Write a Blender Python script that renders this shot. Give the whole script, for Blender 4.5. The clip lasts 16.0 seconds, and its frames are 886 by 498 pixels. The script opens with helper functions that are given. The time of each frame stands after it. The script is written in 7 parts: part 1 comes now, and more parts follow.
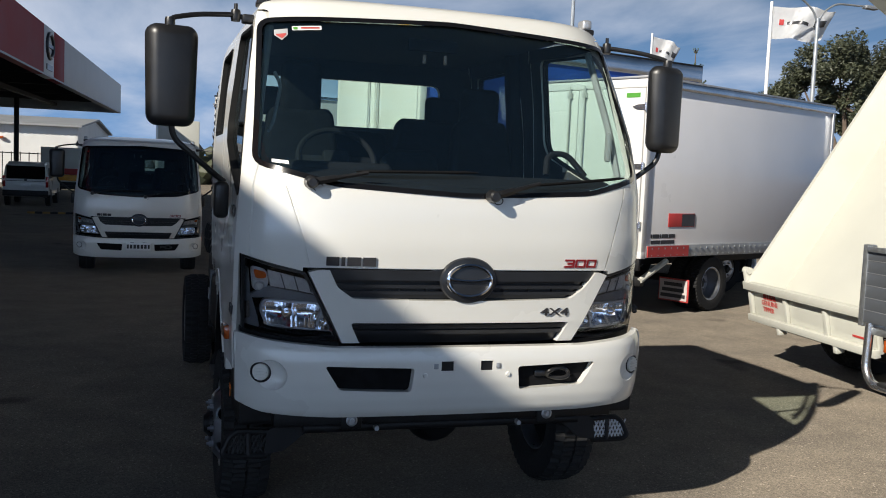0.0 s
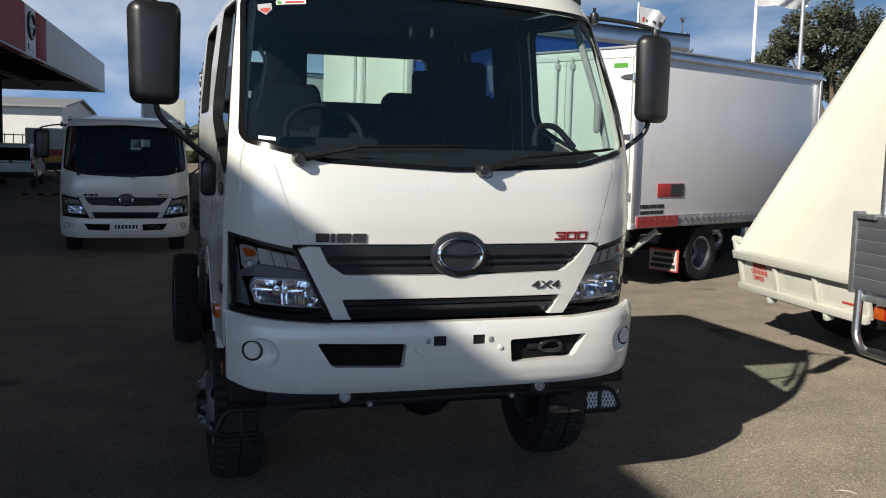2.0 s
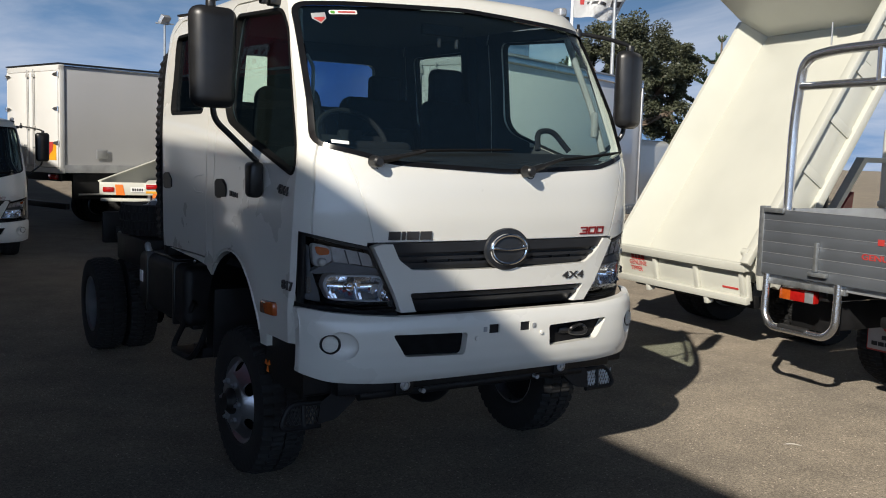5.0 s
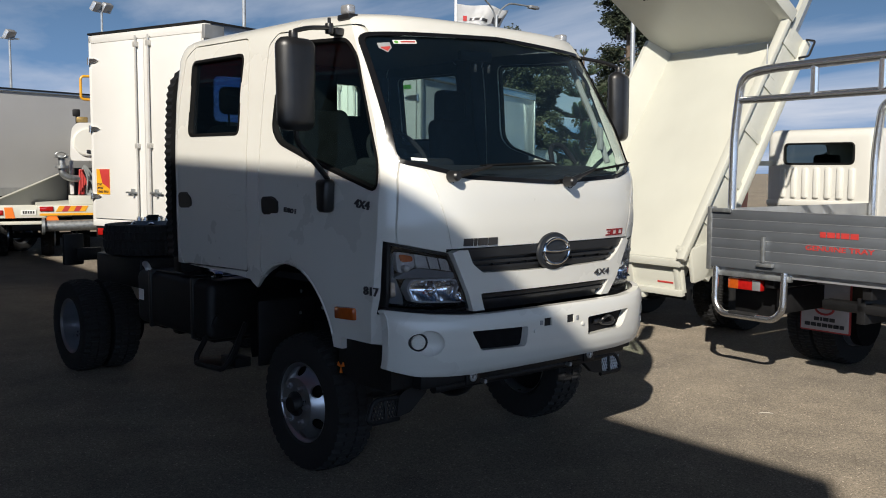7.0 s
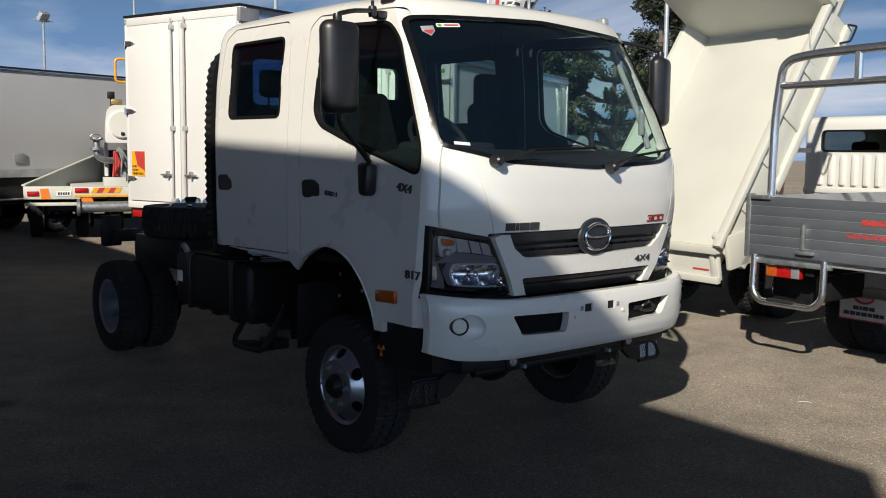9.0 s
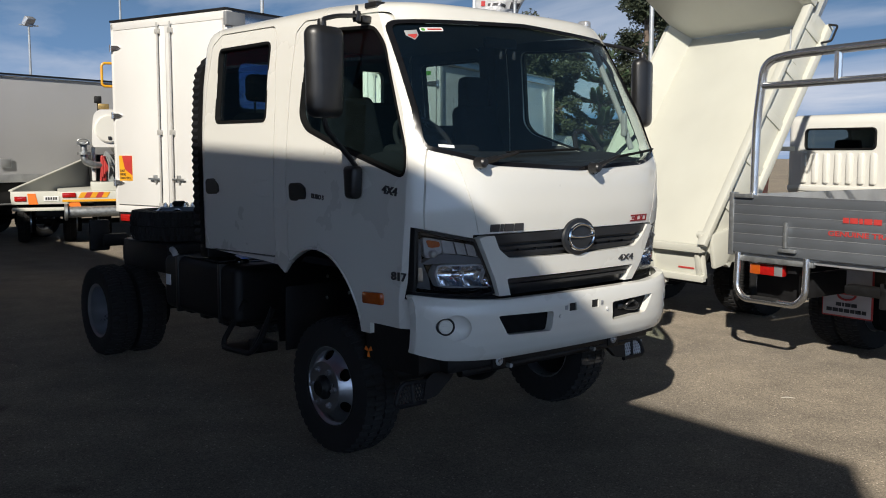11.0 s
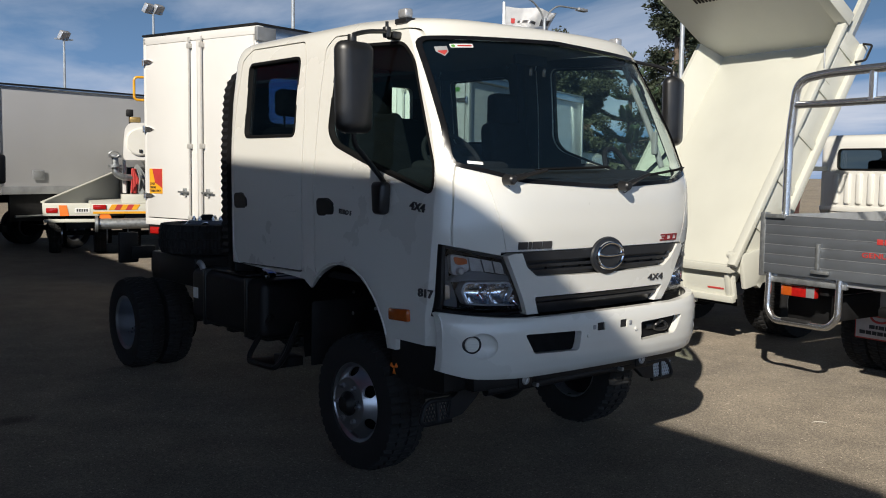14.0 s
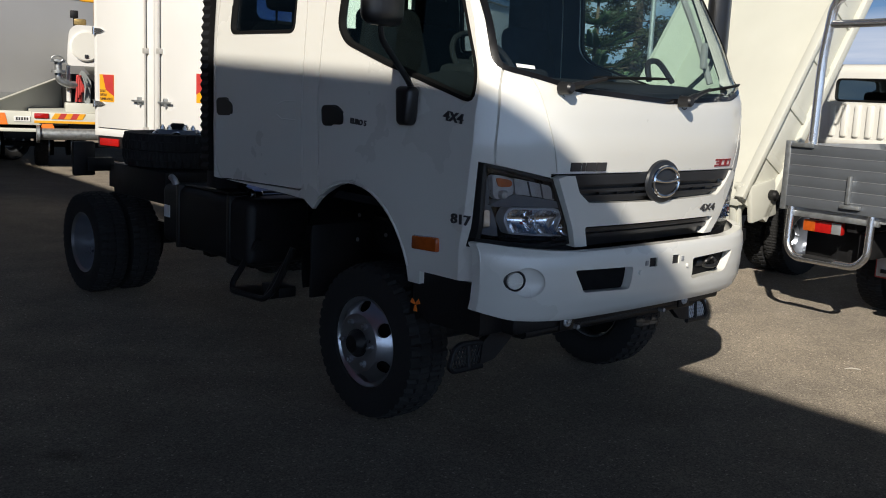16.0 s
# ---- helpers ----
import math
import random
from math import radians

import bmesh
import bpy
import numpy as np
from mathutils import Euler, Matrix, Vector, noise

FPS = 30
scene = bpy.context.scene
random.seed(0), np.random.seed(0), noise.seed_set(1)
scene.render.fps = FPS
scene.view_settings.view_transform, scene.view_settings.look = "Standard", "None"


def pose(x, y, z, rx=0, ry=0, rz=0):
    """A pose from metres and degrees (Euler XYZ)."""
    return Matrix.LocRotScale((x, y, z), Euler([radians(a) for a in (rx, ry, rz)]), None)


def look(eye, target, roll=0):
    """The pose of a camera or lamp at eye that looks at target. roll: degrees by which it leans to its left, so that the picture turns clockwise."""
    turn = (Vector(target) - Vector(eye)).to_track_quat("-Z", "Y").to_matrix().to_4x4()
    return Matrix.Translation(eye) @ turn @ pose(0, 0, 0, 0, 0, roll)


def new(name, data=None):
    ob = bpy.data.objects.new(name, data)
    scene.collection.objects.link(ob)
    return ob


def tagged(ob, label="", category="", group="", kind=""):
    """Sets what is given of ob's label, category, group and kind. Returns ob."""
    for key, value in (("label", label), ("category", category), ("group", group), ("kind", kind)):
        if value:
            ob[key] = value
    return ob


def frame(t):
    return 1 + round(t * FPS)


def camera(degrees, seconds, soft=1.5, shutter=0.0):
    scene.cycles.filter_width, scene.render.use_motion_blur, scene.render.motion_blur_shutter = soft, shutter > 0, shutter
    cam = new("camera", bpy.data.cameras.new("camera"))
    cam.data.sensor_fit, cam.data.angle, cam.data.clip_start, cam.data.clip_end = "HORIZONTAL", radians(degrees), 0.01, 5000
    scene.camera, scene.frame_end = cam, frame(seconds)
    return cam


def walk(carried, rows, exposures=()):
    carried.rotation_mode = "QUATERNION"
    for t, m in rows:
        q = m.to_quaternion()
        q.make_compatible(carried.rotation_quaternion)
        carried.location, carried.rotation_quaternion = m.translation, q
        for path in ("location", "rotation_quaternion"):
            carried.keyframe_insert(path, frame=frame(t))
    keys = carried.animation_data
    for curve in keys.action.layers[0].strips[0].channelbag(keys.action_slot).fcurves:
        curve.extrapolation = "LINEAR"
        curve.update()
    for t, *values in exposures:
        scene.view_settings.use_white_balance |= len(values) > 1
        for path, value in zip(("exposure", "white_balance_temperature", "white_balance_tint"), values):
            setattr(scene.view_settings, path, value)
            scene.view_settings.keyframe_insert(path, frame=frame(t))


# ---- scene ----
cam = camera(49.9, 16.0, soft=1.0)
PATH = [
    (0, (-1.439, -4.056, 1.787), (-0.832, -2.157, 1.628), 2.5),
    (0.5, (-1.448, -4.041, 1.794), (-0.794, -2.158, 1.632), 2.7),
    (1, (-1.447, -4.036, 1.796), (-0.786, -2.155, 1.632), 2.6),
    (1.5, (-1.445, -4.031, 1.79), (-0.808, -2.145, 1.6), 2.0),
    (2, (-1.436, -4.036, 1.786), (-0.808, -2.149, 1.574), 1.5),
    (2.5, (-1.449, -4.034, 1.787), (-0.833, -2.143, 1.573), 1.4),
    (3, (-1.462, -4.053, 1.792), (-0.863, -2.157, 1.576), 1.2),
    (3.5, (-1.569, -4.011, 1.775), (-0.867, -2.151, 1.554), 1.9),
    (4, (-1.901, -3.82, 1.747), (-0.99, -2.054, 1.52), 2.4),
    (4.2, (-2.084, -3.804, 1.757), (-1.147, -2.051, 1.537), 2.1),
    (6.3, (-3.713, -3.783, 1.782), (-2.465, -2.227, 1.631), 0.7),
    (6.5, (-3.821, -3.742, 1.794), (-2.566, -2.191, 1.655), 0.0),
    (7, (-4.011, -3.541, 1.77), (-2.691, -2.049, 1.598), 0.2),
    (7.5, (-4.07, -3.493, 1.766), (-2.75, -2.004, 1.562), 0.9),
    (8, (-4.039, -3.483, 1.769), (-2.722, -1.991, 1.567), 1.0),
    (8.5, (-4.072, -3.5, 1.773), (-2.781, -1.986, 1.567), 0.7),
    (8.7, (-4.07, -3.486, 1.768), (-2.791, -1.962, 1.562), 0.7),
    (10.8, (-4.093, -3.537, 1.763), (-2.815, -2.011, 1.566), 0.3),
    (11, (-4.095, -3.547, 1.775), (-2.801, -2.035, 1.573), 0.1),
    (11.5, (-4.076, -3.527, 1.761), (-2.774, -2.025, 1.542), -0.5),
    (12, (-4.079, -3.504, 1.776), (-2.792, -1.988, 1.557), -0.4),
    (12.5, (-4.1, -3.51, 1.777), (-2.824, -1.983, 1.574), -0.1),
    (13, (-4.093, -3.507, 1.771), (-2.824, -1.973, 1.578), 0.4),
    (13.5, (-4.079, -3.507, 1.774), (-2.831, -1.954, 1.595), 0.9),
    (14, (-4.076, -3.517, 1.777), (-2.823, -1.967, 1.608), 0.7),
    (14.5, (-4.081, -3.509, 1.756), (-2.862, -1.938, 1.54), -0.4),
    (15, (-4.055, -3.458, 1.733), (-2.908, -1.839, 1.482), 0.2),
    (15.5, (-4.021, -3.177, 1.686), (-2.833, -1.587, 1.441), 2.6),
    (16, (-3.945, -2.669, 1.672), (-2.608, -1.216, 1.351), 2.7),
]
walk(cam, [(t, look(eye, target, roll)) for t, eye, target, roll in PATH], exposures=((0.0, 0.38), (3.0, 0.34), (6.5, 0.25), (14.0, 0.24), (16.0, 0.30)))
# ---- world and light ----
SUN_WAY = Vector((3.05, 1.96, -2.2)).normalized()
world = bpy.data.worlds.new("world")
scene.world = world
world.use_nodes = True
wn, wl = world.node_tree.nodes, world.node_tree.links
wn.clear()
w_out = wn.new("ShaderNodeOutputWorld")
w_bg = wn.new("ShaderNodeBackground")
w_sky = wn.new("ShaderNodeTexSky")
w_sky.sky_type = "NISHITA"
w_sky.sun_disc = False
w_sky.sun_elevation = radians(31.0)
w_sky.sun_rotation = radians(237.0)
w_sky.air_density, w_sky.dust_density, w_sky.ozone_density = 1.0, 0.1, 2.2
# thin streaky cloud laid over the clear sky
w_co = wn.new("ShaderNodeTexCoord")
w_sep = wn.new("ShaderNodeSeparateXYZ")
w_add = wn.new("ShaderNodeMath")
w_add.operation, w_add.inputs[1].default_value = "ADD", 0.16
w_flat = wn.new("ShaderNodeVectorMath")
w_flat.operation = "DIVIDE"
w_low = wn.new("ShaderNodeCombineXYZ")
w_map = wn.new("ShaderNodeMapping")
w_map.inputs["Scale"].default_value = (0.85, 0.5, 1.0)
w_map.inputs["Rotation"].default_value = (0.0, 0.0, 0.75)
w_map.inputs["Location"].default_value = (2.3, 1.4, 0.0)
w_noise = wn.new("ShaderNodeTexNoise")
w_noise.inputs["Scale"].default_value = 1.25
w_noise.inputs["Detail"].default_value = 8.0
w_noise.inputs["Roughness"].default_value = 0.55
w_noise.inputs["Distortion"].default_value = 0.35
w_ramp = wn.new("ShaderNodeValToRGB")
w_ramp.color_ramp.elements[0].position, w_ramp.color_ramp.elements[1].position = 0.43, 0.74
w_ramp.color_ramp.elements[1].color = (0.9, 0.9, 0.9, 1)
# cloud banks thin out towards the zenith
w_fade = wn.new("ShaderNodeMapRange")
w_fade.inputs["From Min"].default_value, w_fade.inputs["From Max"].default_value = 0.15, 0.60
w_fade.inputs["To Min"].default_value, w_fade.inputs["To Max"].default_value = 1.0, 0.06
w_thin = wn.new("ShaderNodeMath")
w_thin.operation = "MULTIPLY"
# the bank is thicker towards the east
w_bank = wn.new("ShaderNodeMapRange")
w_bank.inputs["From Min"].default_value, w_bank.inputs["From Max"].default_value = -0.5, 0.6
w_bank.inputs["To Min"].default_value, w_bank.inputs["To Max"].default_value = 0.85, 1.0
w_side = wn.new("ShaderNodeMath")
w_side.operation, w_side.use_clamp = "MULTIPLY", True
w_mix = wn.new("ShaderNodeMixRGB")
w_mix.inputs["Color2"].default_value = (12.0, 12.6, 14.2, 1)
wl.new(w_co.outputs["Generated"], w_sep.inputs["Vector"])
wl.new(w_sep.outputs["Z"], w_add.inputs[0])
for axis in "XYZ":
    wl.new(w_add.outputs["Value"], w_low.inputs[axis])
wl.new(w_co.outputs["Generated"], w_flat.inputs[0])
wl.new(w_low.outputs["Vector"], w_flat.inputs[1])
wl.new(w_flat.outputs["Vector"], w_map.inputs["Vector"])
wl.new(w_map.outputs["Vector"], w_noise.inputs["Vector"])
wl.new(w_noise.outputs["Fac"], w_ramp.inputs["Fac"])
wl.new(w_sep.outputs["Z"], w_fade.inputs["Value"])
wl.new(w_ramp.outputs["Color"], w_thin.inputs[0])
wl.new(w_fade.outputs["Result"], w_thin.inputs[1])
wl.new(w_sep.outputs["X"], w_bank.inputs["Value"])
wl.new(w_thin.outputs["Value"], w_side.inputs[0])
wl.new(w_bank.outputs["Result"], w_side.inputs[1])
wl.new(w_side.outputs["Value"], w_mix.inputs["Fac"])
w_blue = wn.new("ShaderNodeHueSaturation")
w_blue.inputs["Saturation"].default_value = 1.2
w_blue.inputs["Value"].default_value = 0.25
wl.new(w_sky.outputs["Color"], w_blue.inputs["Color"])
# pale haze towards the horizon
w_haze = wn.new("ShaderNodeMixRGB")
# the haze is brighter and whiter under the sun than on the far side of the sky
w_dot = wn.new("ShaderNodeVectorMath")
w_dot.operation = "DOT_PRODUCT"
w_dot.inputs[1].default_value = -SUN_WAY
wl.new(w_co.outputs["Generated"], w_dot.inputs[0])
w_gain = wn.new("ShaderNodeMapRange")
w_gain.inputs["From Min"].default_value, w_gain.inputs["From Max"].default_value = -0.1, 0.9
w_gain.inputs["To Min"].default_value, w_gain.inputs["To Max"].default_value = 0.0, 1.0
wl.new(w_dot.outputs["Value"], w_gain.inputs["Value"])
w_glow = wn.new("ShaderNodeMixRGB")
w_glow.inputs["Color1"].default_value, w_glow.inputs["Color2"].default_value = (3.2, 6.1, 11.2, 1), (28.5, 42.0, 65.0, 1)
wl.new(w_gain.outputs["Result"], w_glow.inputs["Fac"])
wl.new(w_glow.outputs["Color"], w_haze.inputs["Color2"])
w_near = wn.new("ShaderNodeMapRange")
w_near.interpolation_type = "SMOOTHSTEP"
w_near.inputs["From Min"].default_value, w_near.inputs["From Max"].default_value = 0.0, 0.36
w_near.inputs["To Min"].default_value, w_near.inputs["To Max"].default_value = 0.9, 0.0
wl.new(w_sep.outputs["Z"], w_near.inputs["Value"])
wl.new(w_near.outputs["Result"], w_haze.inputs["Fac"])
wl.new(w_blue.outputs["Color"], w_haze.inputs["Color1"])
wl.new(w_haze.outputs["Color"], w_mix.inputs["Color1"])
wl.new(w_mix.outputs["Color"], w_bg.inputs["Color"])
wl.new(w_bg.outputs["Background"], w_out.inputs["Surface"])
w_bg.inputs["Strength"].default_value = 0.047
sun = new("sun", bpy.data.lights.new("sun", "SUN"))
sun.data.energy, sun.data.angle, sun.data.color = 4.85, radians(0.7), (1.0, 0.932, 0.825)
sun.matrix_world = look((-30.5, -19.6, 22.0), Vector((-30.5, -19.6, 22.0)) + SUN_WAY)

# ---- materials ----
def material(name, color, rough=0.5, metal=0.0, vary=0.08, scale=6.0, bump=0.0, bump_scale=80.0, coat=0.0, spec=0.5, rough_vary=0.08, tint=None, object_random=0.0):
    """A principled surface whose colour and gloss vary at two scales, with fine relief."""
    m = bpy.data.materials.new(name)
    m.use_nodes = True
    n, l = m.node_tree.nodes, m.node_tree.links
    p = n["Principled BSDF"]
    p.inputs["Roughness"].default_value = rough
    p.inputs["Metallic"].default_value = metal
    p.inputs["Coat Weight"].default_value = coat
    p.inputs["Coat Roughness"].default_value = 0.04
    p.inputs["Specular IOR Level"].default_value = spec
    co = n.new("ShaderNodeTexCoord")
    big, fine = n.new("ShaderNodeTexNoise"), n.new("ShaderNodeTexNoise")
    big.inputs["Scale"].default_value, big.inputs["Detail"].default_value = scale, 5.0
    fine.inputs["Scale"].default_value, fine.inputs["Detail"].default_value = bump_scale, 4.0
    for t in (big, fine):
        l.new(co.outputs["Object"], t.inputs["Vector"])
    ramp = n.new("ShaderNodeValToRGB")
    other = tint or [c * (1 - 2.2 * vary) for c in color]
    ramp.color_ramp.elements[0].position, ramp.color_ramp.elements[1].position = 0.3, 0.65
    ramp.color_ramp.elements[0].color = (*other, 1)
    ramp.color_ramp.elements[1].color = (*color, 1)
    l.new(big.outputs["Fac"], ramp.inputs["Fac"])
    last = ramp.outputs["Color"]
    if object_random:
        info = n.new("ShaderNodeObjectInfo")
        hsv = n.new("ShaderNodeHueSaturation")
        mr0 = n.new("ShaderNodeMapRange")
        mr0.inputs["To Min"].default_value, mr0.inputs["To Max"].default_value = 1 - object_random, 1 + object_random
        l.new(info.outputs["Random"], mr0.inputs["Value"])
        l.new(mr0.outputs["Result"], hsv.inputs["Value"])
        l.new(last, hsv.inputs["Color"])
        last = hsv.outputs["Color"]
    l.new(last, p.inputs["Base Color"])
    mr = n.new("ShaderNodeMapRange")
    mr.inputs["To Min"].default_value, mr.inputs["To Max"].default_value = max(0.02, rough - rough_vary), min(1, rough + rough_vary)
    l.new(big.outputs["Fac"], mr.inputs["Value"])
    l.new(mr.outputs["Result"], p.inputs["Roughness"])
    if bump:
        b = n.new("ShaderNodeBump")
        b.inputs["Strength"].default_value, b.inputs["Distance"].default_value = bump, 0.01
        l.new(fine.outputs["Fac"], b.inputs["Height"])
        l.new(b.outputs["Normal"], p.inputs["Normal"])
    return m


def glass_material(name, tint, clear, gloss=0.03, haze_mix=0.0):
    """A pane: see-through, with the gloss of glass at grazing angles and thin dust tinted blue to paint in reflected
    haze.
    """
    m = bpy.data.materials.new(name)
    m.use_nodes = True
    n, l = m.node_tree.nodes, m.node_tree.links
    n.clear()
    out, mix = n.new("ShaderNodeOutputMaterial"), n.new("ShaderNodeMixShader")
    tr, gl, fr = n.new("ShaderNodeBsdfTransparent"), n.new("ShaderNodeBsdfGlossy"), n.new("ShaderNodeLayerWeight")
    power, gain = n.new("ShaderNodeMath"), n.new("ShaderNodeMath")
    power.operation, gain.operation = "POWER", "MULTIPLY_ADD"
    power.inputs[1].default_value, gain.inputs[1].default_value, gain.inputs[2].default_value = 4.5, 0.75, gloss
    tr.inputs["Color"].default_value = (*[c * clear for c in tint], 1)
    gl.inputs["Roughness"].default_value = 0.015
    l.new(fr.outputs["Facing"], power.inputs[0])
    l.new(power.outputs["Value"], gain.inputs[0])
    l.new(gain.outputs["Value"], mix.inputs["Fac"])
    # blue diffuse veil paints in the sky haze reflected by the pane
    haze_tint, veil = n.new("ShaderNodeBsdfDiffuse"), n.new("ShaderNodeMixShader")
    haze_tint.inputs["Color"].default_value = (0.20, 0.42, 0.74, 1)
    veil.inputs["Fac"].default_value = haze_mix
    l.new(tr.outputs["BSDF"], veil.inputs[1])
    l.new(haze_tint.outputs["BSDF"], veil.inputs[2])
    l.new(veil.outputs["Shader"], mix.inputs[1])
    l.new(gl.outputs["BSDF"], mix.inputs[2])
    l.new(mix.outputs["Shader"], out.inputs["Surface"])
    return m


def asphalt_material():
    m = bpy.data.materials.new("asphalt")
    m.use_nodes = True
    n, l = m.node_tree.nodes, m.node_tree.links
    p = n["Principled BSDF"]
    co = n.new("ShaderNodeTexCoord")

    def noise_tex(scale, detail=6.0, rough=0.55):
        t = n.new("ShaderNodeTexNoise")
        t.inputs["Scale"].default_value, t.inputs["Detail"].default_value, t.inputs["Roughness"].default_value = scale, detail, rough
        l.new(co.outputs["Object"], t.inputs["Vector"])
        return t

    patch, mottle, grain = noise_tex(0.32), noise_tex(2.3, 8.0), noise_tex(130.0, 4.0, 0.75)
    stone = n.new("ShaderNodeTexVoronoi")
    stone.inputs["Scale"].default_value = 120.0
    l.new(co.outputs["Object"], stone.inputs["Vector"])
    r1 = n.new("ShaderNodeValToRGB")
    r1.color_ramp.elements[0].position, r1.color_ramp.elements[1].position = 0.32, 0.7
    r1.color_ramp.elements[0].color, r1.color_ramp.elements[1].color = (0.126, 0.113, 0.097, 1), (0.186, 0.161, 0.130, 1)
    l.new(patch.outputs["Fac"], r1.inputs["Fac"])
    r2 = n.new("ShaderNodeValToRGB")
    r2.color_ramp.elements[0].position, r2.color_ramp.elements[1].position = 0.3, 0.72
    r2.color_ramp.elements[0].color, r2.color_ramp.elements[1].color = (0.74, 0.74, 0.74, 1), (1.16, 1.15, 1.12, 1)
    l.new(mottle.outputs["Fac"], r2.inputs["Fac"])
    mul = n.new("ShaderNodeMixRGB")
    mul.blend_type = "MULTIPLY"
    mul.inputs["Fac"].default_value = 0.8
    l.new(r1.outputs["Color"], mul.inputs["Color1"])
    l.new(r2.outputs["Color"], mul.inputs["Color2"])
    r3 = n.new("ShaderNodeValToRGB")
    r3.color_ramp.elements[0].position, r3.color_ramp.elements[1].position = 0.34, 0.68
    r3.color_ramp.elements[0].color, r3.color_ramp.elements[1].color = (0.35, 0.35, 0.35, 1), (1.7, 1.66, 1.6, 1)
    l.new(grain.outputs["Fac"], r3.inputs["Fac"])
    mul2 = n.new("ShaderNodeMixRGB")
    mul2.blend_type = "MULTIPLY"
    mul2.inputs["Fac"].default_value = 0.5
    l.new(mul.outputs["Color"], mul2.inputs["Color1"])
    l.new(r3.outputs["Color"], mul2.inputs["Color2"])
    # single stones, paler and darker
    cell = n.new("ShaderNodeTexVoronoi")
    cell.inputs["Scale"].default_value = 110.0
    l.new(co.outputs["Object"], cell.inputs["Vector"])
    tone = n.new("ShaderNodeSeparateColor")
    l.new(cell.outputs["Color"], tone.inputs["Color"])
    span = n.new("ShaderNodeMapRange")
    span.inputs["To Min"].default_value, span.inputs["To Max"].default_value = 0.70, 1.32
    l.new(tone.outputs["Red"], span.inputs["Value"])
    mul_s = n.new("ShaderNodeMixRGB")
    mul_s.blend_type = "MULTIPLY"
    mul_s.inputs["Fac"].default_value = 1.0
    l.new(mul2.outputs["Color"], mul_s.inputs["Color1"])
    l.new(span.outputs["Result"], mul_s.inputs["Color2"])
    # a few pale chips
    chip = n.new("ShaderNodeMapRange")
    chip.inputs["From Min"].default_value, chip.inputs["From Max"].default_value = 0.965, 0.985
    chip.inputs["To Min"].default_value, chip.inputs["To Max"].default_value = 1.0, 1.9
    l.new(tone.outputs["Green"], chip.inputs["Value"])
    mul_c = n.new("ShaderNodeMixRGB")
    mul_c.blend_type = "MULTIPLY"
    mul_c.inputs["Fac"].default_value = 1.0
    l.new(mul_s.outputs["Color"], mul_c.inputs["Color1"])
    l.new(chip.outputs["Result"], mul_c.inputs["Color2"])
    mul2 = mul_c
    # dark oily drips here and there
    oil = noise_tex(1.1, 2.0, 0.4)
    r4 = n.new("ShaderNodeValToRGB")
    r4.color_ramp.elements[0].position, r4.color_ramp.elements[1].position = 0.70, 0.76
    r4.color_ramp.elements[0].color, r4.color_ramp.elements[1].color = (1, 1, 1, 1), (0.45, 0.45, 0.45, 1)
    l.new(oil.outputs["Fac"], r4.inputs["Fac"])
    mul3 = n.new("ShaderNodeMixRGB")
    mul3.blend_type = "MULTIPLY"
    mul3.inputs["Fac"].default_value = 1.0
    l.new(mul2.outputs["Color"], mul3.inputs["Color1"])
    l.new(r4.outputs["Color"], mul3.inputs["Color2"])
    l.new(mul3.outputs["Color"], p.inputs["Base Color"])
    p.inputs["Roughness"].default_value = 0.86
    p.inputs["Diffuse Roughness"].default_value = 1.0
    p.inputs["Specular IOR Level"].default_value = 0.12
    b = n.new("ShaderNodeBump")
    b.inputs["Strength"].default_value, b.inputs["Distance"].default_value = 0.35, 0.005
    l.new(stone.outputs["Distance"], b.inputs["Height"])
    l.new(b.outputs["Normal"], p.inputs["Normal"])
    return m


WHITE = material("white_paint", (0.71, 0.70, 0.65), 0.28, vary=0.015, scale=1.3, coat=0.6, rough_vary=0.04)
WHITE_BODY = material("white_body_paint", (0.575, 0.575, 0.51), 0.42, vary=0.03, scale=1.8, coat=0.15, bump=0.03, bump_scale=30)
BOX_WHITE = material("box_white", (0.70, 0.693, 0.672), 0.35, vary=0.02, scale=1.2, coat=0.2)
WEDGE_GREY = material("wedge_grey", (0.50, 0.51, 0.50), 0.5, vary=0.04, scale=1.0)
WHITE_PANEL = material("white_panel", (0.80, 0.79, 0.80), 0.30, vary=0.03, scale=0.9, coat=0.5)
# panel whose shade is put into its grey base colour
SHADED_PANEL = material("grey_panel", (0.40, 0.40, 0.41), 0.45, vary=0.03, scale=0.7, coat=0.1)
BLACK_PLASTIC = material("black_plastic", (0.017, 0.017, 0.018), 0.36, vary=0.15, scale=14, bump=0.04, bump_scale=350, spec=0.5)
BLACK_GLOSS = material("black_gloss", (0.008, 0.008, 0.009), 0.12, vary=0.1, coat=0.4)
GRILLE_GREY = material("dark_grille", (0.017, 0.019, 0.023), 0.38, vary=0.1, scale=9)
CHASSIS = material("chassis_black", (0.0125, 0.0125, 0.0135), 0.5, vary=0.25, scale=7, bump=0.12, bump_scale=60, spec=0.3)
RUBBER = material("tyre_rubber", (0.012, 0.012, 0.0125), 0.8, vary=0.2, scale=12, bump=0.25, bump_scale=160)
PIT = material("black_recess", (0.010, 0.010, 0.011), 0.85, vary=0.2, scale=20, spec=0.1)
SEAL = material("rubber_seal", (0.006, 0.006, 0.006), 0.6, spec=0.2)
STEEL = material("wheel_steel", (0.47, 0.49, 0.53), 0.30, 0.9, vary=0.06, scale=9)
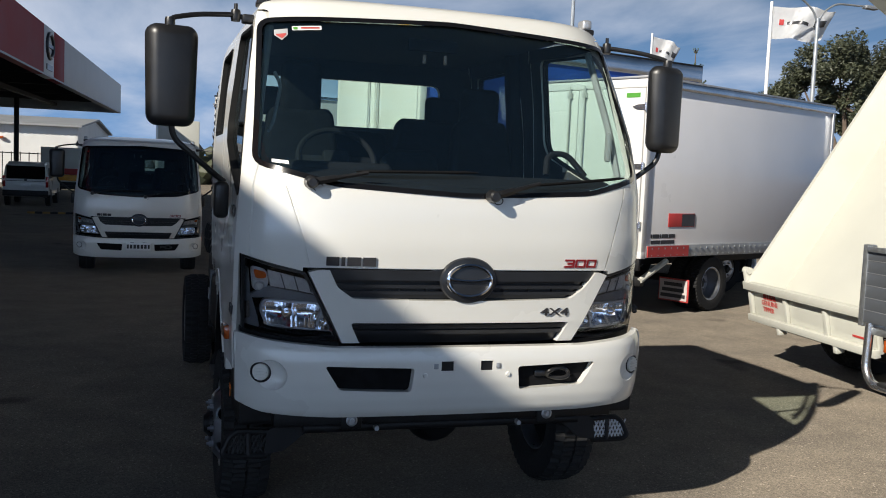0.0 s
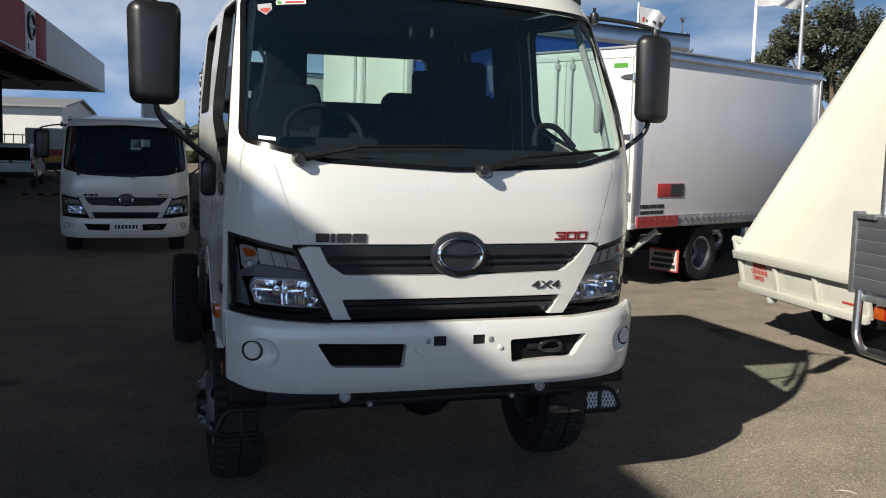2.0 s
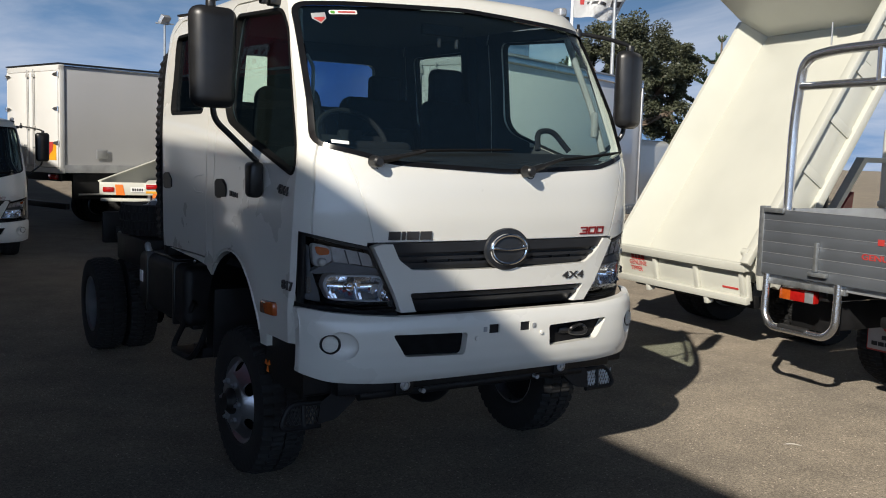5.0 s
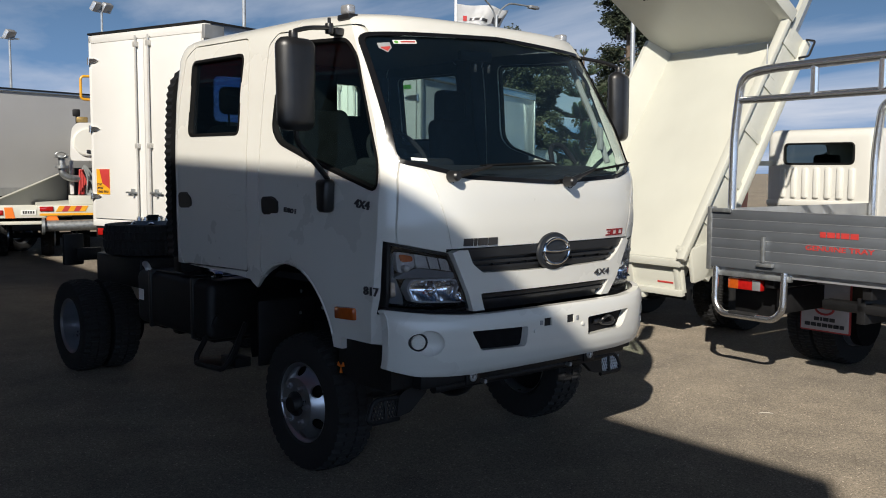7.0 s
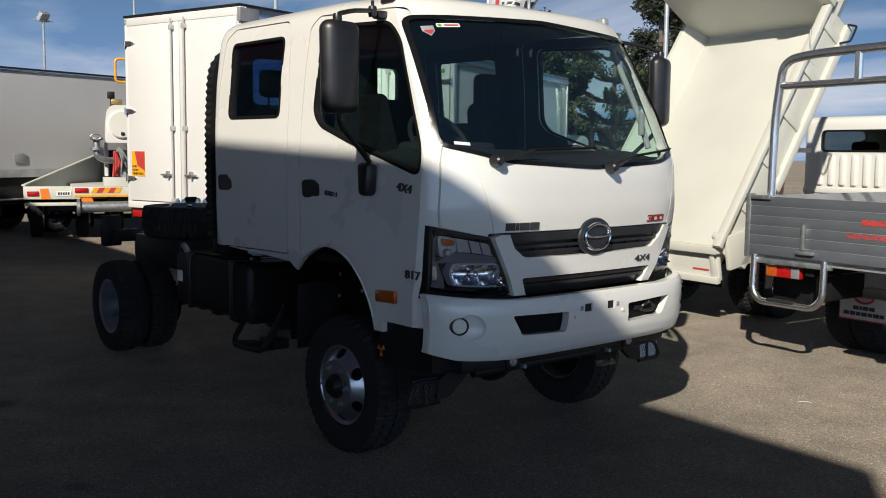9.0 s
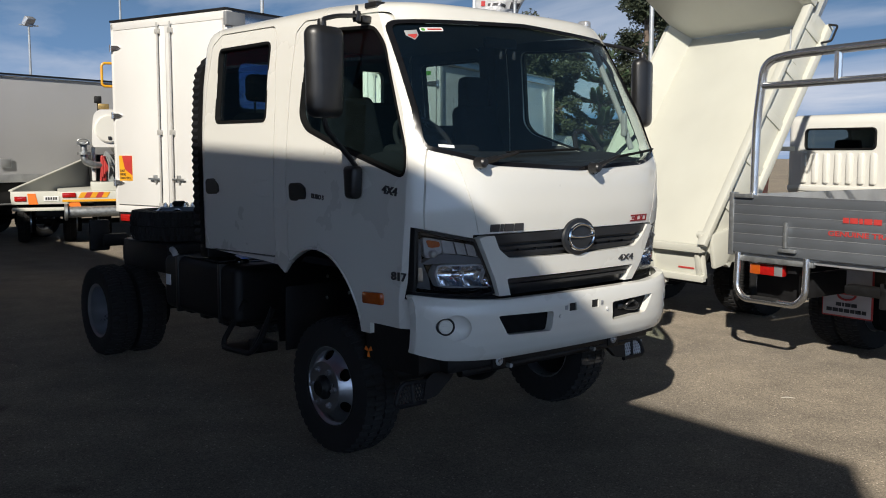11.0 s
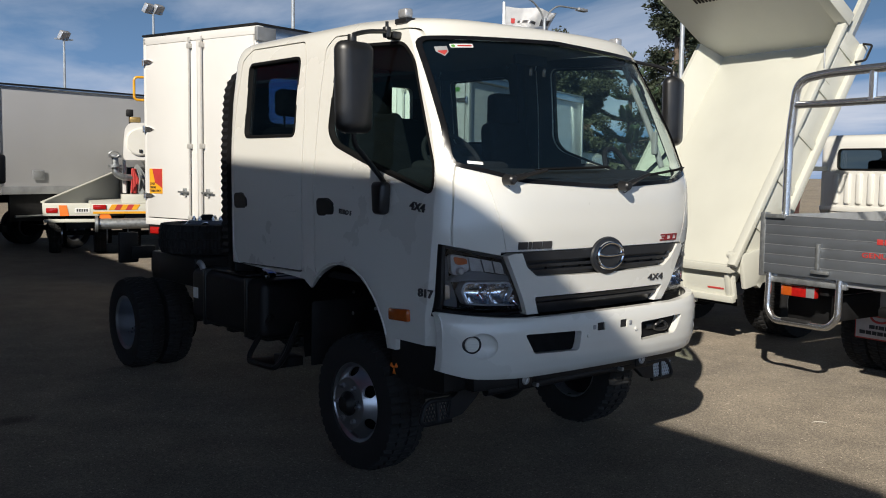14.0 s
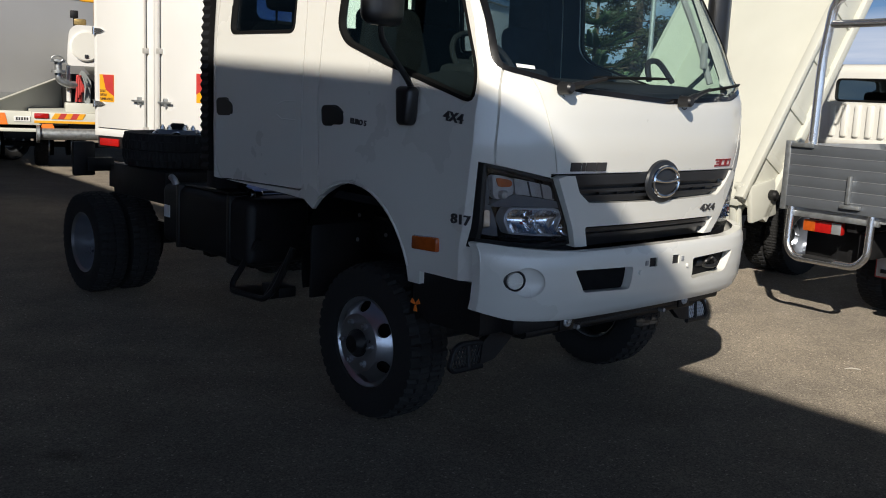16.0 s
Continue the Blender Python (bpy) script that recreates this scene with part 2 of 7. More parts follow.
REFLECTOR = material("lamp_reflector", (0.90, 0.92, 0.95), 0.15, 1.0, vary=0.04, scale=45, rough_vary=0.03)
LAMP_PANEL = material("lamp_panel", (0.40, 0.39, 0.37), 0.3, 0.3, vary=0.1, scale=30, bump=0.2, bump_scale=90)
CHROME = material("chrome", (0.86, 0.87, 0.89), 0.06, 1.0, vary=0.01)
ALUMINIUM = material("aluminium", (0.50, 0.51, 0.53), 0.38, 0.5, vary=0.10, scale=5, bump=0.06, bump_scale=120)
ALU_DULL = material("dull_aluminium", (0.36, 0.37, 0.38), 0.5, 0.4, vary=0.12, scale=4, bump=0.08, bump_scale=90)
RAIL = material("polished_rail", (0.55, 0.57, 0.60), 0.16, 1.0, vary=0.08, scale=3)
GATE_GREY = material("gate_aluminium", (0.165, 0.18, 0.20), 0.42, 0.45, vary=0.08, scale=3, bump=0.03, bump_scale=60)
STAINLESS = material("polished_tube", (0.78, 0.78, 0.78), 0.25, 0.95, vary=0.02, scale=18, rough_vary=0.015)
PALE_ZINC = material("pale_zinc", (0.56, 0.55, 0.52), 0.38, 0.35, vary=0.06, scale=14)
GALV = material("galvanised", (0.45, 0.47, 0.48), 0.45, 0.8, vary=0.15, scale=20)
RED = material("red_plastic", (0.23, 0.010, 0.014), 0.3, vary=0.05, coat=0.3)
RED_LENS = material("red_lens", (0.42, 0.012, 0.01), 0.12, vary=0.1, scale=30, coat=0.8)
AMBER = material("amber_lens", (0.46, 0.085, 0.010), 0.14, vary=0.1, scale=30, coat=0.8)
RED_PRINT = material("red_print", (0.50, 0.045, 0.04), 0.5)
GREY_BADGE = material("grey_badge", (0.05, 0.05, 0.055), 0.30, 0.3)
BRASS = material("dull_brass", (0.42, 0.30, 0.12), 0.45, 0.6, vary=0.2, scale=20)
BROW = material("lamp_brow", (0.11, 0.115, 0.12), 0.4, 0.1)
DARK_PRINT = material("dark_print", (0.03, 0.03, 0.035), 0.5)
YELLOW = material("yellow_sticker", (0.80, 0.38, 0.02), 0.4)
ORANGE_REFLECT = material("orange_reflector", (0.9, 0.22, 0.03), 0.3)
WORN_YELLOW = material("worn_yellow", (0.30, 0.17, 0.035), 0.7, vary=0.2, scale=9)
GREEN_STICKER = material("green_sticker", (0.10, 0.35, 0.05), 0.4)
WHITE_STICKER = material("white_sticker", (0.82, 0.82, 0.80), 0.5)
PINK_FLAP = material("pale_mudflap", (0.55, 0.50, 0.48), 0.6, vary=0.1)
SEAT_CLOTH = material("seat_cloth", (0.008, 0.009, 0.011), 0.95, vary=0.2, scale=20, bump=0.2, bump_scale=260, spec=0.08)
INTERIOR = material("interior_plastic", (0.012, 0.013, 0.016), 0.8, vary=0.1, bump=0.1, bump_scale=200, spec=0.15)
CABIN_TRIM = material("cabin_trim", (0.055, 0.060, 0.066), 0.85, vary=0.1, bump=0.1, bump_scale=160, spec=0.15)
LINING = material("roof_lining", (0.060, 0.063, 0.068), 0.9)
WINDSCREEN = glass_material("windscreen_glass", (0.90, 0.975, 0.955), 0.95, 0.052, 0.006)
SIDE_GLASS = glass_material("side_glass", (0.90, 0.98, 0.945), 0.96, 0.03, 0.003)
REAR_GLASS = glass_material("rear_door_glass", (0.86, 0.95, 0.96), 0.62, 0.035, 0.004)
DARK_GLASS = glass_material("dark_glass", (0.80, 0.90, 0.90), 0.45)
PALE_TRIM = material("pale_trim", (0.26, 0.28, 0.28), 0.7, vary=0.08)
LENS_CLEAR = glass_material("lamp_lens", (0.97, 0.98, 1.0), 0.99, 0.02)
CORRUGATED = material("corrugated_white", (0.72, 0.72, 0.70), 0.5, vary=0.06, scale=0.6)
ROOF_GREY = material("grey_roofing", (0.30, 0.31, 0.32), 0.5, vary=0.1, scale=0.5)
FASCIA_RED = material("red_fascia", (0.31, 0.012, 0.016), 0.6, vary=0.05, scale=0.8, spec=0.12)
FASCIA_WHITE = material("pale_fascia", (0.56, 0.57, 0.57), 0.45, vary=0.04, scale=0.8)
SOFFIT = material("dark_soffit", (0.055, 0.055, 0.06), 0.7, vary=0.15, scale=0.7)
# for the added wall out of view; its tone sets the fill light
FILL_WALL = material("showroom_wall", (0.42, 0.42, 0.42), 0.5, vary=0.1, scale=0.4)
POLE = material("pole_steel", (0.42, 0.44, 0.45), 0.45, 0.5, vary=0.1)
BLUE_PANEL = material("blue_panel", (0.02, 0.075, 0.36), 0.35, vary=0.08, scale=2, coat=0.2)
BARK = material("bark", (0.16, 0.12, 0.09), 0.9, vary=0.2, scale=9, bump=0.5, bump_scale=30)
LEAF = material("gum_leaves", (0.080, 0.090, 0.052), 0.55, vary=0.25, scale=0.9)
PINE = material("pine_needles", (0.12, 0.19, 0.10), 0.6, vary=0.3, scale=0.8)
CONIFER = material("dark_conifer", (0.036, 0.050, 0.024), 0.7, vary=0.3, scale=0.9)
PALE_LEAF = material("pale_leaf", (0.55, 0.50, 0.42), 0.7)
FLAG_CLOTH = material("flag_cloth", (0.86, 0.86, 0.86), 0.8, vary=0.05)
ASPHALT = asphalt_material()


# ---- building tools ----
def smooth(me, angle=34.0):
    for f in me.polygons:
        f.use_smooth = True
    me.set_sharp_from_angle(angle=radians(angle))


def thing(name, m, label, category, group="", kind=""):
    ob = new(name)
    ob.empty_display_size = 0.2
    ob.matrix_world = m
    return tagged(ob, label, category, group, kind)


def part(name, bm, mat, parent, label="", angle=34.0):
    """Links a bmesh (or a mesh) as one object under a thing or a part, in its parent's space."""
    if isinstance(bm, bmesh.types.BMesh):
        me = bpy.data.meshes.new(name)
        bm.normal_update()
        bm.to_mesh(me)
        bm.free()
    else:
        me = bm
    me.name = name
    if not me.materials:
        me.materials.append(mat)
    smooth(me, angle)
    ob = new(name, me)
    ob.parent = parent
    return tagged(ob, label)


def lone(name, bm, mat, m, label, category, group="", kind="", angle=34.0):
    ob = part(name, bm, mat, None, "", angle)
    ob.matrix_world = m
    return tagged(ob, label, category, group, kind)


def again(ob, m, parent, name=None):
    """Another object on the same mesh."""
    o = new(name or ob.name.split(".")[0], ob.data)
    o.parent = parent
    o.matrix_basis = m
    if ob.get("label"):
        o["label"] = ob["label"]
    return o


def box(bm, lo, hi, bevel=0.0, seg=2, m=None):
    """An upright block between two corners, with its edges rounded."""
    lo, hi = Vector(lo), Vector(hi)
    got = bmesh.ops.create_cube(bm, size=1.0)
    vs = got["verts"]
    for v in vs:
        v.co = Vector((lo.x + (v.co.x + 0.5) * (hi.x - lo.x), lo.y + (v.co.y + 0.5) * (hi.y - lo.y), lo.z + (v.co.z + 0.5) * (hi.z - lo.z)))
    if bevel:
        edges = list({e for v in vs for e in v.link_edges})
        r = bmesh.ops.bevel(bm, geom=edges, offset=bevel, segments=seg, affect="EDGES", profile=0.5)
        vs = list({v for f in r["faces"] for v in f.verts} | {v for v in vs if v.is_valid})
    if m is not None:
        bmesh.ops.transform(bm, matrix=m, verts=vs)
    return vs


def boxes(*specs, bevel=0.0):
    bm = bmesh.new()
    for lo, hi in specs:
        box(bm, lo, hi, bevel)
    return bm


def tube(bm, pts, r, seg=10, closed=False, cap=True):
    """A round bar swept along a line of points; r may be one radius or one for each point."""
    pts = [Vector(p) for p in pts]
    n = len(pts)
    rs = r if isinstance(r, (list, tuple)) else [r] * n
    rings, up = [], None
    for i, p in enumerate(pts):
        a = pts[(i - 1) % n] if closed or i else p
        b = pts[(i + 1) % n] if closed or i < n - 1 else p
        d = (b - a).normalized()
        if up is None:
            up = Vector((0, 0, 1)) if abs(d.z) < 0.9 else Vector((1, 0, 0))
        s = d.cross(up).normalized()
        up = s.cross(d).normalized()
        rings.append([bm.verts.new(p + rs[i] * (math.cos(2 * math.pi * k / seg) * s + math.sin(2 * math.pi * k / seg) * up)) for k in range(seg)])
    for i in range(n if closed else n - 1):
        a, b = rings[i], rings[(i + 1) % n]
        for k in range(seg):
            bm.faces.new((a[k], a[(k + 1) % seg], b[(k + 1) % seg], b[k]))
    if cap and not closed:
        bm.faces.new(rings[0][::-1])
        bm.faces.new(rings[-1])
    return bm


def bend(pts, radius, steps=5):
    """The line through pts with its inner corners rounded."""
    pts = [Vector(p) for p in pts]
    out = [pts[0]]
    for a, p, b in zip(pts, pts[1:], pts[2:]):
        u, v = (a - p), (b - p)
        k = min(radius, u.length * 0.45, v.length * 0.45)
        s, e = p + u.normalized() * k, p + v.normalized() * k
        for i in range(steps + 1):
            t = i / steps
            out.append((1 - t) ** 2 * s + 2 * t * (1 - t) * p + t * t * e)
    return out + [pts[-1]]


def lathe(bm, prof, seg=32, axis="x", loop=False):
    """A profile of (along the axis, radius) turned round the axis; loop: the profile is a closed line."""
    rings = []
    for a, r in prof:
        ring = []
        for k in range(seg):
            c, s = math.cos(2 * math.pi * k / seg), math.sin(2 * math.pi * k / seg)
            ring.append(bm.verts.new((a, r * c, r * s) if axis == "x" else ((r * c, a, r * s) if axis == "y" else (r * c, r * s, a))))
        rings.append(ring)
    for p, q in zip(rings, rings[1:] + (rings[:1] if loop else [])):
        for k in range(seg):
            bm.faces.new((p[k], p[(k + 1) % seg], q[(k + 1) % seg], q[k]))
    for ring, r in ((rings[0], prof[0][1]), (rings[-1], prof[-1][1])):
        if r > 1e-4 and not loop:
            bm.faces.new(ring)
    bmesh.ops.remove_doubles(bm, verts=bm.verts, dist=1e-5)
    bmesh.ops.recalc_face_normals(bm, faces=bm.faces)
    return bm


def prism(bm, outline, lo, hi, axis):
    """A flat outline pulled from lo to hi along an axis. Outline is (y, z) for x, (x, z) for y, (x, y) for z."""
    def at(p, h):
        return {"x": (h, p[0], p[1]), "y": (p[0], h, p[1]), "z": (p[0], p[1], h)}[axis]
    a = [bm.verts.new(at(p, lo)) for p in outline]
    b = [bm.verts.new(at(p, hi)) for p in outline]
    n = len(outline)
    fs = [bm.faces.new(a), bm.faces.new(b)] + [bm.faces.new((a[k], a[(k + 1) % n], b[(k + 1) % n], b[k])) for k in range(n)]
    bmesh.ops.recalc_face_normals(bm, faces=fs)
    return bm


def rounded(outline, radius, steps=4):
    """A closed outline with rounded corners."""
    out, n = [], len(outline)
    for i in range(n):
        a, p, b = (Vector(outline[(i + k) % n]) for k in (-1, 0, 1))
        u, v = a - p, b - p
        k = min(radius, u.length * 0.45, v.length * 0.45)
        s, e = p + u.normalized() * k, p + v.normalized() * k
        for j in range(steps + 1):
            t = j / steps
            q = (1 - t) ** 2 * s + 2 * t * (1 - t) * p + t * t * e
            out.append((q.x, q.y))
    return out


def grow(outline, d):
    """An outline moved outwards by d (inwards: minus), whatever its sense."""
    n = len(outline)
    area = sum(outline[i][0] * outline[(i + 1) % n][1] - outline[(i + 1) % n][0] * outline[i][1] for i in range(n))
    s = 1 if area > 0 else -1
    out = []
    for i in range(n):
        a, p, b = (Vector(outline[(i + k) % n]) for k in (-1, 0, 1))
        u, v = (p - a).normalized(), (b - p).normalized()
        nu, nv = Vector((u.y, -u.x)) * s, Vector((v.y, -v.x)) * s
        k = nu + nv
        k = k / max(0.35, k.dot(nu))
        out.append((p.x + k.x * d, p.y + k.y * d))
    return out


def mirror_x(outline):
    return [(-x, z) for x, z in outline][::-1]


def boolean(base, cutter, how):
    """A new mesh from two bmeshes or meshes, cut or shared."""
    obs = []
    for b in (base, cutter):
        if isinstance(b, bmesh.types.BMesh):
            me = bpy.data.meshes.new("work")
            b.to_mesh(me)
        else:
            me = b
        obs.append(new("work", me))
    mod = obs[0].modifiers.new("cut", "BOOLEAN")
    mod.operation, mod.solver, mod.object = how, "EXACT", obs[1]
    dg = bpy.context.evaluated_depsgraph_get()
    dg.update()
    me = bpy.data.meshes.new_from_object(obs[0].evaluated_get(dg))
    for o in obs:
        bpy.data.objects.remove(o)
    return me


def lettering(name, words, size, mat, parent, m, depth=0.004, label="", bold=0.0, stretch=1.0):
    """Raised lettering in the built-in font, centred on m and facing its +z."""
    cu = bpy.data.curves.new("letters", "FONT")
    cu.body, cu.size, cu.extrude, cu.align_x, cu.align_y, cu.offset = words, size, depth / 2, "CENTER", "CENTER", bold
    cu.resolution_u = 3
    ob = new("letters", cu)
    dg = bpy.context.evaluated_depsgraph_get()
    dg.update()
    me = bpy.data.meshes.new_from_object(ob.evaluated_get(dg))
    bpy.data.objects.remove(ob)
    me.transform(m @ Matrix.Diagonal((stretch, 1, 1, 1)))
    me.materials.clear()
    return part(name, me, mat, parent, label)


def bars(rows, widths, height, depth, m):
    """Plain bars that stand for writing: rows of bars, centred on m and facing its +z."""
    bm = bmesh.new()
    for r, row in enumerate(widths):
        total = sum(row) + 0.25 * height * (len(row) - 1)
        x = -total / 2
        y = (len(widths) - 1) * height * 0.8 - r * height * 1.6
        for wd in row:
            box(bm, (x, y - height / 2, 0), (x + wd, y + height / 2, depth))
            x += wd + 0.25 * height
    bmesh.ops.transform(bm, matrix=m, verts=bm.verts)
    return bm


FACE_FRONT = pose(0, 0, 0, 90, 0, 0)  # writing that faces -y
FACE_LEFT = pose(0, 0, 0, 90, 0, -90)  # writing that faces -x

# ---- the crew-cab truck ----
def table(z, rows):
    return float(np.interp(z, [r[0] for r in rows], [r[1] for r in rows]))


HALF = [(0.6, 1.015), (0.84, 1.02), (1.1, 1.03), (1.45, 1.027), (1.6, 1.018), (1.8, 1.004), (2.0, 0.986), (2.25, 0.960), (2.5, 0.924), (2.6, 0.905), (2.7, 0.89)]
NOSE = [(0.6, 0.12), (1.0, 0.11), (1.10, 0.085), (1.33, 0.065), (1.45, 0.052), (1.62, 0.056), (1.70, 0.066), (1.813, 0.115), (2.10, 0.265), (2.35, 0.40), (2.48, 0.475), (2.55, 0.525), (2.62, 0.58)]
BACK = 2.80


def half_width(z):
    return table(z, HALF)


def side_w(y, z):
    """Half the cab's width at a place along its side: the lower panels draw in towards the rear."""
    draw = table(z, [(1.0, 0.075), (1.5, 0.060), (1.9, 0.030), (2.2, 0.016), (2.5, 0.012)])
    # the panel swells round the wheel arch
    far = math.hypot(y - 1.215, z - 0.70)
    swell = 0.016 * math.exp(-((far - 0.56) / 0.13) ** 2) * min(1.0, max(0.0, (y - 0.55) / 0.25))
    return half_width(z) + swell - draw * min(1.0, max(0.0, (y - 0.8) / 1.8))


def nose(x, z):
    """How far back the cab's front face lies."""
    u = min(1.0, abs(x) / half_width(z))
    return table(z, NOSE) + 0.07 * u * u + table(z, [(1.6, 0.22), (2.0, 0.13)]) * u**8


def bumper_face(x, z):
    u = min(1.0, abs(x) / 1.02)
    base = table(z, [(0.60, 0.16), (0.655, 0.075), (0.70, 0.035), (0.76, 0.012), (0.84, 0.0), (0.93, -0.002), (0.99, 0.006), (1.02, 0.025), (1.05, 0.06)])
    return base + 0.05 * u * u + 0.21 * u**9


def cab_section(z, inset, ref=None):
    """One level outline of the cab, anticlockwise from the rear on the driver's side."""
    zr = ref if ref else z
    w = half_width(zr) - inset
    out = []
    n = 44
    for i in range(n + 1):
        u = math.sin((i / n - 0.5) * math.pi)
        x = u * w
        out.append((x, nose(u * half_width(zr), zr) + inset))
    y0, y1 = out[-1][1], BACK - inset
    r = 0.07
    side = [(side_w(y, zr) - inset, y) for y in (y0 + (y1 - r - y0) * k / 30 for k in range(1, 31))]
    we = side[-1][0]
    corner = [(we - r + r * math.cos(a), y1 - r + r * math.sin(a)) for a in (math.pi / 8, math.pi / 4, 3 * math.pi / 8)]
    back = [(we - r - 2 * (we - r) * k / 12, y1) for k in range(0, 13)]
    half_side = side + corner
    out += half_side + back + [(-x, y) for x, y in half_side[::-1]]
    return out


def cab_solid(inset, z_low, z_high):
    """The closed outer form of the cab, moved inwards by inset."""
    bm = bmesh.new()
    levels = [(z, 0.0, z) for z in np.linspace(z_low, 2.50, 46)]
    levels += [(2.536, 0.005, 2.53), (2.572, 0.016, 2.54), (2.602, 0.034, 2.54), (2.627, 0.064, 2.54), (2.645, 0.108, 2.54), (2.661, 0.19, 2.54), (2.673, 0.31, 2.54), (2.681, 0.48, 2.54), (2.685, 0.66, 2.54)]
    rings = []
    for z, extra, ref in levels:
        zz = min(z, 2.50) if z <= 2.5 else z - inset
        fall = 0.34 * max(0.0, z - 2.55)
        rings.append([bm.verts.new((x, y, zz - fall * min(1.0, max(0.0, (1.35 - y) / 0.6)))) for x, y in cab_section(z, inset + extra, ref)])
    n = len(rings[0])
    for a, b in zip(rings, rings[1:]):
        for k in range(n):
            bm.faces.new((a[k], a[(k + 1) % n], b[(k + 1) % n], b[k]))
    bm.faces.new(rings[0][::-1])
    bm.faces.new(rings[-1])
    bmesh.ops.recalc_face_normals(bm, faces=bm.faces)
    return bm


ARCH = [(1.215 + 0.482 * math.cos(a), 0.70 + 0.50 * math.sin(a)) for a in np.linspace(math.radians(-20), math.radians(200), 30)]
FRONT_DOOR = [(0.262, 0.60), (0.262, 1.66), (0.280, 1.85), (0.575, 2.430), (0.67, 2.530), (1.475, 2.562), (1.545, 2.50), (1.572, 1.62), (1.515, 1.15), (1.48, 1.08), (1.42, 0.6)]
REAR_DOOR = [(1.700, 1.12), (1.733, 1.56), (1.735, 2.06), (1.786, 2.50), (1.85, 2.566), (2.56, 2.578), (2.655, 2.51), (2.715, 1.95), (2.72, 1.20), (2.66, 1.095)]
FRONT_WINDOW = rounded([(0.365, 1.640), (0.360, 1.78), (0.615, 2.355), (0.735, 2.462), (1.408, 2.498), (1.425, 1.99), (1.35, 1.910), (1.03, 1.814)], 0.06)
REAR_WINDOW = rounded([(1.845, 1.972), (1.850, 2.472), (2.545, 2.476), (2.540, 1.975)], 0.05)
SCREEN = rounded([(-0.958, 1.80), (-0.62, 1.715), (0.0, 1.685), (0.62, 1.715), (0.958, 1.80), (0.911, 2.480), (0.0, 2.522), (-0.911, 2.480)], 0.05)
BACK_WINDOW = rounded([(-0.66, 2.09), (0.66, 2.09), (0.66, 2.42), (-0.66, 2.42)], 0.06)


def front_slab(face, z_lo, z_hi, out, inn, reach=1.0, rows=24):
    """A curved slab that follows a front face, from out in front of it to inn behind it."""
    bm = bmesh.new()
    n = 60
    layers = []
    for d in (-out, inn):
        grid = []
        for z in np.linspace(z_lo, z_hi, rows):
            w = half_width(z) * reach
            grid.append([bm.verts.new((w * math.sin((i / n - 0.5) * math.pi), face(w * math.sin((i / n - 0.5) * math.pi), z) + d, z)) for i in range(n + 1)])
        layers.append(grid)
    a, b = layers
    for r in range(rows - 1):
        for i in range(n):
            bm.faces.new((a[r][i], a[r][i + 1], a[r + 1][i + 1], a[r + 1][i]))
            bm.faces.new((b[r][i], b[r + 1][i], b[r + 1][i + 1], b[r][i + 1]))
    for r in range(rows - 1):
        bm.faces.new((a[r][0], a[r + 1][0], b[r + 1][0], b[r][0]))
        bm.faces.new((a[r][n], b[r][n], b[r + 1][n], a[r + 1][n]))
    for i in range(n):
        bm.faces.new((a[0][i], b[0][i], b[0][i + 1], a[0][i + 1]))
        bm.faces.new((a[-1][i], a[-1][i + 1], b[-1][i + 1], b[-1][i]))
    bmesh.ops.recalc_face_normals(bm, faces=bm.faces)
    return bm


def front_piece(outline, out, inn, face=nose, holes=()):
    zs = [p[1] for p in outline]
    slab = front_slab(face, min(zs) - 0.03, max(zs) + 0.03, out, inn)
    me = boolean(slab, prism(bmesh.new(), outline, -0.6, 1.4, "y"), "INTERSECT")
    slab.free()
    for h in holes:
        me = boolean(me, prism(bmesh.new(), h, -0.6, 1.4, "y"), "DIFFERENCE")
    return me


def side_prism(outline, side):
    bm = bmesh.new()
    lo, hi = (0.55, 1.5) if side > 0 else (-1.5, -0.55)
    return prism(bm, outline, lo, hi, "x")


def badge(name, m, widths, h, mat, parent, label):
    """A maker's badge as a row of plain blocks."""
    return part(name, bars(1, [widths], h, 0.008, m), mat, parent, label)


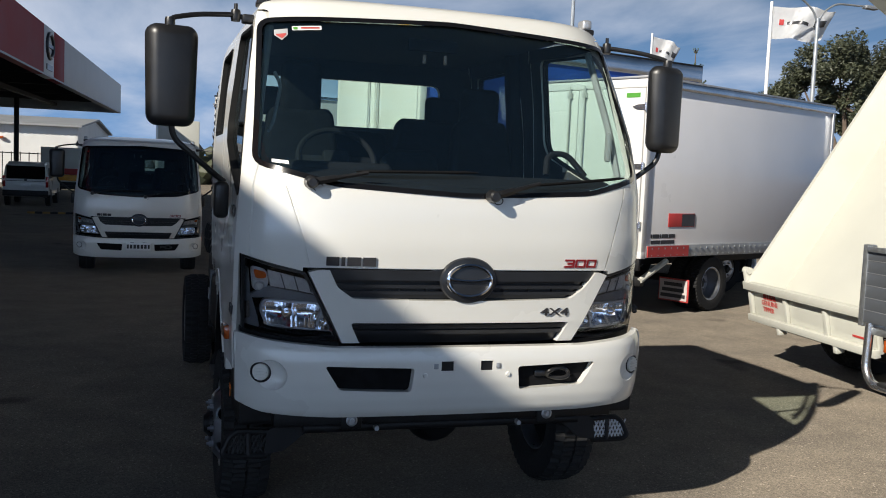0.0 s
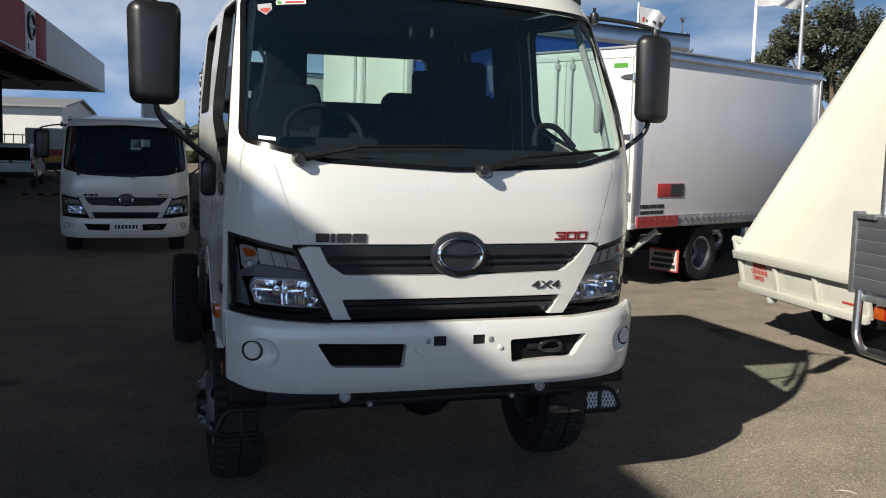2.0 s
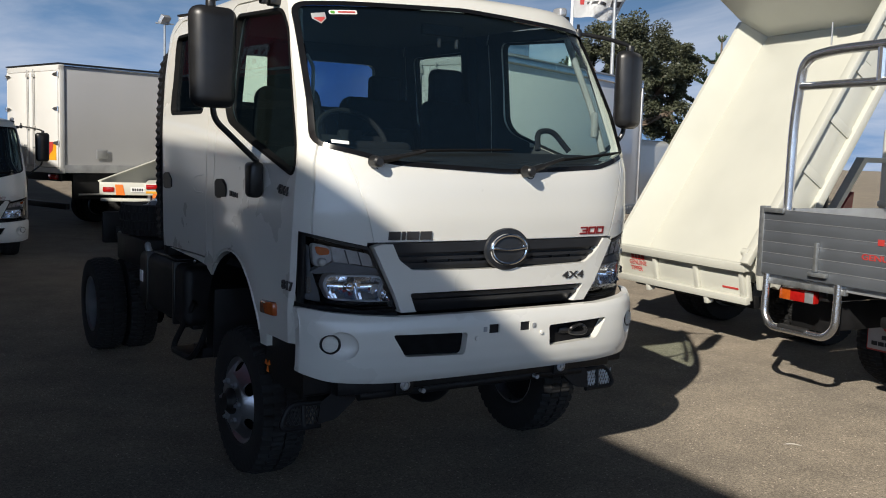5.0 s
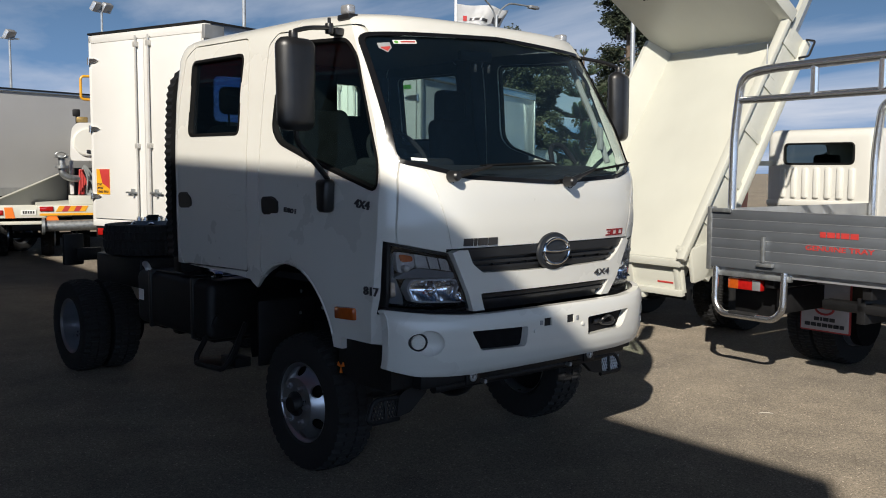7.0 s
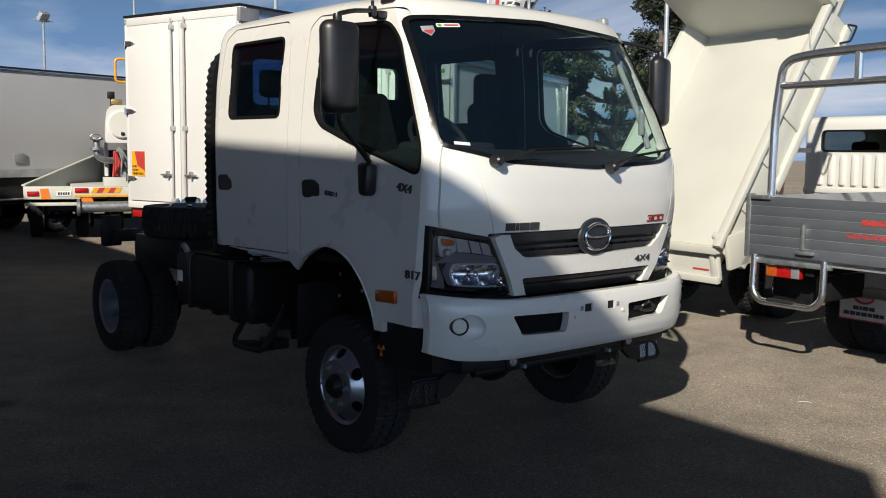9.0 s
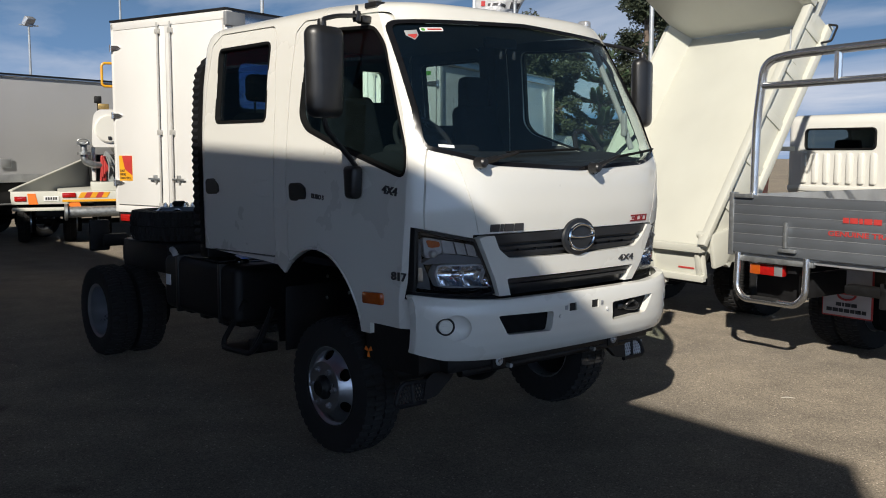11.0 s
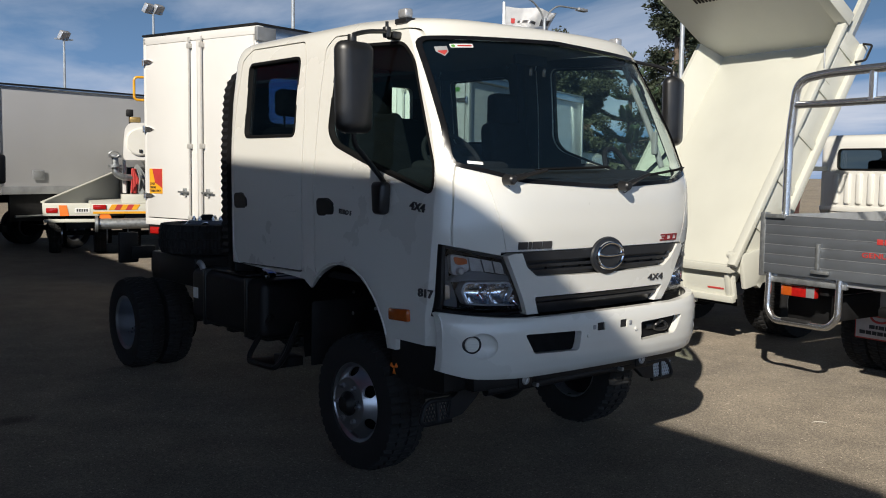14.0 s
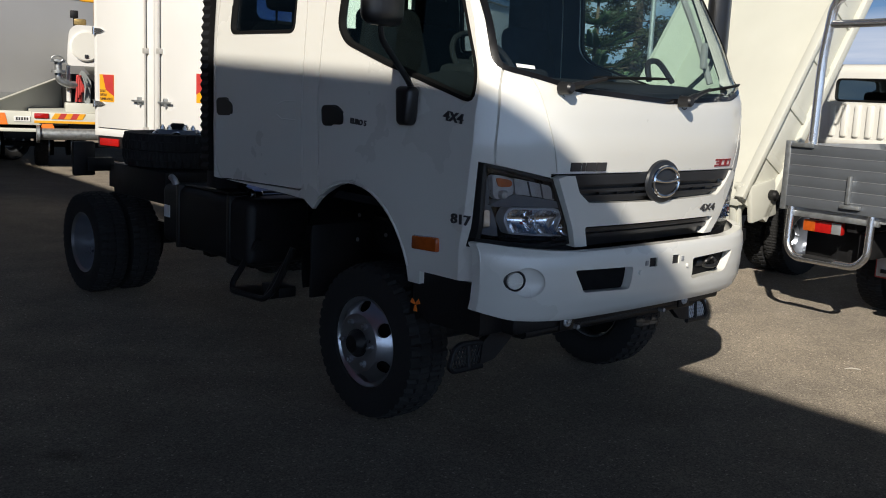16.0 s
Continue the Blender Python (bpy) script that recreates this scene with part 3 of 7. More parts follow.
def tyre_bm(radius, width, rim_r, lugs=42):
    """A tyre in one piece: bead, sidewalls and a blocked tread cut into its face."""
    w = width / 2
    bm = bmesh.new()
    bands = [(-1.0, 0.050), (-0.97, 0.018), (-0.57, 0.004), (-0.55, 0.0), (-0.05, 0.0), (-0.03, 0.0), (0.03, 0.0), (0.05, 0.0), (0.55, 0.0), (0.57, 0.004), (0.97, 0.018), (1.0, 0.050)]
    low = {2: 1, 3: 1, 5: 2, 6: 2, 8: 1, 9: 1}
    prof = [(-w * 0.78, rim_r - 0.012), (-w * 0.96, rim_r + 0.012), (-w * 1.0, rim_r + 0.045), (-w * 1.02, rim_r + (radius - rim_r) * 0.5)]
    prof += [(a * w, radius - d) for a, d in bands]
    prof += [(w * 1.02, rim_r + (radius - rim_r) * 0.5), (w * 1.0, rim_r + 0.045), (w * 0.96, rim_r + 0.012), (w * 0.78, rim_r - 0.012)]
    seg = lugs * 4
    rings = []
    for i, (a, r) in enumerate(prof):
        ring = []
        band = i - 4
        for k in range(seg):
            rr = r
            if 0 <= band < len(bands):
                u = bands[band][0]
                shift = 2 if u > 0 else 0
                gap = (k + shift + int(round(3 * abs(u)))) % 4 == 0 if abs(u) < 0.56 else (k + shift) % 4 in (0,)
                if gap:
                    rr -= 0.013
                if abs(u) < 0.04:
                    rr -= 0.011
            t = 2 * math.pi * k / seg
            ring.append(bm.verts.new((a, rr * math.cos(t), rr * math.sin(t))))
        rings.append(ring)
    for p, q in zip(rings, rings[1:] + rings[:1]):
        for k in range(seg):
            bm.faces.new((p[k], p[(k + 1) % seg], q[(k + 1) % seg], q[k]))
    bmesh.ops.recalc_face_normals(bm, faces=bm.faces)
    return bm


def rim_mesh(dish, rim_r, width, holes=6):
    """A pressed steel wheel; dish is how far the disc sits in from the outer lip (minus: bulges outwards)."""
    bm = bmesh.new()
    w = width / 2
    d = -w + 0.02 + dish
    lip = [(-w + 0.004, rim_r - 0.022), (-w - 0.012, rim_r - 0.004), (-w - 0.010, rim_r + 0.014), (-w + 0.010, rim_r + 0.012), (-w + 0.03, rim_r - 0.008), (w, rim_r - 0.008), (w, rim_r - 0.020)]
    disc = [(d + 0.090, rim_r - 0.020), (d + 0.060, rim_r * 0.87), (d + 0.018, rim_r * 0.68), (d + 0.010, rim_r * 0.64), (d + 0.010, rim_r * 0.28), (d, rim_r * 0.28), (d, rim_r * 0.64), (d + 0.005, rim_r * 0.67), (d + 0.046, rim_r * 0.87), (d + 0.056, rim_r * 0.90), (d + 0.066, rim_r - 0.024)]
    lathe(bm, lip + disc, 48, loop=True)
    if dish > 0.05:
        me = bpy.data.meshes.new("rim")
        bm.to_mesh(me)
        bm.free()
        return me
    cut = bmesh.new()
    for k in range(holes):
        m = Matrix.Rotation(2 * math.pi * (k + 0.5) / holes, 4, "X") @ Matrix.Translation((0, rim_r * 0.80, 0)) @ Matrix.Diagonal((1, 0.80, 1.05, 1)) @ Matrix.Rotation(math.pi / 2, 4, "Y")
        bmesh.ops.create_cone(cut, cap_ends=True, segments=14, radius1=0.036, radius2=0.036, depth=0.9, matrix=m)
    return boolean(bm, cut, "DIFFERENCE")


def hub_bm(x0, r, nuts, nut_ring, reach):
    bm = bmesh.new()
    lathe(bm, [(x0 + 0.06, r), (x0 - reach * 0.3, r), (x0 - reach * 0.5, r * 0.92), (x0 - reach * 0.8, r * 0.7), (x0 - reach, r * 0.62), (x0 - reach, 0.0)], 24)
    return bm


def nut_bm():
    bm = bmesh.new()
    lathe(bm, [(0.0, 0.018), (-0.018, 0.018), (-0.020, 0.010), (-0.032, 0.009), (-0.033, 0.0)], 6)
    return bm


def make_wheel_meshes():
    got = {}
    for key, (r, w, rim_r, dish) in {"front": (0.405, 0.245, 0.235, -0.072), "rear": (0.395, 0.225, 0.235, 0.125)}.items():
        got[key] = dict(r=r, w=w, rim_r=rim_r, dish=dish)
    return got


WHEELS = make_wheel_meshes()
WHEEL_PARTS = {}


def wheel(name, parent, m, kind="front"):
    """A wheel under a truck: tyre, rim, hub and nuts. The outer face looks along -x."""
    spec = WHEELS[kind]
    made = kind not in WHEEL_PARTS
    if made:
        base = part(name, tyre_bm(spec["r"], spec["w"], spec["rim_r"]), RUBBER, parent)
        w = spec["w"] * 0.78
        rim = part("rim", rim_mesh(spec["dish"], spec["rim_r"], w), STEEL, base, "silver pressed steel rim", 20)
        x0 = -w / 2 + 0.02 + spec["dish"]
        hub = part("hub", hub_bm(x0, 0.072, 6, 0.11, 0.045 if kind == "front" else 0.02), CHASSIS, base)
        drum = part("brake_drum", lathe(bmesh.new(), [(x0 + 0.075, 0.0), (x0 + 0.075, 0.205), (x0 + 0.16, 0.205), (x0 + 0.16, 0.0)], 28), PIT, base)
        nut = part("wheel_nut", nut_bm(), STEEL, base)
        nut.location = (x0, 0.112, 0)
        WHEEL_PARTS[kind] = (base, rim, hub, nut, x0, drum)
    else:
        src = WHEEL_PARTS[kind]
        base = again(src[0], Matrix.Identity(4), parent, name)
        again(src[1], Matrix.Identity(4), base)
        again(src[2], Matrix.Identity(4), base)
        again(src[5], Matrix.Identity(4), base)
    nut, x0 = WHEEL_PARTS[kind][3], WHEEL_PARTS[kind][4]
    for k in range(1 if made else 0, 6):
        t = 2 * math.pi * k / 6
        again(nut, pose(x0, 0.112 * math.cos(t), 0.112 * math.sin(t)), base)
    base.matrix_basis = m
    return base


TURNED = pose(0, 0, 0, 0, 0, 180)


def build_truck_cab(truck):
    """The painted cab and all that moves with it; returns the meshes' objects."""
    # ---- shell ----
    solids = []
    for bm, slot in ((cab_solid(0.0, 0.78, 2.65), 0), (cab_solid(0.045, 0.70, 2.62), 1)):
        for face in bm.faces:
            face.material_index = slot
        me = bpy.data.meshes.new("cab")
        bm.to_mesh(me)
        bm.free()
        me.materials.append(WHITE)
        me.materials.append(CABIN_TRIM)
        solids.append(me)
    shell = boolean(*solids, "DIFFERENCE")
    cutters = bmesh.new()
    prism(cutters, SCREEN, -0.5, 1.15, "y")
    prism(cutters, BACK_WINDOW, 2.3, 3.2, "y")
    # the lower nose is open behind lamps and grille
    prism(cutters, [(-0.75, 0.5), (0.75, 0.5), (0.75, 1.345), (-0.75, 1.345)], -0.5, 0.20, "y")
    lamp_cut = [(-1.01, 1.388), (-0.86, 1.351), (-0.735, 1.325), (-0.6, 1.2), (-0.55, 1.0), (-1.01, 1.0)]
    shell = boolean(shell, cutters, "DIFFERENCE")
    cutters.free()
    for o in (lamp_cut, mirror_x(lamp_cut)):
        shell = boolean(shell, prism(bmesh.new(), o, -0.45, 0.40, "y"), "DIFFERENCE")
    arches = bmesh.new()
    for s in (1, -1):
        lo, hi = (0.45, 1.5) if s > 0 else (-1.5, -0.45)
        prism(arches, ARCH, lo, hi, "x")
    low = bmesh.new()
    prism(low, [(0.20, 0.5), (0.20, 0.842), (0.66, 0.842), (0.66, 0.5)], -1.5, 1.5, "x")
    prism(low, [(1.45, 0.5), (1.45, 0.95), (1.66, 1.072), (3.2, 1.098), (3.2, 0.5)], -1.5, 1.5, "x")
    shell = boolean(shell, arches, "DIFFERENCE")
    shell = boolean(shell, low, "DIFFERENCE")
    body = shell
    doors = {}
    for s in (1, -1):
        for key, outline, win in (("front", FRONT_DOOR, FRONT_WINDOW), ("rear", REAR_DOOR, REAR_WINDOW)):
            panel = boolean(shell.copy(), side_prism(rounded(outline, 0.03), s), "INTERSECT")
            panel = boolean(panel, side_prism(win, s), "DIFFERENCE")
            doors[key, s] = panel
            body = boolean(body, side_prism(rounded(grow(outline, 0.009), 0.03), s), "DIFFERENCE")
    # the raised seam between nose panel and corner panels
    hood = [(-0.852, 1.785), (-0.771, 1.528), (-0.722, 1.345), (0.722, 1.345), (0.771, 1.528), (0.852, 1.785)]
    groove = boolean(front_slab(nose, 1.30, 1.80, 0.02, 0.006), prism(bmesh.new(), grow(hood, 0.004), -0.6, 1.4, "y"), "INTERSECT")
    groove = boolean(groove, prism(bmesh.new(), grow(hood, -0.004), -0.6, 1.4, "y"), "DIFFERENCE")
    body = boolean(body, groove, "DIFFERENCE")
    part("cab_body", body, WHITE, truck, "", 28)

    for s in (-1, 1):
        for key, win in (("front", FRONT_WINDOW), ("rear", REAR_WINDOW)):
            d = part(key + "_door", doors[key, s], WHITE, truck, "", 28)
            # glass and its rubber, following the lean of the side
            def side_x(y, z, off):
                return s * (side_w(y, z) - off)
            for nm, ol, mt, o1, o2 in (("door_glass", grow(win, 0.004), SIDE_GLASS if key == "front" else REAR_GLASS, 0.022, 0.027), ("window_seal", None, SEAL, -0.004, 0.03)):
                bm = bmesh.new()
                if ol:
                    a = [bm.verts.new((side_x(y, z, o1), y, z)) for y, z in ol]
                    b = [bm.verts.new((side_x(y, z, o2), y, z)) for y, z in ol]
                    bm.faces.new(a), bm.faces.new(b)
                    for k in range(len(ol)):
                        bm.faces.new((a[k], a[(k + 1) % len(ol)], b[(k + 1) % len(ol)], b[k]))
                else:
                    loops = [[bm.verts.new((side_x(y, z, o), y, z)) for y, z in grow(win, g)] for g, o in ((0.008, o1), (-0.009, o1), (-0.015, o2), (0.008, o2))]
                    for p, q in zip(loops, loops[1:] + loops[:1]):
                        for k in range(len(p)):
                            bm.faces.new((p[k], p[(k + 1) % len(p)], q[(k + 1) % len(p)], q[k]))
                bmesh.ops.recalc_face_normals(bm, faces=bm.faces)
                part(nm, bm, mt, d, "dark tinted glass" if ol else "black rubber seal")
            # handle: a dark cup with a bar
            hy = 1.42 if key == "front" else 2.60
            hx = side_w(hy, 1.53)
            bm = prism(bmesh.new(), rounded([(hy - 0.102, 1.485), (hy + 0.095, 1.478), (hy + 0.105, 1.585), (hy - 0.03, 1.592), (hy - 0.102, 1.555)], 0.03), s * (hx - 0.014), s * (hx + 0.010), "x")
            bmesh.ops.bevel(bm, geom=[e for e in bm.edges if all(abs(abs(v.co.x) - hx - 0.010) < 1e-4 for v in e.verts)], offset=0.008, segments=2, affect="EDGES")
            part("door_handle", bm, BLACK_PLASTIC, d, "black plastic pull handle")
            if key == "rear":
                for line in ([(1.80, 1.598), (1.92, 1.592), (1.98, 1.572)], [(1.79, 1.494), (1.94, 1.492), (1.99, 1.515)]):
                    pts = bend([(s * (side_w(y, z) - 0.001), y, z) for y, z in line], 0.03)
                    part("fuel_flap_edge", tube(bmesh.new(), pts, 0.004, 6), WHITE, d)
    for s in (-1, 1):
        pts = [(s * (side_w(y, z) + 0.001), y, z) for y, z in [(1.215 + 0.494 * math.cos(a), 0.70 + 0.512 * math.sin(a)) for a in np.linspace(math.radians(50), math.radians(163), 30)]]
        part("arch_lip", tube(bmesh.new(), pts, 0.006, 8), WHITE, truck)
    # ---- glass of the front and back ----
    part("windscreen", front_piece(grow(SCREEN, 0.006), -0.012, 0.017), WINDSCREEN, truck, "large tinted windscreen").visible_shadow = False
    edge = front_piece(grow(SCREEN, 0.010), 0.004, 0.022, holes=[grow(SCREEN, -0.013)])
    part("windscreen_seal", edge, BLACK_GLOSS, truck, "black windscreen surround")
    bm = prism(bmesh.new(), grow(BACK_WINDOW, 0.005), BACK - 0.028, BACK - 0.022, "y")
    part("rear_window_glass", bm, SIDE_GLASS, truck).visible_shadow = False
    sticker = front_piece([(-0.885, 1.803), (-0.815, 1.797), (-0.815, 1.812), (-0.885, 1.818)], -0.006, 0.009)
    part("paper_label", sticker, WHITE_STICKER, truck, "small white paper label")
    sticker = front_piece(rounded([(-0.770, 2.428), (-0.635, 2.437), (-0.635, 2.458), (-0.770, 2.449)], 0.006), -0.005, 0.009)
    part("oil_sticker", sticker, WHITE_STICKER, truck, "white sticker with red and green marks")
    mark = front_piece([(-0.730, 2.438), (-0.645, 2.443), (-0.645, 2.451), (-0.730, 2.446)], -0.003, 0.0045)
    part("sticker_mark", mark, RED_PRINT, truck)
    mark = front_piece(rounded([(-0.765, 2.432), (-0.745, 2.433), (-0.745, 2.447), (-0.765, 2.446)], 0.006), -0.003, 0.0045)
    part("sticker_mark", mark, GREEN_STICKER, truck)
    shield = front_piece([(-0.850, 2.430), (-0.790, 2.436), (-0.790, 2.405), (-0.818, 2.378), (-0.850, 2.402)], -0.005, 0.009)
    part("shield_sticker", shield, ALU_DULL, truck, "silver and red shield sticker")
    part("shield_mark", front_piece([(-0.842, 2.408), (-0.798, 2.413), (-0.798, 2.405), (-0.818, 2.386), (-0.842, 2.402)], -0.003, 0.0045), RED_PRINT, truck)

    # ---- nose: grille, garnish, lamps ----
    backing = front_piece([(-0.56, 1.0), (0.56, 1.0), (0.66, 1.19), (0.72, 1.335), (-0.72, 1.335), (-0.66, 1.19)], -0.035, 0.07)
    part("grille_backing", backing, CHASSIS, truck)
    arch = [(0.135 * math.cos(a), 1.285 + 0.108 * math.sin(a)) for a in np.linspace(math.pi * 0.90, math.pi * 0.10, 14)]
    upper_hole = [(-0.668, 1.40), (0.668, 1.40), (0.66, 1.335), (0.60, 1.262), (0.53, 1.212), (0.2, 1.205), (-0.2, 1.205), (-0.53, 1.212), (-0.60, 1.262)]
    lower_hole = [(-0.535, 1.10), (0.535, 1.10), (0.485, 1.0), (-0.485, 1.0)]
    garnish_edge = [(-0.728, 1.325), (-0.69, 1.338), (0.69, 1.338), (0.728, 1.325), (0.66, 1.19), (0.565, 1.005), (-0.565, 1.005), (-0.66, 1.19)]
    garnish = front_piece(garnish_edge, 0.022, 0.03, holes=[rounded(upper_hole, 0.012, 2), rounded(lower_hole, 0.015, 2)])
    part("grille_garnish", garnish, WHITE, truck, "", 28)
    # upper grille: a dark panel with a domed middle and two slots
    bulge = [(0.128 * math.cos(a), 1.287 + 0.100 * math.sin(a)) for a in np.linspace(math.pi * 0.88, math.pi * 0.12, 14)]
    top = [(-0.657, 1.341), (-0.18, 1.341)] + bulge[2:-2] + [(0.18, 1.341), (0.657, 1.341), (0.628, 1.295), (-0.628, 1.295)]
    part("grille_bar", front_piece(top, 0.010, 0.02), GRILLE_GREY, truck, "dark grey grille bar")
    for k, (z, e, o) in enumerate(((1.268, 0.600, 0.004), (1.238, 0.565, 0.0))):
        part("grille_slat", front_piece(rounded([(-e, z - 0.009), (e, z - 0.009), (e + 0.008, z + 0.006), (-e - 0.008, z + 0.006)], 0.004, 1), o, 0.03), GRILLE_GREY, truck)
    part("grille_mesh", front_piece([(-0.63, 1.31), (0.63, 1.31), (0.53, 1.21), (-0.53, 1.21)], -0.022, 0.03), BLACK_PLASTIC, truck)
    for z, e in ((1.082, 0.518), (1.055, 0.505)):
        part("grille_slat", front_piece([(-e, z - 0.010), (e, z - 0.010), (e + 0.006, z + 0.008), (-e - 0.006, z + 0.008)], 0.006, 0.03), GRILLE_GREY, truck)
    part("grille_mesh", front_piece([(-0.53, 1.096), (0.53, 1.096), (0.49, 1.0), (-0.49, 1.0)], -0.022, 0.03), BLACK_PLASTIC, truck)
    for k in range(8):
        x = -0.44 + 0.126 * k
        part("grille_rib", front_piece([(x, 1.245), (x + 0.006, 1.245), (x + 0.006, 1.262), (x, 1.262)], -0.004, 0.03), GRILLE_GREY, truck)
    # emblem
    bm = lathe(bmesh.new(), [(0.0, 0.138), (-0.014, 0.131), (-0.02, 0.112), (-0.02, 0.0)], 36, "y")
    bmesh.ops.transform(bm, matrix=Matrix.Diagonal((1, 1, 0.78, 1)), verts=bm.verts)
    em = part("emblem", bm, GRILLE_GREY, truck, "dark domed badge base")
    em.location = (0.004, nose(0, 1.30) - 0.008, 1.300)
    ring = tube(bmesh.new(), [(0.104 * math.cos(a), -0.024, 0.072 * math.sin(a)) for a in np.linspace(0, 2 * math.pi, 48, endpoint=False)], 0.0095, 8, closed=True)
    tube(ring, [(0.100 * u, -0.027, 0.012 * u * u - 0.001) for u in np.linspace(-1, 1, 11)], [0.012, 0.009, 0.008, 0.007, 0.007, 0.007, 0.007, 0.007, 0.008, 0.009, 0.012], 8)
    part("emblem_ring", ring, CHROME, em, "chrome oval ring badge")
    # headlamps
    for s in (-1, 1):
        def f(o):
            return o if s < 0 else mirror_x(o)
        lamp_edge = f([(-0.998, 1.385), (-0.86, 1.348), (-0.735, 1.322), (-0.66, 1.18), (-0.575, 1.018), (-0.75, 1.005), (-0.99, 1.03)])
        lamp = part("headlamp", front_piece(lamp_edge, -0.090, 0.12), BLACK_GLOSS, truck, "black headlamp housing with clear lens")
        part("lamp_lens", front_piece(grow(lamp_edge, -0.008), -0.002, 0.004), LENS_CLEAR, lamp, "clear lamp lens").visible_shadow = False
        part("lamp_rim", front_piece(grow(lamp_edge, -0.001), -0.004, 0.058, holes=[grow(lamp_edge, -0.013)]), BLACK_PLASTIC, lamp)

        main = f([(-0.898, 1.182), (-0.690, 1.178), (-0.660, 1.160), (-0.690, 1.068), (-0.885, 1.080), (-0.910, 1.140)])
        part("reflector_bezel", front_piece(rounded(grow(main, 0.010), 0.018), -0.010, 0.06, holes=[rounded(grow(main, 0.001), 0.018)]), ALU_DULL, lamp)
        # hollow mirror bowls behind the lens, pressed into upright flutes
        def fluted(name, corners, bowls, flutes, depth, seed, label="", press=1.0):
            random.seed(seed)
            bm = bmesh.new()
            a, b, c, d = (Vector(p) for p in corners)
            nx, nz = bowls * flutes, 7
            cols = []
            for i in range(nx):
                u0, u1 = i / nx, (i + 1) / nx
                tilt = random.uniform(-0.5, 0.5)
                strip = []
                for j in range(nz + 1):
                    v = j / nz
                    row = []
                    for e, u in enumerate((u0, (u0 + u1) / 2, u1)):
                        p = a.lerp(b, u).lerp(d.lerp(c, u), v)
                        w = ((u - 1e-6) * bowls) % 1.0 * 2 - 1
                        hollow = depth * (1 - 0.75 * w * w - 0.8 * (2 * v - 1.15) ** 2)
                        swell = press * (0.0022 * (e == 1) + 0.0016 * tilt * (e - 1)) * (0.25 + 0.75 * abs(w))
                        row.append(bm.verts.new((p.x, nose(p.x, p.y) + 0.022 + hollow - swell, p.y)))
                    strip.append(row)
                for p, q in zip(strip, strip[1:]):
                    for e in (0, 1):
                        bm.faces.new((p[e], p[e + 1], q[e + 1], q[e]))
            return part(name, bm, REFLECTOR, lamp, label, 60)
        fluted("lamp_reflector", f([(-0.908, 1.183), (-0.662, 1.180), (-0.684, 1.070), (-0.904, 1.080)])[::s], 2, 7, 0.050, 3 + s, "bright fluted reflector", 0.8)
        for cx, cz, rr in ((-0.806, 1.134, 0.023), (-0.649, 1.098, 0.016)):
            b = part("bulb", lathe(bmesh.new(), [(0.03, rr), (-0.002, rr), (0.004, rr * 0.75), (0.010, rr * 0.5), (-0.004, rr * 0.42), (-0.008, 0.0)], 20, "y"), CHROME, lamp, "round bulb shade")
            b.location = (-cx if s > 0 else cx, nose(cx, cz) + 0.018, cz)
        part("projector_frame", front_piece(rounded(f([(-0.700, 1.126), (-0.672, 1.146), (-0.634, 1.144), (-0.590, 1.050), (-0.698, 1.056)]), 0.016), -0.034, 0.06), LAMP_PANEL, lamp)
        fluted("projector_bowl", f([(-0.690, 1.134), (-0.637, 1.136), (-0.604, 1.060), (-0.690, 1.064)])[::s], 1, 5, 0.030, 8 + s, "small high-beam bowl")
        # turn lamp: a pale ribbed panel with an amber bowl at its outer end
        part("signal_panel", front_piece(rounded(f([(-0.893, 1.322), (-0.735, 1.290), (-0.684, 1.222), (-0.785, 1.240), (-0.880, 1.250)]), 0.008), -0.020, 0.05), LAMP_PANEL, lamp, "pale ribbed signal panel")
        part("signal_bowl", front_piece(rounded(f([(-0.962, 1.335), (-0.897, 1.323), (-0.884, 1.258), (-0.915, 1.220), (-0.950, 1.228)]), 0.02), -0.022, 0.05), LAMP_PANEL, lamp, "clear turn lamp bowl")
        part("turn_signal", front_piece(rounded(f([(-0.952, 1.322), (-0.900, 1.312), (-0.896, 1.284), (-0.940, 1.278)]), 0.014), -0.018, 0.03), AMBER, lamp, "amber turn lamp")
        b = part("signal_bulb", lathe(bmesh.new(), [(0.02, 0.022), (-0.004, 0.020), (-0.012, 0.012), (-0.014, 0.0)], 16, "y"), LAMP_PANEL, lamp)
        b.location = (s * 0.920, nose(0.920, 1.247) + 0.016, 1.247)
        for k in range(3):
            x = -0.842 + 0.056 * k
            part("reflector_rib", front_piece(f([(x, 1.309 - 0.006 * k), (x + 0.005, 1.309 - 0.006 * k), (x + 0.026, 1.243 - 0.006 * k), (x + 0.021, 1.243 - 0.006 * k)]), -0.016, 0.02), GREY_BADGE, lamp)
        part("lamp_brow", front_piece(rounded(f([(-0.965, 1.20), (-0.925, 1.232), (-0.885, 1.250), (-0.785, 1.236), (-0.688, 1.220), (-0.664, 1.188), (-0.90, 1.198), (-0.952, 1.190)]), 0.010), -0.009, 0.06), BROW, lamp, "dark grey brow")
        part("outer_reflector", front_piece(rounded(f([(-0.988, 1.325), (-0.968, 1.325), (-0.958, 1.215), (-0.925, 1.10), (-0.915, 1.055), (-0.984, 1.065)]), 0.008), -0.030, 0.06), BROW, lamp, "dull inner lamp side")
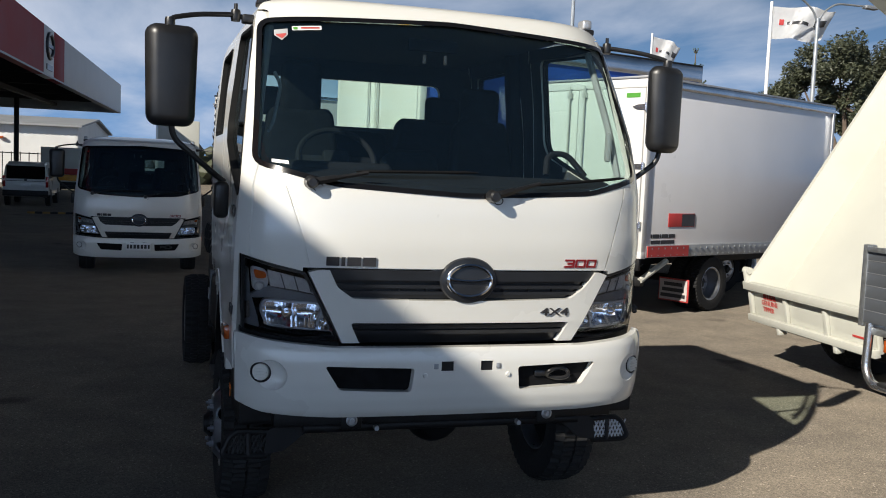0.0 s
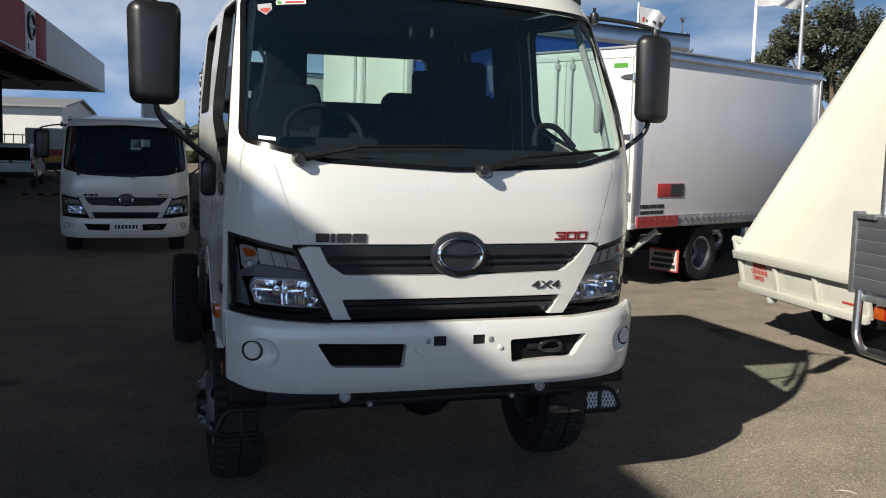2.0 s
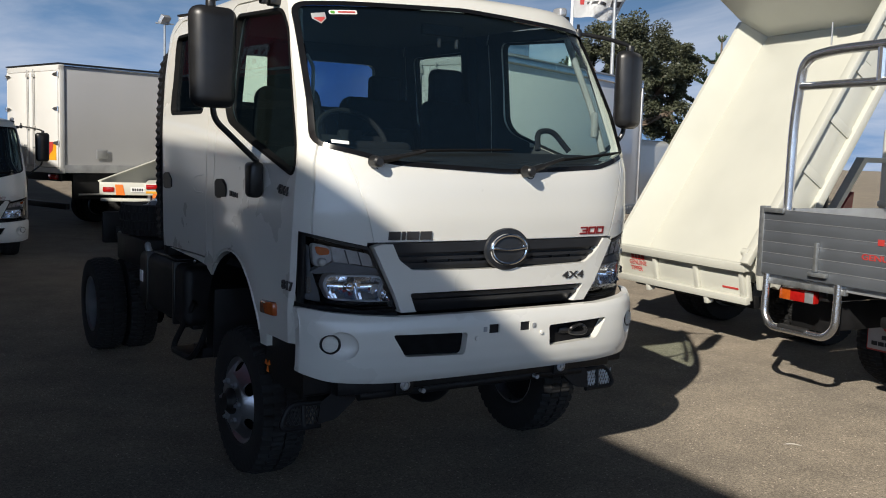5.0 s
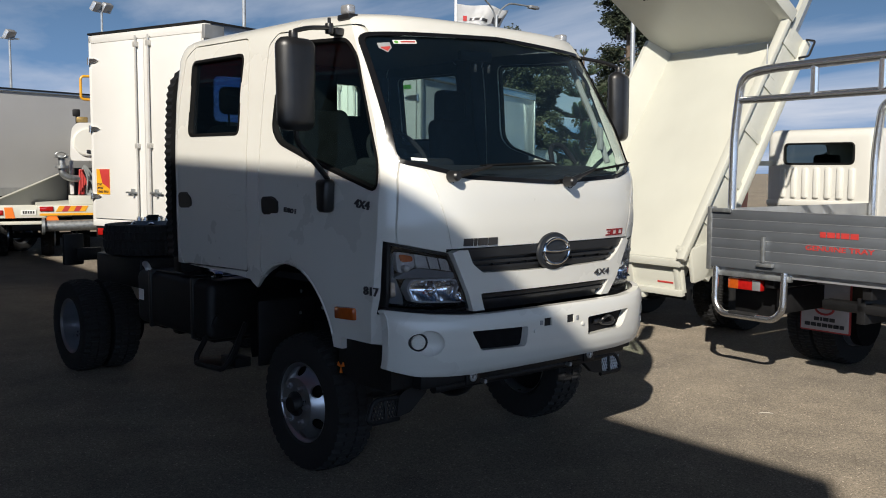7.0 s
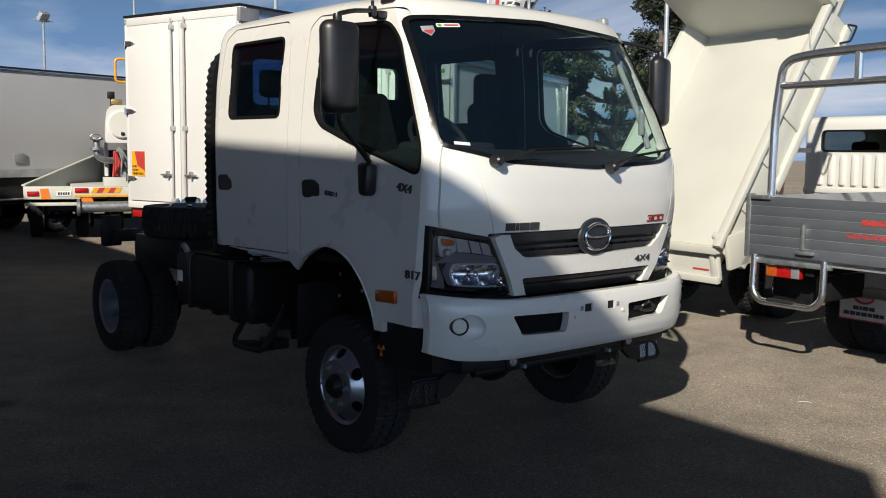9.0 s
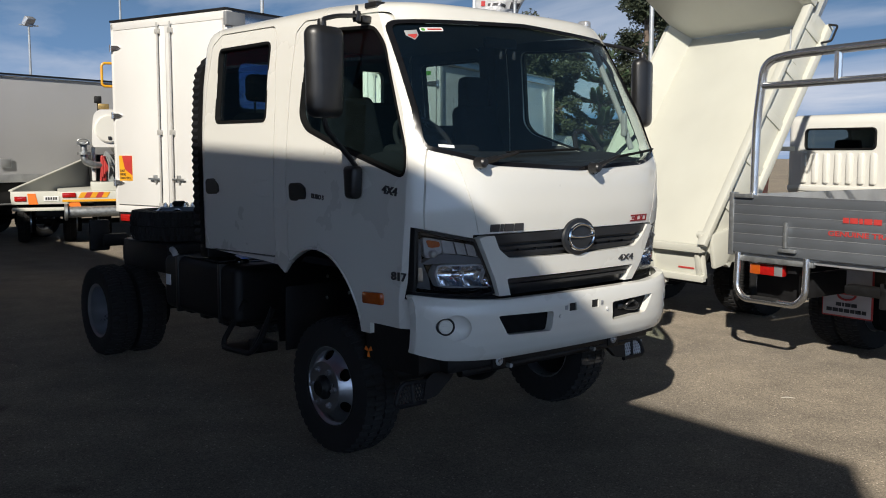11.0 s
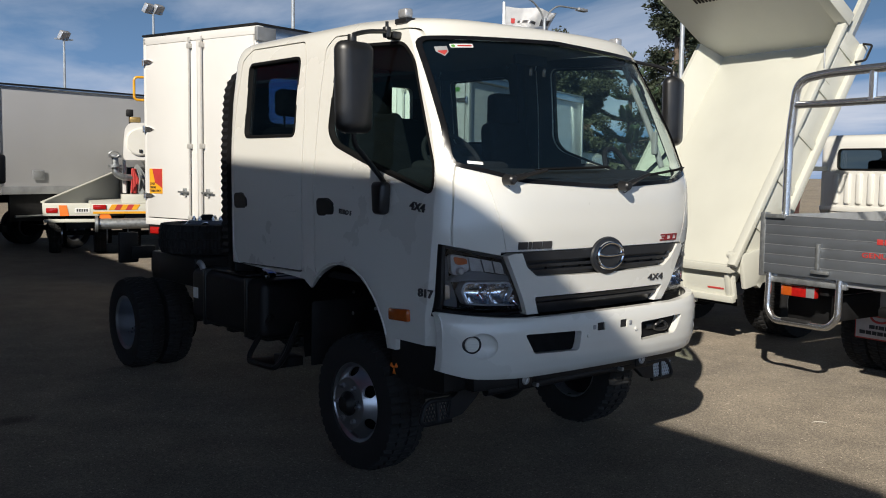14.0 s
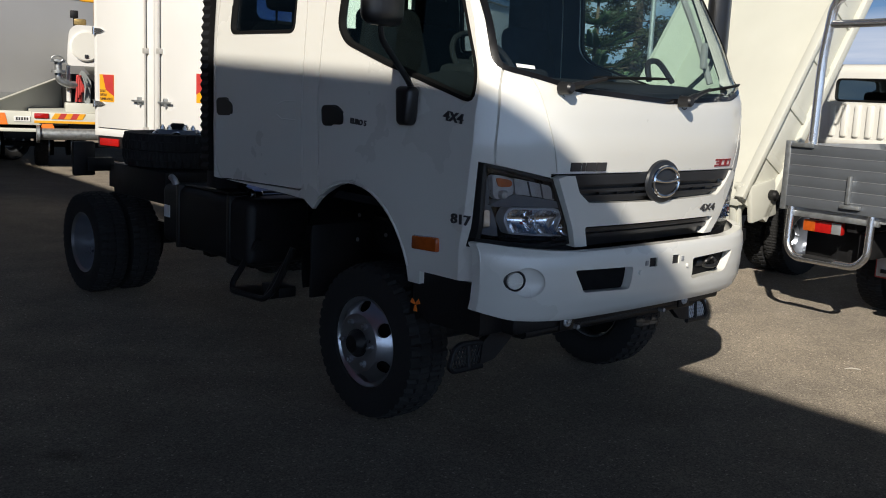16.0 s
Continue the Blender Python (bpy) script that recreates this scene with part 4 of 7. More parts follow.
        side = part("side_fins", front_piece(rounded(f([(-0.985, 1.17), (-0.962, 1.175), (-0.957, 1.10), (-0.98, 1.09)]), 0.006), -0.012, 0.05), REFLECTOR, lamp)
        # lower edge of the nose, black
    for o in ([(-0.995, 1.045), (-0.75, 1.012), (-0.575, 1.008), (-0.575, 0.98), (-0.995, 0.98)],):
        part("nose_trim", front_piece(o, 0.006, 0.07), CHASSIS, truck)
        part("nose_trim", front_piece(mirror_x(o), 0.006, 0.07), CHASSIS, truck)

    # ---- bumper ----
    edge = [(-1.03, 1.035), (-0.9, 1.02), (-0.6, 0.998), (0.6, 0.998), (0.9, 1.02), (1.03, 1.035), (1.03, 0.725), (0.92, 0.692), (0.6, 0.674), (-0.6, 0.674), (-0.92, 0.692), (-1.03, 0.725)]
    slots = [[(-0.655, 0.918), (-0.25, 0.905), (-0.262, 0.795), (-0.585, 0.808)], [(-0.125, 0.915), (-0.125, 0.935), (-0.065, 0.935), (-0.065, 0.890), (-0.125, 0.890)][1:], [(0.065, 0.935), (0.125, 0.935), (0.125, 0.890), (0.065, 0.890)]]
    slots.append(mirror_x(slots[0]))
    fogs = [[(sx * 0.920 + 0.044 * math.cos(a), 0.875 + 0.047 * math.sin(a)) for a in np.linspace(0, 2 * math.pi, 20, endpoint=False)] for sx in (-1, 1)]
    slab = front_slab(bumper_face, 0.60, 1.06, 0.0, 0.05, rows=28)
    me = boolean(slab, prism(bmesh.new(), rounded(edge, 0.03), -0.6, 1.4, "y"), "INTERSECT")
    for h in [rounded(slots[0], 0.018), slots[1], slots[2], rounded(slots[3], 0.018)] + fogs:
        me = boolean(me, prism(bmesh.new(), h, -0.6, 1.4, "y"), "DIFFERENCE")
    # shallow scoops round the fog covers
    for sx in (-1, 1):
        scoop = bmesh.new()
        bmesh.ops.create_uvsphere(scoop, u_segments=28, v_segments=16, radius=1.0, matrix=Matrix.Translation((sx * 0.897, bumper_face(0.897, 0.875) - 0.012, 0.868)) @ pose(0, 0, 0, 0, 0, sx * 24) @ Matrix.Diagonal((0.092, 0.034, 0.072, 1)))
        me = boolean(me, scoop, "DIFFERENCE")
    bumper = part("front_bumper", me, WHITE, truck, "white painted steel bumper with two intakes", 28)
    for s in (-1, 1):
        o = slots[0] if s < 0 else slots[3]
        part("bumper_intake", front_piece(grow(o, 0.006), -0.046, 0.085, bumper_face), PIT, bumper, "recessed black intake")
        if s > 0:
            hook = tube(bmesh.new(), [(0.055 * math.cos(a), 0.012 * math.sin(2 * a), 0.024 * math.sin(a)) for a in np.linspace(0, 2 * math.pi, 24, endpoint=False)], 0.010, 8, closed=True)
            box(hook, (-0.12, 0.0, -0.016), (-0.045, 0.03, 0.016), 0.008)
            tow = part("tow_eye", hook, BLACK_PLASTIC, bumper, "black steel tow eye")
            tow.location = (0.47, bumper_face(0.47, 0.855) + 0.028, 0.862)
        # round lamp with its rubber ring and ribs
        y = bumper_face(0.925, 0.875)
        m = Matrix.Translation((s * 0.920, y + 0.014, 0.875)) @ pose(0, 0, 0, 0, 0, s * 30)
        ring = lathe(bmesh.new(), [(0.03, 0.050), (0.0, 0.050), (-0.002, 0.045), (0.008, 0.037), (0.03, 0.037)], 24, "y")
        fr = part("fog_ring", ring, BLACK_PLASTIC, bumper)
        fr.matrix_basis = m
        bm = lathe(bmesh.new(), [(0.02, 0.038), (-0.004, 0.038), (-0.008, 0.034), (-0.008, 0.0)], 24, "y")
        for k in range(5):
            z = -0.026 + 0.013 * k
            e = math.sqrt(max(0, 0.033**2 - z * z))
            box(bm, (-e, -0.013, z - 0.0035), (e, -0.008, z + 0.0035))
        fc = part("fog_cover", bm, WHITE, bumper, "white ribbed round cover")
        fc.matrix_basis = m
        # number plate clips
        hole = part("plate_hole", boxes(((-0.032, 0.008, -0.024), (0.032, 0.05, 0.024))), CHASSIS, bumper)
        hole.location = (s * 0.095, 0.0, 0.912)
        clip = part("plate_clip", boxes(((-0.010, -0.006, -0.012), (0.010, 0.01, 0.012)), bevel=0.002), ALU_DULL, bumper)
        clip.location = (s * 0.150, 0.0, 0.913)
        stud = part("bumper_stud", lathe(bmesh.new(), [(0.0, 0.012), (-0.006, 0.010), (-0.008, 0.0)], 12, "y"), WHITE, bumper)
        stud.location = (s * 0.20, 0.0, 0.872)
    # ---- writing ----
    def settle(ob, out=0.0):
        """Lays a flat badge against the curve of the nose."""
        for v in ob.data.vertices:
            v.co.y += nose(v.co.x, v.co.z) - out

    flat = lambda x, z: Matrix.Translation((x, 0, z)) @ pose(0, 0, 0, 90, 0, 0)
    settle(badge("maker_badge", flat(-0.542, 1.377), [0.056, 0.016, 0.060, 0.058], 0.040, GREY_BADGE, truck, "grey raised maker's badge"))
    w, h, s = 0.054, 0.040, 0.0088
    for k, figure in enumerate("300"):
        strokes = [((0, h - s), (w, h)), ((0, 0), (w, s)), ((w - s, s), (w, h - s))]
        strokes.append(((w * 0.3, (h - s) / 2), (w - s, (h + s) / 2)) if figure == "3" else ((0, s), (s, h - s)))
        bm = bmesh.new()
        for a, b in strokes:
            box(bm, (a[0], a[1], 0.0), (b[0], b[1], 0.004))
        for v in bm.verts:
            v.co.x += 0.12 * v.co.y
        bmesh.ops.transform(bm, matrix=flat(0.490 + 0.061 * k, 1.362), verts=bm.verts)
        settle(part("badge_figure", bm, RED, truck, "red raised model figure"))
    settle(lettering("drive_badge", "4X4", 0.052, GREY_BADGE, truck, flat(0.452, 1.149), 0.012, "grey drive badge", 0.0006, 1.7), 0.022)
    for s in (-1, 1):
        face = pose(0, 0, 0, 90, 0, -90 if s < 0 else 90)
        lettering("drive_badge", "4X4", 0.062, GREY_BADGE, truck, Matrix.Translation((s * (half_width(1.56) + 0.004), 0.478, 1.57)) @ pose(0, 0, 0, 0, -s * 5, 0) @ face @ pose(0, 0, 0, 0, 0, s * 6), 0.008, "grey drive badge", 0.001, 1.25)
        lettering("model_badge", "817", 0.062, GREY_BADGE, truck, Matrix.Translation((s * (half_width(1.115) + 0.004), 0.39, 1.12)) @ face, 0.008, "grey model number", 0.001, 1.35)
        lettering("emission_badge", "EURO 5", 0.036, GREY_BADGE, truck, Matrix.Translation((s * (side_w(1.19, 1.51) + 0.002), 1.19, 1.512)) @ face @ pose(0, 0, 0, 0, 0, s * 4), 0.004, "grey emission badge", 0.002, 1.1)
        # side turn lamp
        bm = bmesh.new()
        box(bm, (-0.02, -0.088, -0.034), (0.022, 0.088, 0.034), 0.012)
        for v in bm.verts:
            if v.co.y < -0.05:
                v.co.z += 0.006
        lampo = part("side_lamp", bm, AMBER, truck, "amber side marker lamp")
        lampo.location = (s * 1.030, 0.618, 0.978)
    # ---- mirrors ----
    for s in (-1, 1):
        bm = bmesh.new()
        box(bm, (-0.118, -0.045, -0.235), (0.118, 0.05, 0.235), 0.052, 5)
        for v in bm.verts:
            k = 1 - 0.06 * (v.co.z / 0.235)
            v.co.x *= 1.0 + 0.05 * (v.co.z / 0.235)
            v.co.y -= 0.03 * (1 - (v.co.x / 0.12) ** 2) * (1 if v.co.y < 0 else 0)
        mir = part("door_mirror", bm, BLACK_PLASTIC, truck, "large black door mirror on a tube arm")
        mir.matrix_basis = pose(s * 1.312, 0.655, 2.187, 0, 0, 10 if s < 0 else 24)
        bm = boxes(((-0.080, 0.044, -0.190), (0.080, 0.0525, 0.190)), bevel=0.003)
        part("mirror_glass", bm, CHROME, mir)
        arm = bend([(s * 0.93, 0.80, 2.50), (s * 1.02, 0.78, 2.515), (s * 1.20, 0.70, 2.49), (s * 1.325, 0.655, 2.455), (s * 1.33, 0.655, 2.38)], 0.06)
        a = part("mirror_arm", tube(bmesh.new(), arm, 0.0125, 10), BLACK_PLASTIC, truck)
        low_arm = bend([(s * 1.31, 0.66, 2.0), (s * 1.30, 0.67, 1.90), (s * 1.10, 0.72, 1.735), (s * 1.05, 0.75, 1.70)], 0.05)
        part("mirror_arm", tube(bmesh.new(), low_arm, 0.0145, 10), BLACK_PLASTIC, truck)
        bm = bmesh.new()
        box(bm, (-0.03, -0.035, -0.020), (0.03, 0.035, 0.022), 0.010)
        br = part("mirror_bracket", bm, BLACK_PLASTIC, truck)
        br.location = (s * 0.95, 0.80, 2.50)
        for cx, cy, cz in ((1.01, 0.785, 2.512), (1.322, 0.656, 2.43)):
            cl = part("arm_clamp", lathe(bmesh.new(), [(-0.028, 0.0), (-0.028, 0.021), (-0.016, 0.024), (0.016, 0.024), (0.028, 0.021), (0.028, 0.0)], 14, "z"), BLACK_PLASTIC, truck)
            cl.location = (s * cx, cy, cz)
        st = part("clamp_stud", tube(bmesh.new(), [(0, 0, -0.03), (0, 0, 0.055)], [0.012, 0.009], 8), BLACK_PLASTIC, truck)
        st.location = (s * 1.01, 0.785, 2.515)
        # the round mirror low on the door pivot
        bm = bmesh.new()
        box(bm, (-0.036, -0.058, -0.115), (0.036, 0.058, 0.065), 0.026, 4)
        for v in bm.verts:
            if v.co.z < 0:
                v.co.y *= 1 - 2.6 * abs(v.co.z)
        lo = part("lower_mirror_bracket", bm, BLACK_PLASTIC, truck, "black mirror pivot housing")
        lo.location = (s * 1.062, 0.76, 1.635)
        bm = bmesh.new()
        box(bm, (-0.035, -0.055, -0.02), (0.035, 0.055, 0.012), 0.008)
        bx = part("clearance_lamp_base", bm, BLACK_PLASTIC, truck)
        bx.location = (s * 0.875, 0.80, 2.59)
        bm = bmesh.new()
        box(bm, (-0.028, -0.04, 0.0), (0.028, 0.04, 0.055), 0.016, 3)
        cl = part("clearance_lamp", bm, ALUMINIUM, truck, "clear roof clearance lamp")
        cl.location = (s * 0.875, 0.80, 2.60)
    # ---- wipers ----
    for x0, z0, x1, z1 in ((-0.73, 1.722, -0.14, 1.775), (0.097, 1.690, 0.66, 1.780)):
        bm = bmesh.new()
        base = Vector((x0, nose(x0, z0) - 0.035, z0))
        tip = Vector((x1, nose(x1, z1) - 0.030, z1))
        mid = base.lerp(tip, 0.42) + Vector((0, -0.02, 0.03))
        tube(bm, [base, base.lerp(mid, 0.42), base.lerp(mid, 0.45), mid], [0.020, 0.017, 0.012, 0.009], 6)
        wp = part("wiper", bm, BLACK_PLASTIC, truck, "black wiper arm and blade")
        bl = bmesh.new()
        pts = []
        for k in range(9):
            x = x0 + 0.20 + (x1 - x0 - 0.02) * k / 8
            z = z0 + 0.055 + (z1 - z0 - 0.035) * k / 8
            pts.append((x, nose(x, z) - 0.018, z))
        tube(bl, pts, [0.004] + [0.008] * 7 + [0.004], 6)
        part("wiper_blade", bl, SEAL, wp)
        cap = lathe(bmesh.new(), [(0.02, 0.030), (-0.035, 0.026), (-0.045, 0.018), (-0.045, 0.0)], 16, "y")
        cp = part("wiper_pivot", cap, BLACK_PLASTIC, wp)
        cp.location = base
        ringlet = tube(bmesh.new(), [base + Vector((0.035 + 0.022 * math.cos(a), 0.02, -0.02 + 0.018 * math.sin(a))) for a in np.linspace(0, 2 * math.pi, 14, endpoint=False)], 0.0025, 5, closed=True)
        part("washer_hose", ringlet, SEAL, wp)

    # ---- inside ----
    bm = bmesh.new()
    prism(bm, rounded([(0.34, 1.60), (0.34, 1.73), (0.62, 1.785), (0.80, 1.76), (0.86, 1.60), (0.82, 1.2), (0.45, 1.2)], 0.05), -0.93, 0.93, "x")
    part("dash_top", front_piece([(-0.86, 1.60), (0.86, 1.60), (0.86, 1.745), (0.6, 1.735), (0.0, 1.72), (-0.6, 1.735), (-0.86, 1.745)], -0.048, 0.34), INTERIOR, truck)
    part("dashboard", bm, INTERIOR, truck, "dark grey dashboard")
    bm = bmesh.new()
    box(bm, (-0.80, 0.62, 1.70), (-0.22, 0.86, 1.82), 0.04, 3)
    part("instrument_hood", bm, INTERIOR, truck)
    wm = Matrix.Translation((-0.47, 0.86, 1.83)) @ pose(0, 0, 0, 52, 0, 0)
    bm = tube(bmesh.new(), [(0.20 * math.cos(a), 0.20 * math.sin(a), 0) for a in np.linspace(0, 2 * math.pi, 32, endpoint=False)], 0.015, 8, closed=True)
    box(bm, (-0.19, -0.03, -0.02), (0.19, 0.03, 0.0), 0.008)
    box(bm, (-0.03, -0.19, -0.02), (0.03, 0.0, 0.0), 0.008)
    box(bm, (-0.07, -0.08, -0.03), (0.07, 0.06, 0.015), 0.015)
    bmesh.ops.transform(bm, matrix=wm, verts=bm.verts)
    part("steering_wheel", bm, INTERIOR, truck, "black steering wheel")
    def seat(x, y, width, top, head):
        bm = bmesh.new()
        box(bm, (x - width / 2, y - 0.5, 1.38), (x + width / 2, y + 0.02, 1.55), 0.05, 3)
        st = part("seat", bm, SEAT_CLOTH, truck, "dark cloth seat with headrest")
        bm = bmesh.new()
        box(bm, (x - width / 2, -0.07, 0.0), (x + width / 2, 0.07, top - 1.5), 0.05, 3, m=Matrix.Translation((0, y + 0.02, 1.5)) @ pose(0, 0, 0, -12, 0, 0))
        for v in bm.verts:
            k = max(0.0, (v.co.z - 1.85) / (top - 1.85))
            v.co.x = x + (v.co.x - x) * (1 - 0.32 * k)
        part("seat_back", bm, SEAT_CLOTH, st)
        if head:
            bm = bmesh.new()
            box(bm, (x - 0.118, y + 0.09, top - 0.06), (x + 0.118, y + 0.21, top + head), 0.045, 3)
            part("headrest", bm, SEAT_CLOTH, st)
    seat(-0.56, 1.40, 0.52, 2.14, 0.26)
    seat(0.55, 1.40, 0.46, 2.12, 0.19)
    seat(0.10, 1.40, 0.36, 1.92, 0.0)
    for x, width, top in ((-0.62, 0.58, 2.06), (0.0, 0.50, 2.06), (0.54, 0.74, 2.17)):
        seat(x, 2.36, width, top, 0.0)
        if x:
            x += 0.06 * (x > 0)
            bm = bmesh.new()
            box(bm, (x - 0.125, 2.44, 2.13), (x + 0.125, 2.54, 2.32), 0.04, 3)
            for dx in (-0.06, 0.06):
                tube(bm, [(x + dx, 2.49, 2.02), (x + dx, 2.49, 2.16)], 0.007, 6)
            part("headrest", bm, SEAT_CLOTH, truck, "dark cloth headrest on two posts")
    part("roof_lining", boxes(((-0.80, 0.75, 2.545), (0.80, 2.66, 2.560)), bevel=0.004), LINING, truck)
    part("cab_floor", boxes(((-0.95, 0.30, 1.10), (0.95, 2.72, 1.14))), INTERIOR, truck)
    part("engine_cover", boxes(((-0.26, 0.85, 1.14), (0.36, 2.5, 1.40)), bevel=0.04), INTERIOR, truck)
    for s in (-1, 1):
        bm = bmesh.new()
        box(bm, (-0.04, -0.05, 0.0), (0.04, 0.05, 1.46), 0.02, m=Matrix.Translation((s * 0.92, 1.68, 1.12)) @ pose(0, 0, 0, 0, -s * 5, 0))
        part("door_pillar", bm, INTERIOR, truck)
        trim = bend([(s * 0.935, 0.43, 1.80), (s * 0.915, 0.52, 2.05), (s * 0.855, 0.70, 2.46)], 0.1)
        part("pillar_trim", tube(bmesh.new(), trim, 0.019, 8), PALE_TRIM, truck, "pale grey pillar trim")
        grab = bend([(s * 0.87, 0.50, 1.95), (s * 0.84, 0.56, 2.0), (s * 0.80, 0.64, 2.18), (s * 0.83, 0.66, 2.24)], 0.04)
        if s < 0:
            part("grab_handle", tube(bmesh.new(), grab, 0.009, 8), PALE_TRIM, truck)
    part("passenger_grab_bar", tube(bmesh.new(), bend([(0.61, 0.62, 1.80), (0.63, 0.66, 1.91), (0.74, 0.66, 1.92), (0.84, 0.62, 1.80)], 0.06), 0.017, 8), INTERIOR, truck)
    bm = bmesh.new()
    box(bm, (0.865, 0.43, 1.88), (0.897, 0.47, 2.03), 0.014)
    part("pillar_pod", bm, PALE_TRIM, truck, "pale grey pillar pod")
    bm = boxes(((-0.16, 0.66, 2.40), (0.10, 0.69, 2.46)), bevel=0.01)
    part("inside_mirror", bm, INTERIOR, truck)
    for x in (-0.09, 0.02):
        part("sun_visor_clip", boxes(((x - 0.008, 0.60, 2.33), (x + 0.008, 0.615, 2.38)), bevel=0.003), GREY_BADGE, truck)


def build_chassis(truck, lift):
    """Frame, axles, tank, spare wheel, steps and guards."""
    for s in (-1, 1):
        bm = bmesh.new()
        box(bm, (s * 0.38 - 0.035, 0.35, 0.72), (s * 0.38 + 0.035, 5.62, 0.92), 0.008)
        part("chassis_rail", bm, CHASSIS, truck)
    for y in (1.6, 2.6, 3.6, 4.6, 5.5):
        part("cross_member", boxes(((-0.36, y - 0.04, 0.76), (0.36, y + 0.04, 0.90)), bevel=0.01), CHASSIS, truck)
    # front apron and cross tube under the bumper
    part("front_apron", boxes(((-0.85, 0.20, 0.600), (0.85, 0.36, 0.70)), bevel=0.015), CHASSIS, truck)
    part("front_tube", tube(bmesh.new(), [(-0.70, 0.28, 0.575), (0.70, 0.28, 0.575)], 0.026, 12), CHASSIS, truck)
    for s in (-1, 1):
        b = part("apron_bolt", lathe(bmesh.new(), [(0.02, 0.027), (-0.008, 0.027), (-0.012, 0.020), (-0.006, 0.016), (-0.006, 0.010), (-0.016, 0.009), (-0.016, 0.0)], 18, "y"), ALUMINIUM, truck, "zinc bolt head with washer")
        b.location = (s * 0.49, 0.19, 0.628)
        part("bolt_plate", boxes(((s * 0.49 - 0.05, 0.186, 0.585), (s * 0.49 + 0.05, 0.199, 0.67)), bevel=0.006), CHASSIS, truck)
        b2 = part("tube_bolt", lathe(bmesh.new(), [(0.02, 0.012), (-0.014, 0.012), (-0.014, 0.0)], 12, "y"), ALU_DULL, truck)
        b2.location = (s * 0.36, 0.235, 0.575)
        # folding tread step on a plate bracket beside the bumper
        st = part("cab_step", prism(bmesh.new(), rounded([(s * 0.62, 0.60), (s * 0.74, 0.61), (s * 0.85, 0.535), (s * 0.865, 0.425), (s * 0.77, 0.44), (s * 0.66, 0.53)], 0.015), 0.385, 0.42, "y"), CHASSIS, truck, "black steel step with mesh tread")
        loop = bend([(s * 0.84, 0.40, 0.530), (s * 0.99, 0.40, 0.537), (s * 1.025, 0.40, 0.510), (s * 1.058, 0.39, 0.438), (s * 1.03, 0.39, 0.418), (s * 0.85, 0.39, 0.418)], 0.03)
        part("step_loop", tube(bmesh.new(), loop, 0.014, 8), CHASSIS, st)
        part("step_loop", tube(bmesh.new(), [(s * 0.938, 0.40, 0.530), (s * 0.935, 0.39, 0.421)], 0.013, 8), CHASSIS, st)
        bm = bmesh.new()
        for k in range(9):
            for up in (-1, 1):
                x = 0.868 + 0.020 * k
                a, b = (x - 0.022 * up, 0.432), (x + 0.022 * up, 0.522)
                tube(bm, [(s * a[0], 0.392, a[1]), (s * b[0], 0.400, b[1])], 0.0042, 5)
        # sun and shade put into the colour: right tread pale, left black
        part("step_mesh", bm, ALUMINIUM if s > 0 else CHASSIS, st, "expanded metal tread, coloured bright as if sunlit" if s > 0 else "")
    # axles, springs, transmission
    for y in (1.09, 4.66):
        bm = tube(bmesh.new(), [(-0.86, y, 0.40), (0.86, y, 0.40)], 0.06, 12)
        bmesh.ops.create_uvsphere(bm, u_segments=16, v_segments=10, radius=0.17, matrix=Matrix.Translation((0.18 if y < 2 else 0.0, y, 0.42)))
        part("axle", bm, CHASSIS, truck)
        for s in (-1, 1):
            bm = bmesh.new()
            for k in range(4):
                ln = 0.62 - 0.11 * k
                box(bm, (s * 0.46 - 0.035, y - ln, 0.49 + 0.018 * (3 - k)), (s * 0.46 + 0.035, y + ln, 0.504 + 0.018 * (3 - k)), 0.003)
            part("leaf_spring", bm, CHASSIS, truck)
    part("gearbox", boxes(((-0.24, 1.5, 0.55), (0.24, 2.5, 0.95)), bevel=0.06), CHASSIS, truck)
    part("drive_shaft", tube(bmesh.new(), [(0, 2.5, 0.60), (0, 4.5, 0.46)], 0.05, 12), CHASSIS, truck)
    part("engine_block", boxes(((-0.32, 0.55, 0.62), (0.32, 1.5, 1.09)), bevel=0.05), CHASSIS, truck)
    # inner guards in the front arches
    for s in (-1, 1):
        bm = bmesh.new()
        rows = []
        for x in (s * 1.0, s * 0.55):
            rows.append([bm.verts.new((x, 1.215 + 0.470 * math.cos(a), 0.70 + 0.488 * math.sin(a))) for a in np.linspace(math.radians(-15), math.radians(195), 26)])
        for k in range(25):
            bm.faces.new((rows[0][k], rows[0][k + 1], rows[1][k + 1], rows[1][k]))
        g = bmesh.ops.solidify(bm, geom=bm.faces[:], thickness=0.012)
        part("wheel_guard", bm, CHASSIS, truck, "black inner wheel guard")
        part("guard_flap", boxes(((s * 0.56 if s > 0 else -0.97, 1.63, 0.52), (0.97 if s > 0 else -0.56, 1.65, 0.95)), bevel=0.004), CHASSIS, truck)
        part("sill_guard", prism(bmesh.new(), rounded([(0.27, 0.60), (0.62, 0.60), (0.70, 0.645), (0.735, 0.70), (0.735, 0.838), (0.27, 0.838)], 0.02), s * 0.62, s * 0.995, "x"), CHASSIS, truck)
        for y, z in ((1.56, 0.98), (1.57, 0.84), (1.32, 0.90)):
            b = part("guard_bolt", lathe(bmesh.new(), [(0.0, 0.012), (-0.006, 0.011), (-0.008, 0.0)], 10), GALV, truck)
            b.matrix_basis = pose(s * 0.70, y, z, 0, 0, 0 if s < 0 else 180)
        bm = bmesh.new()
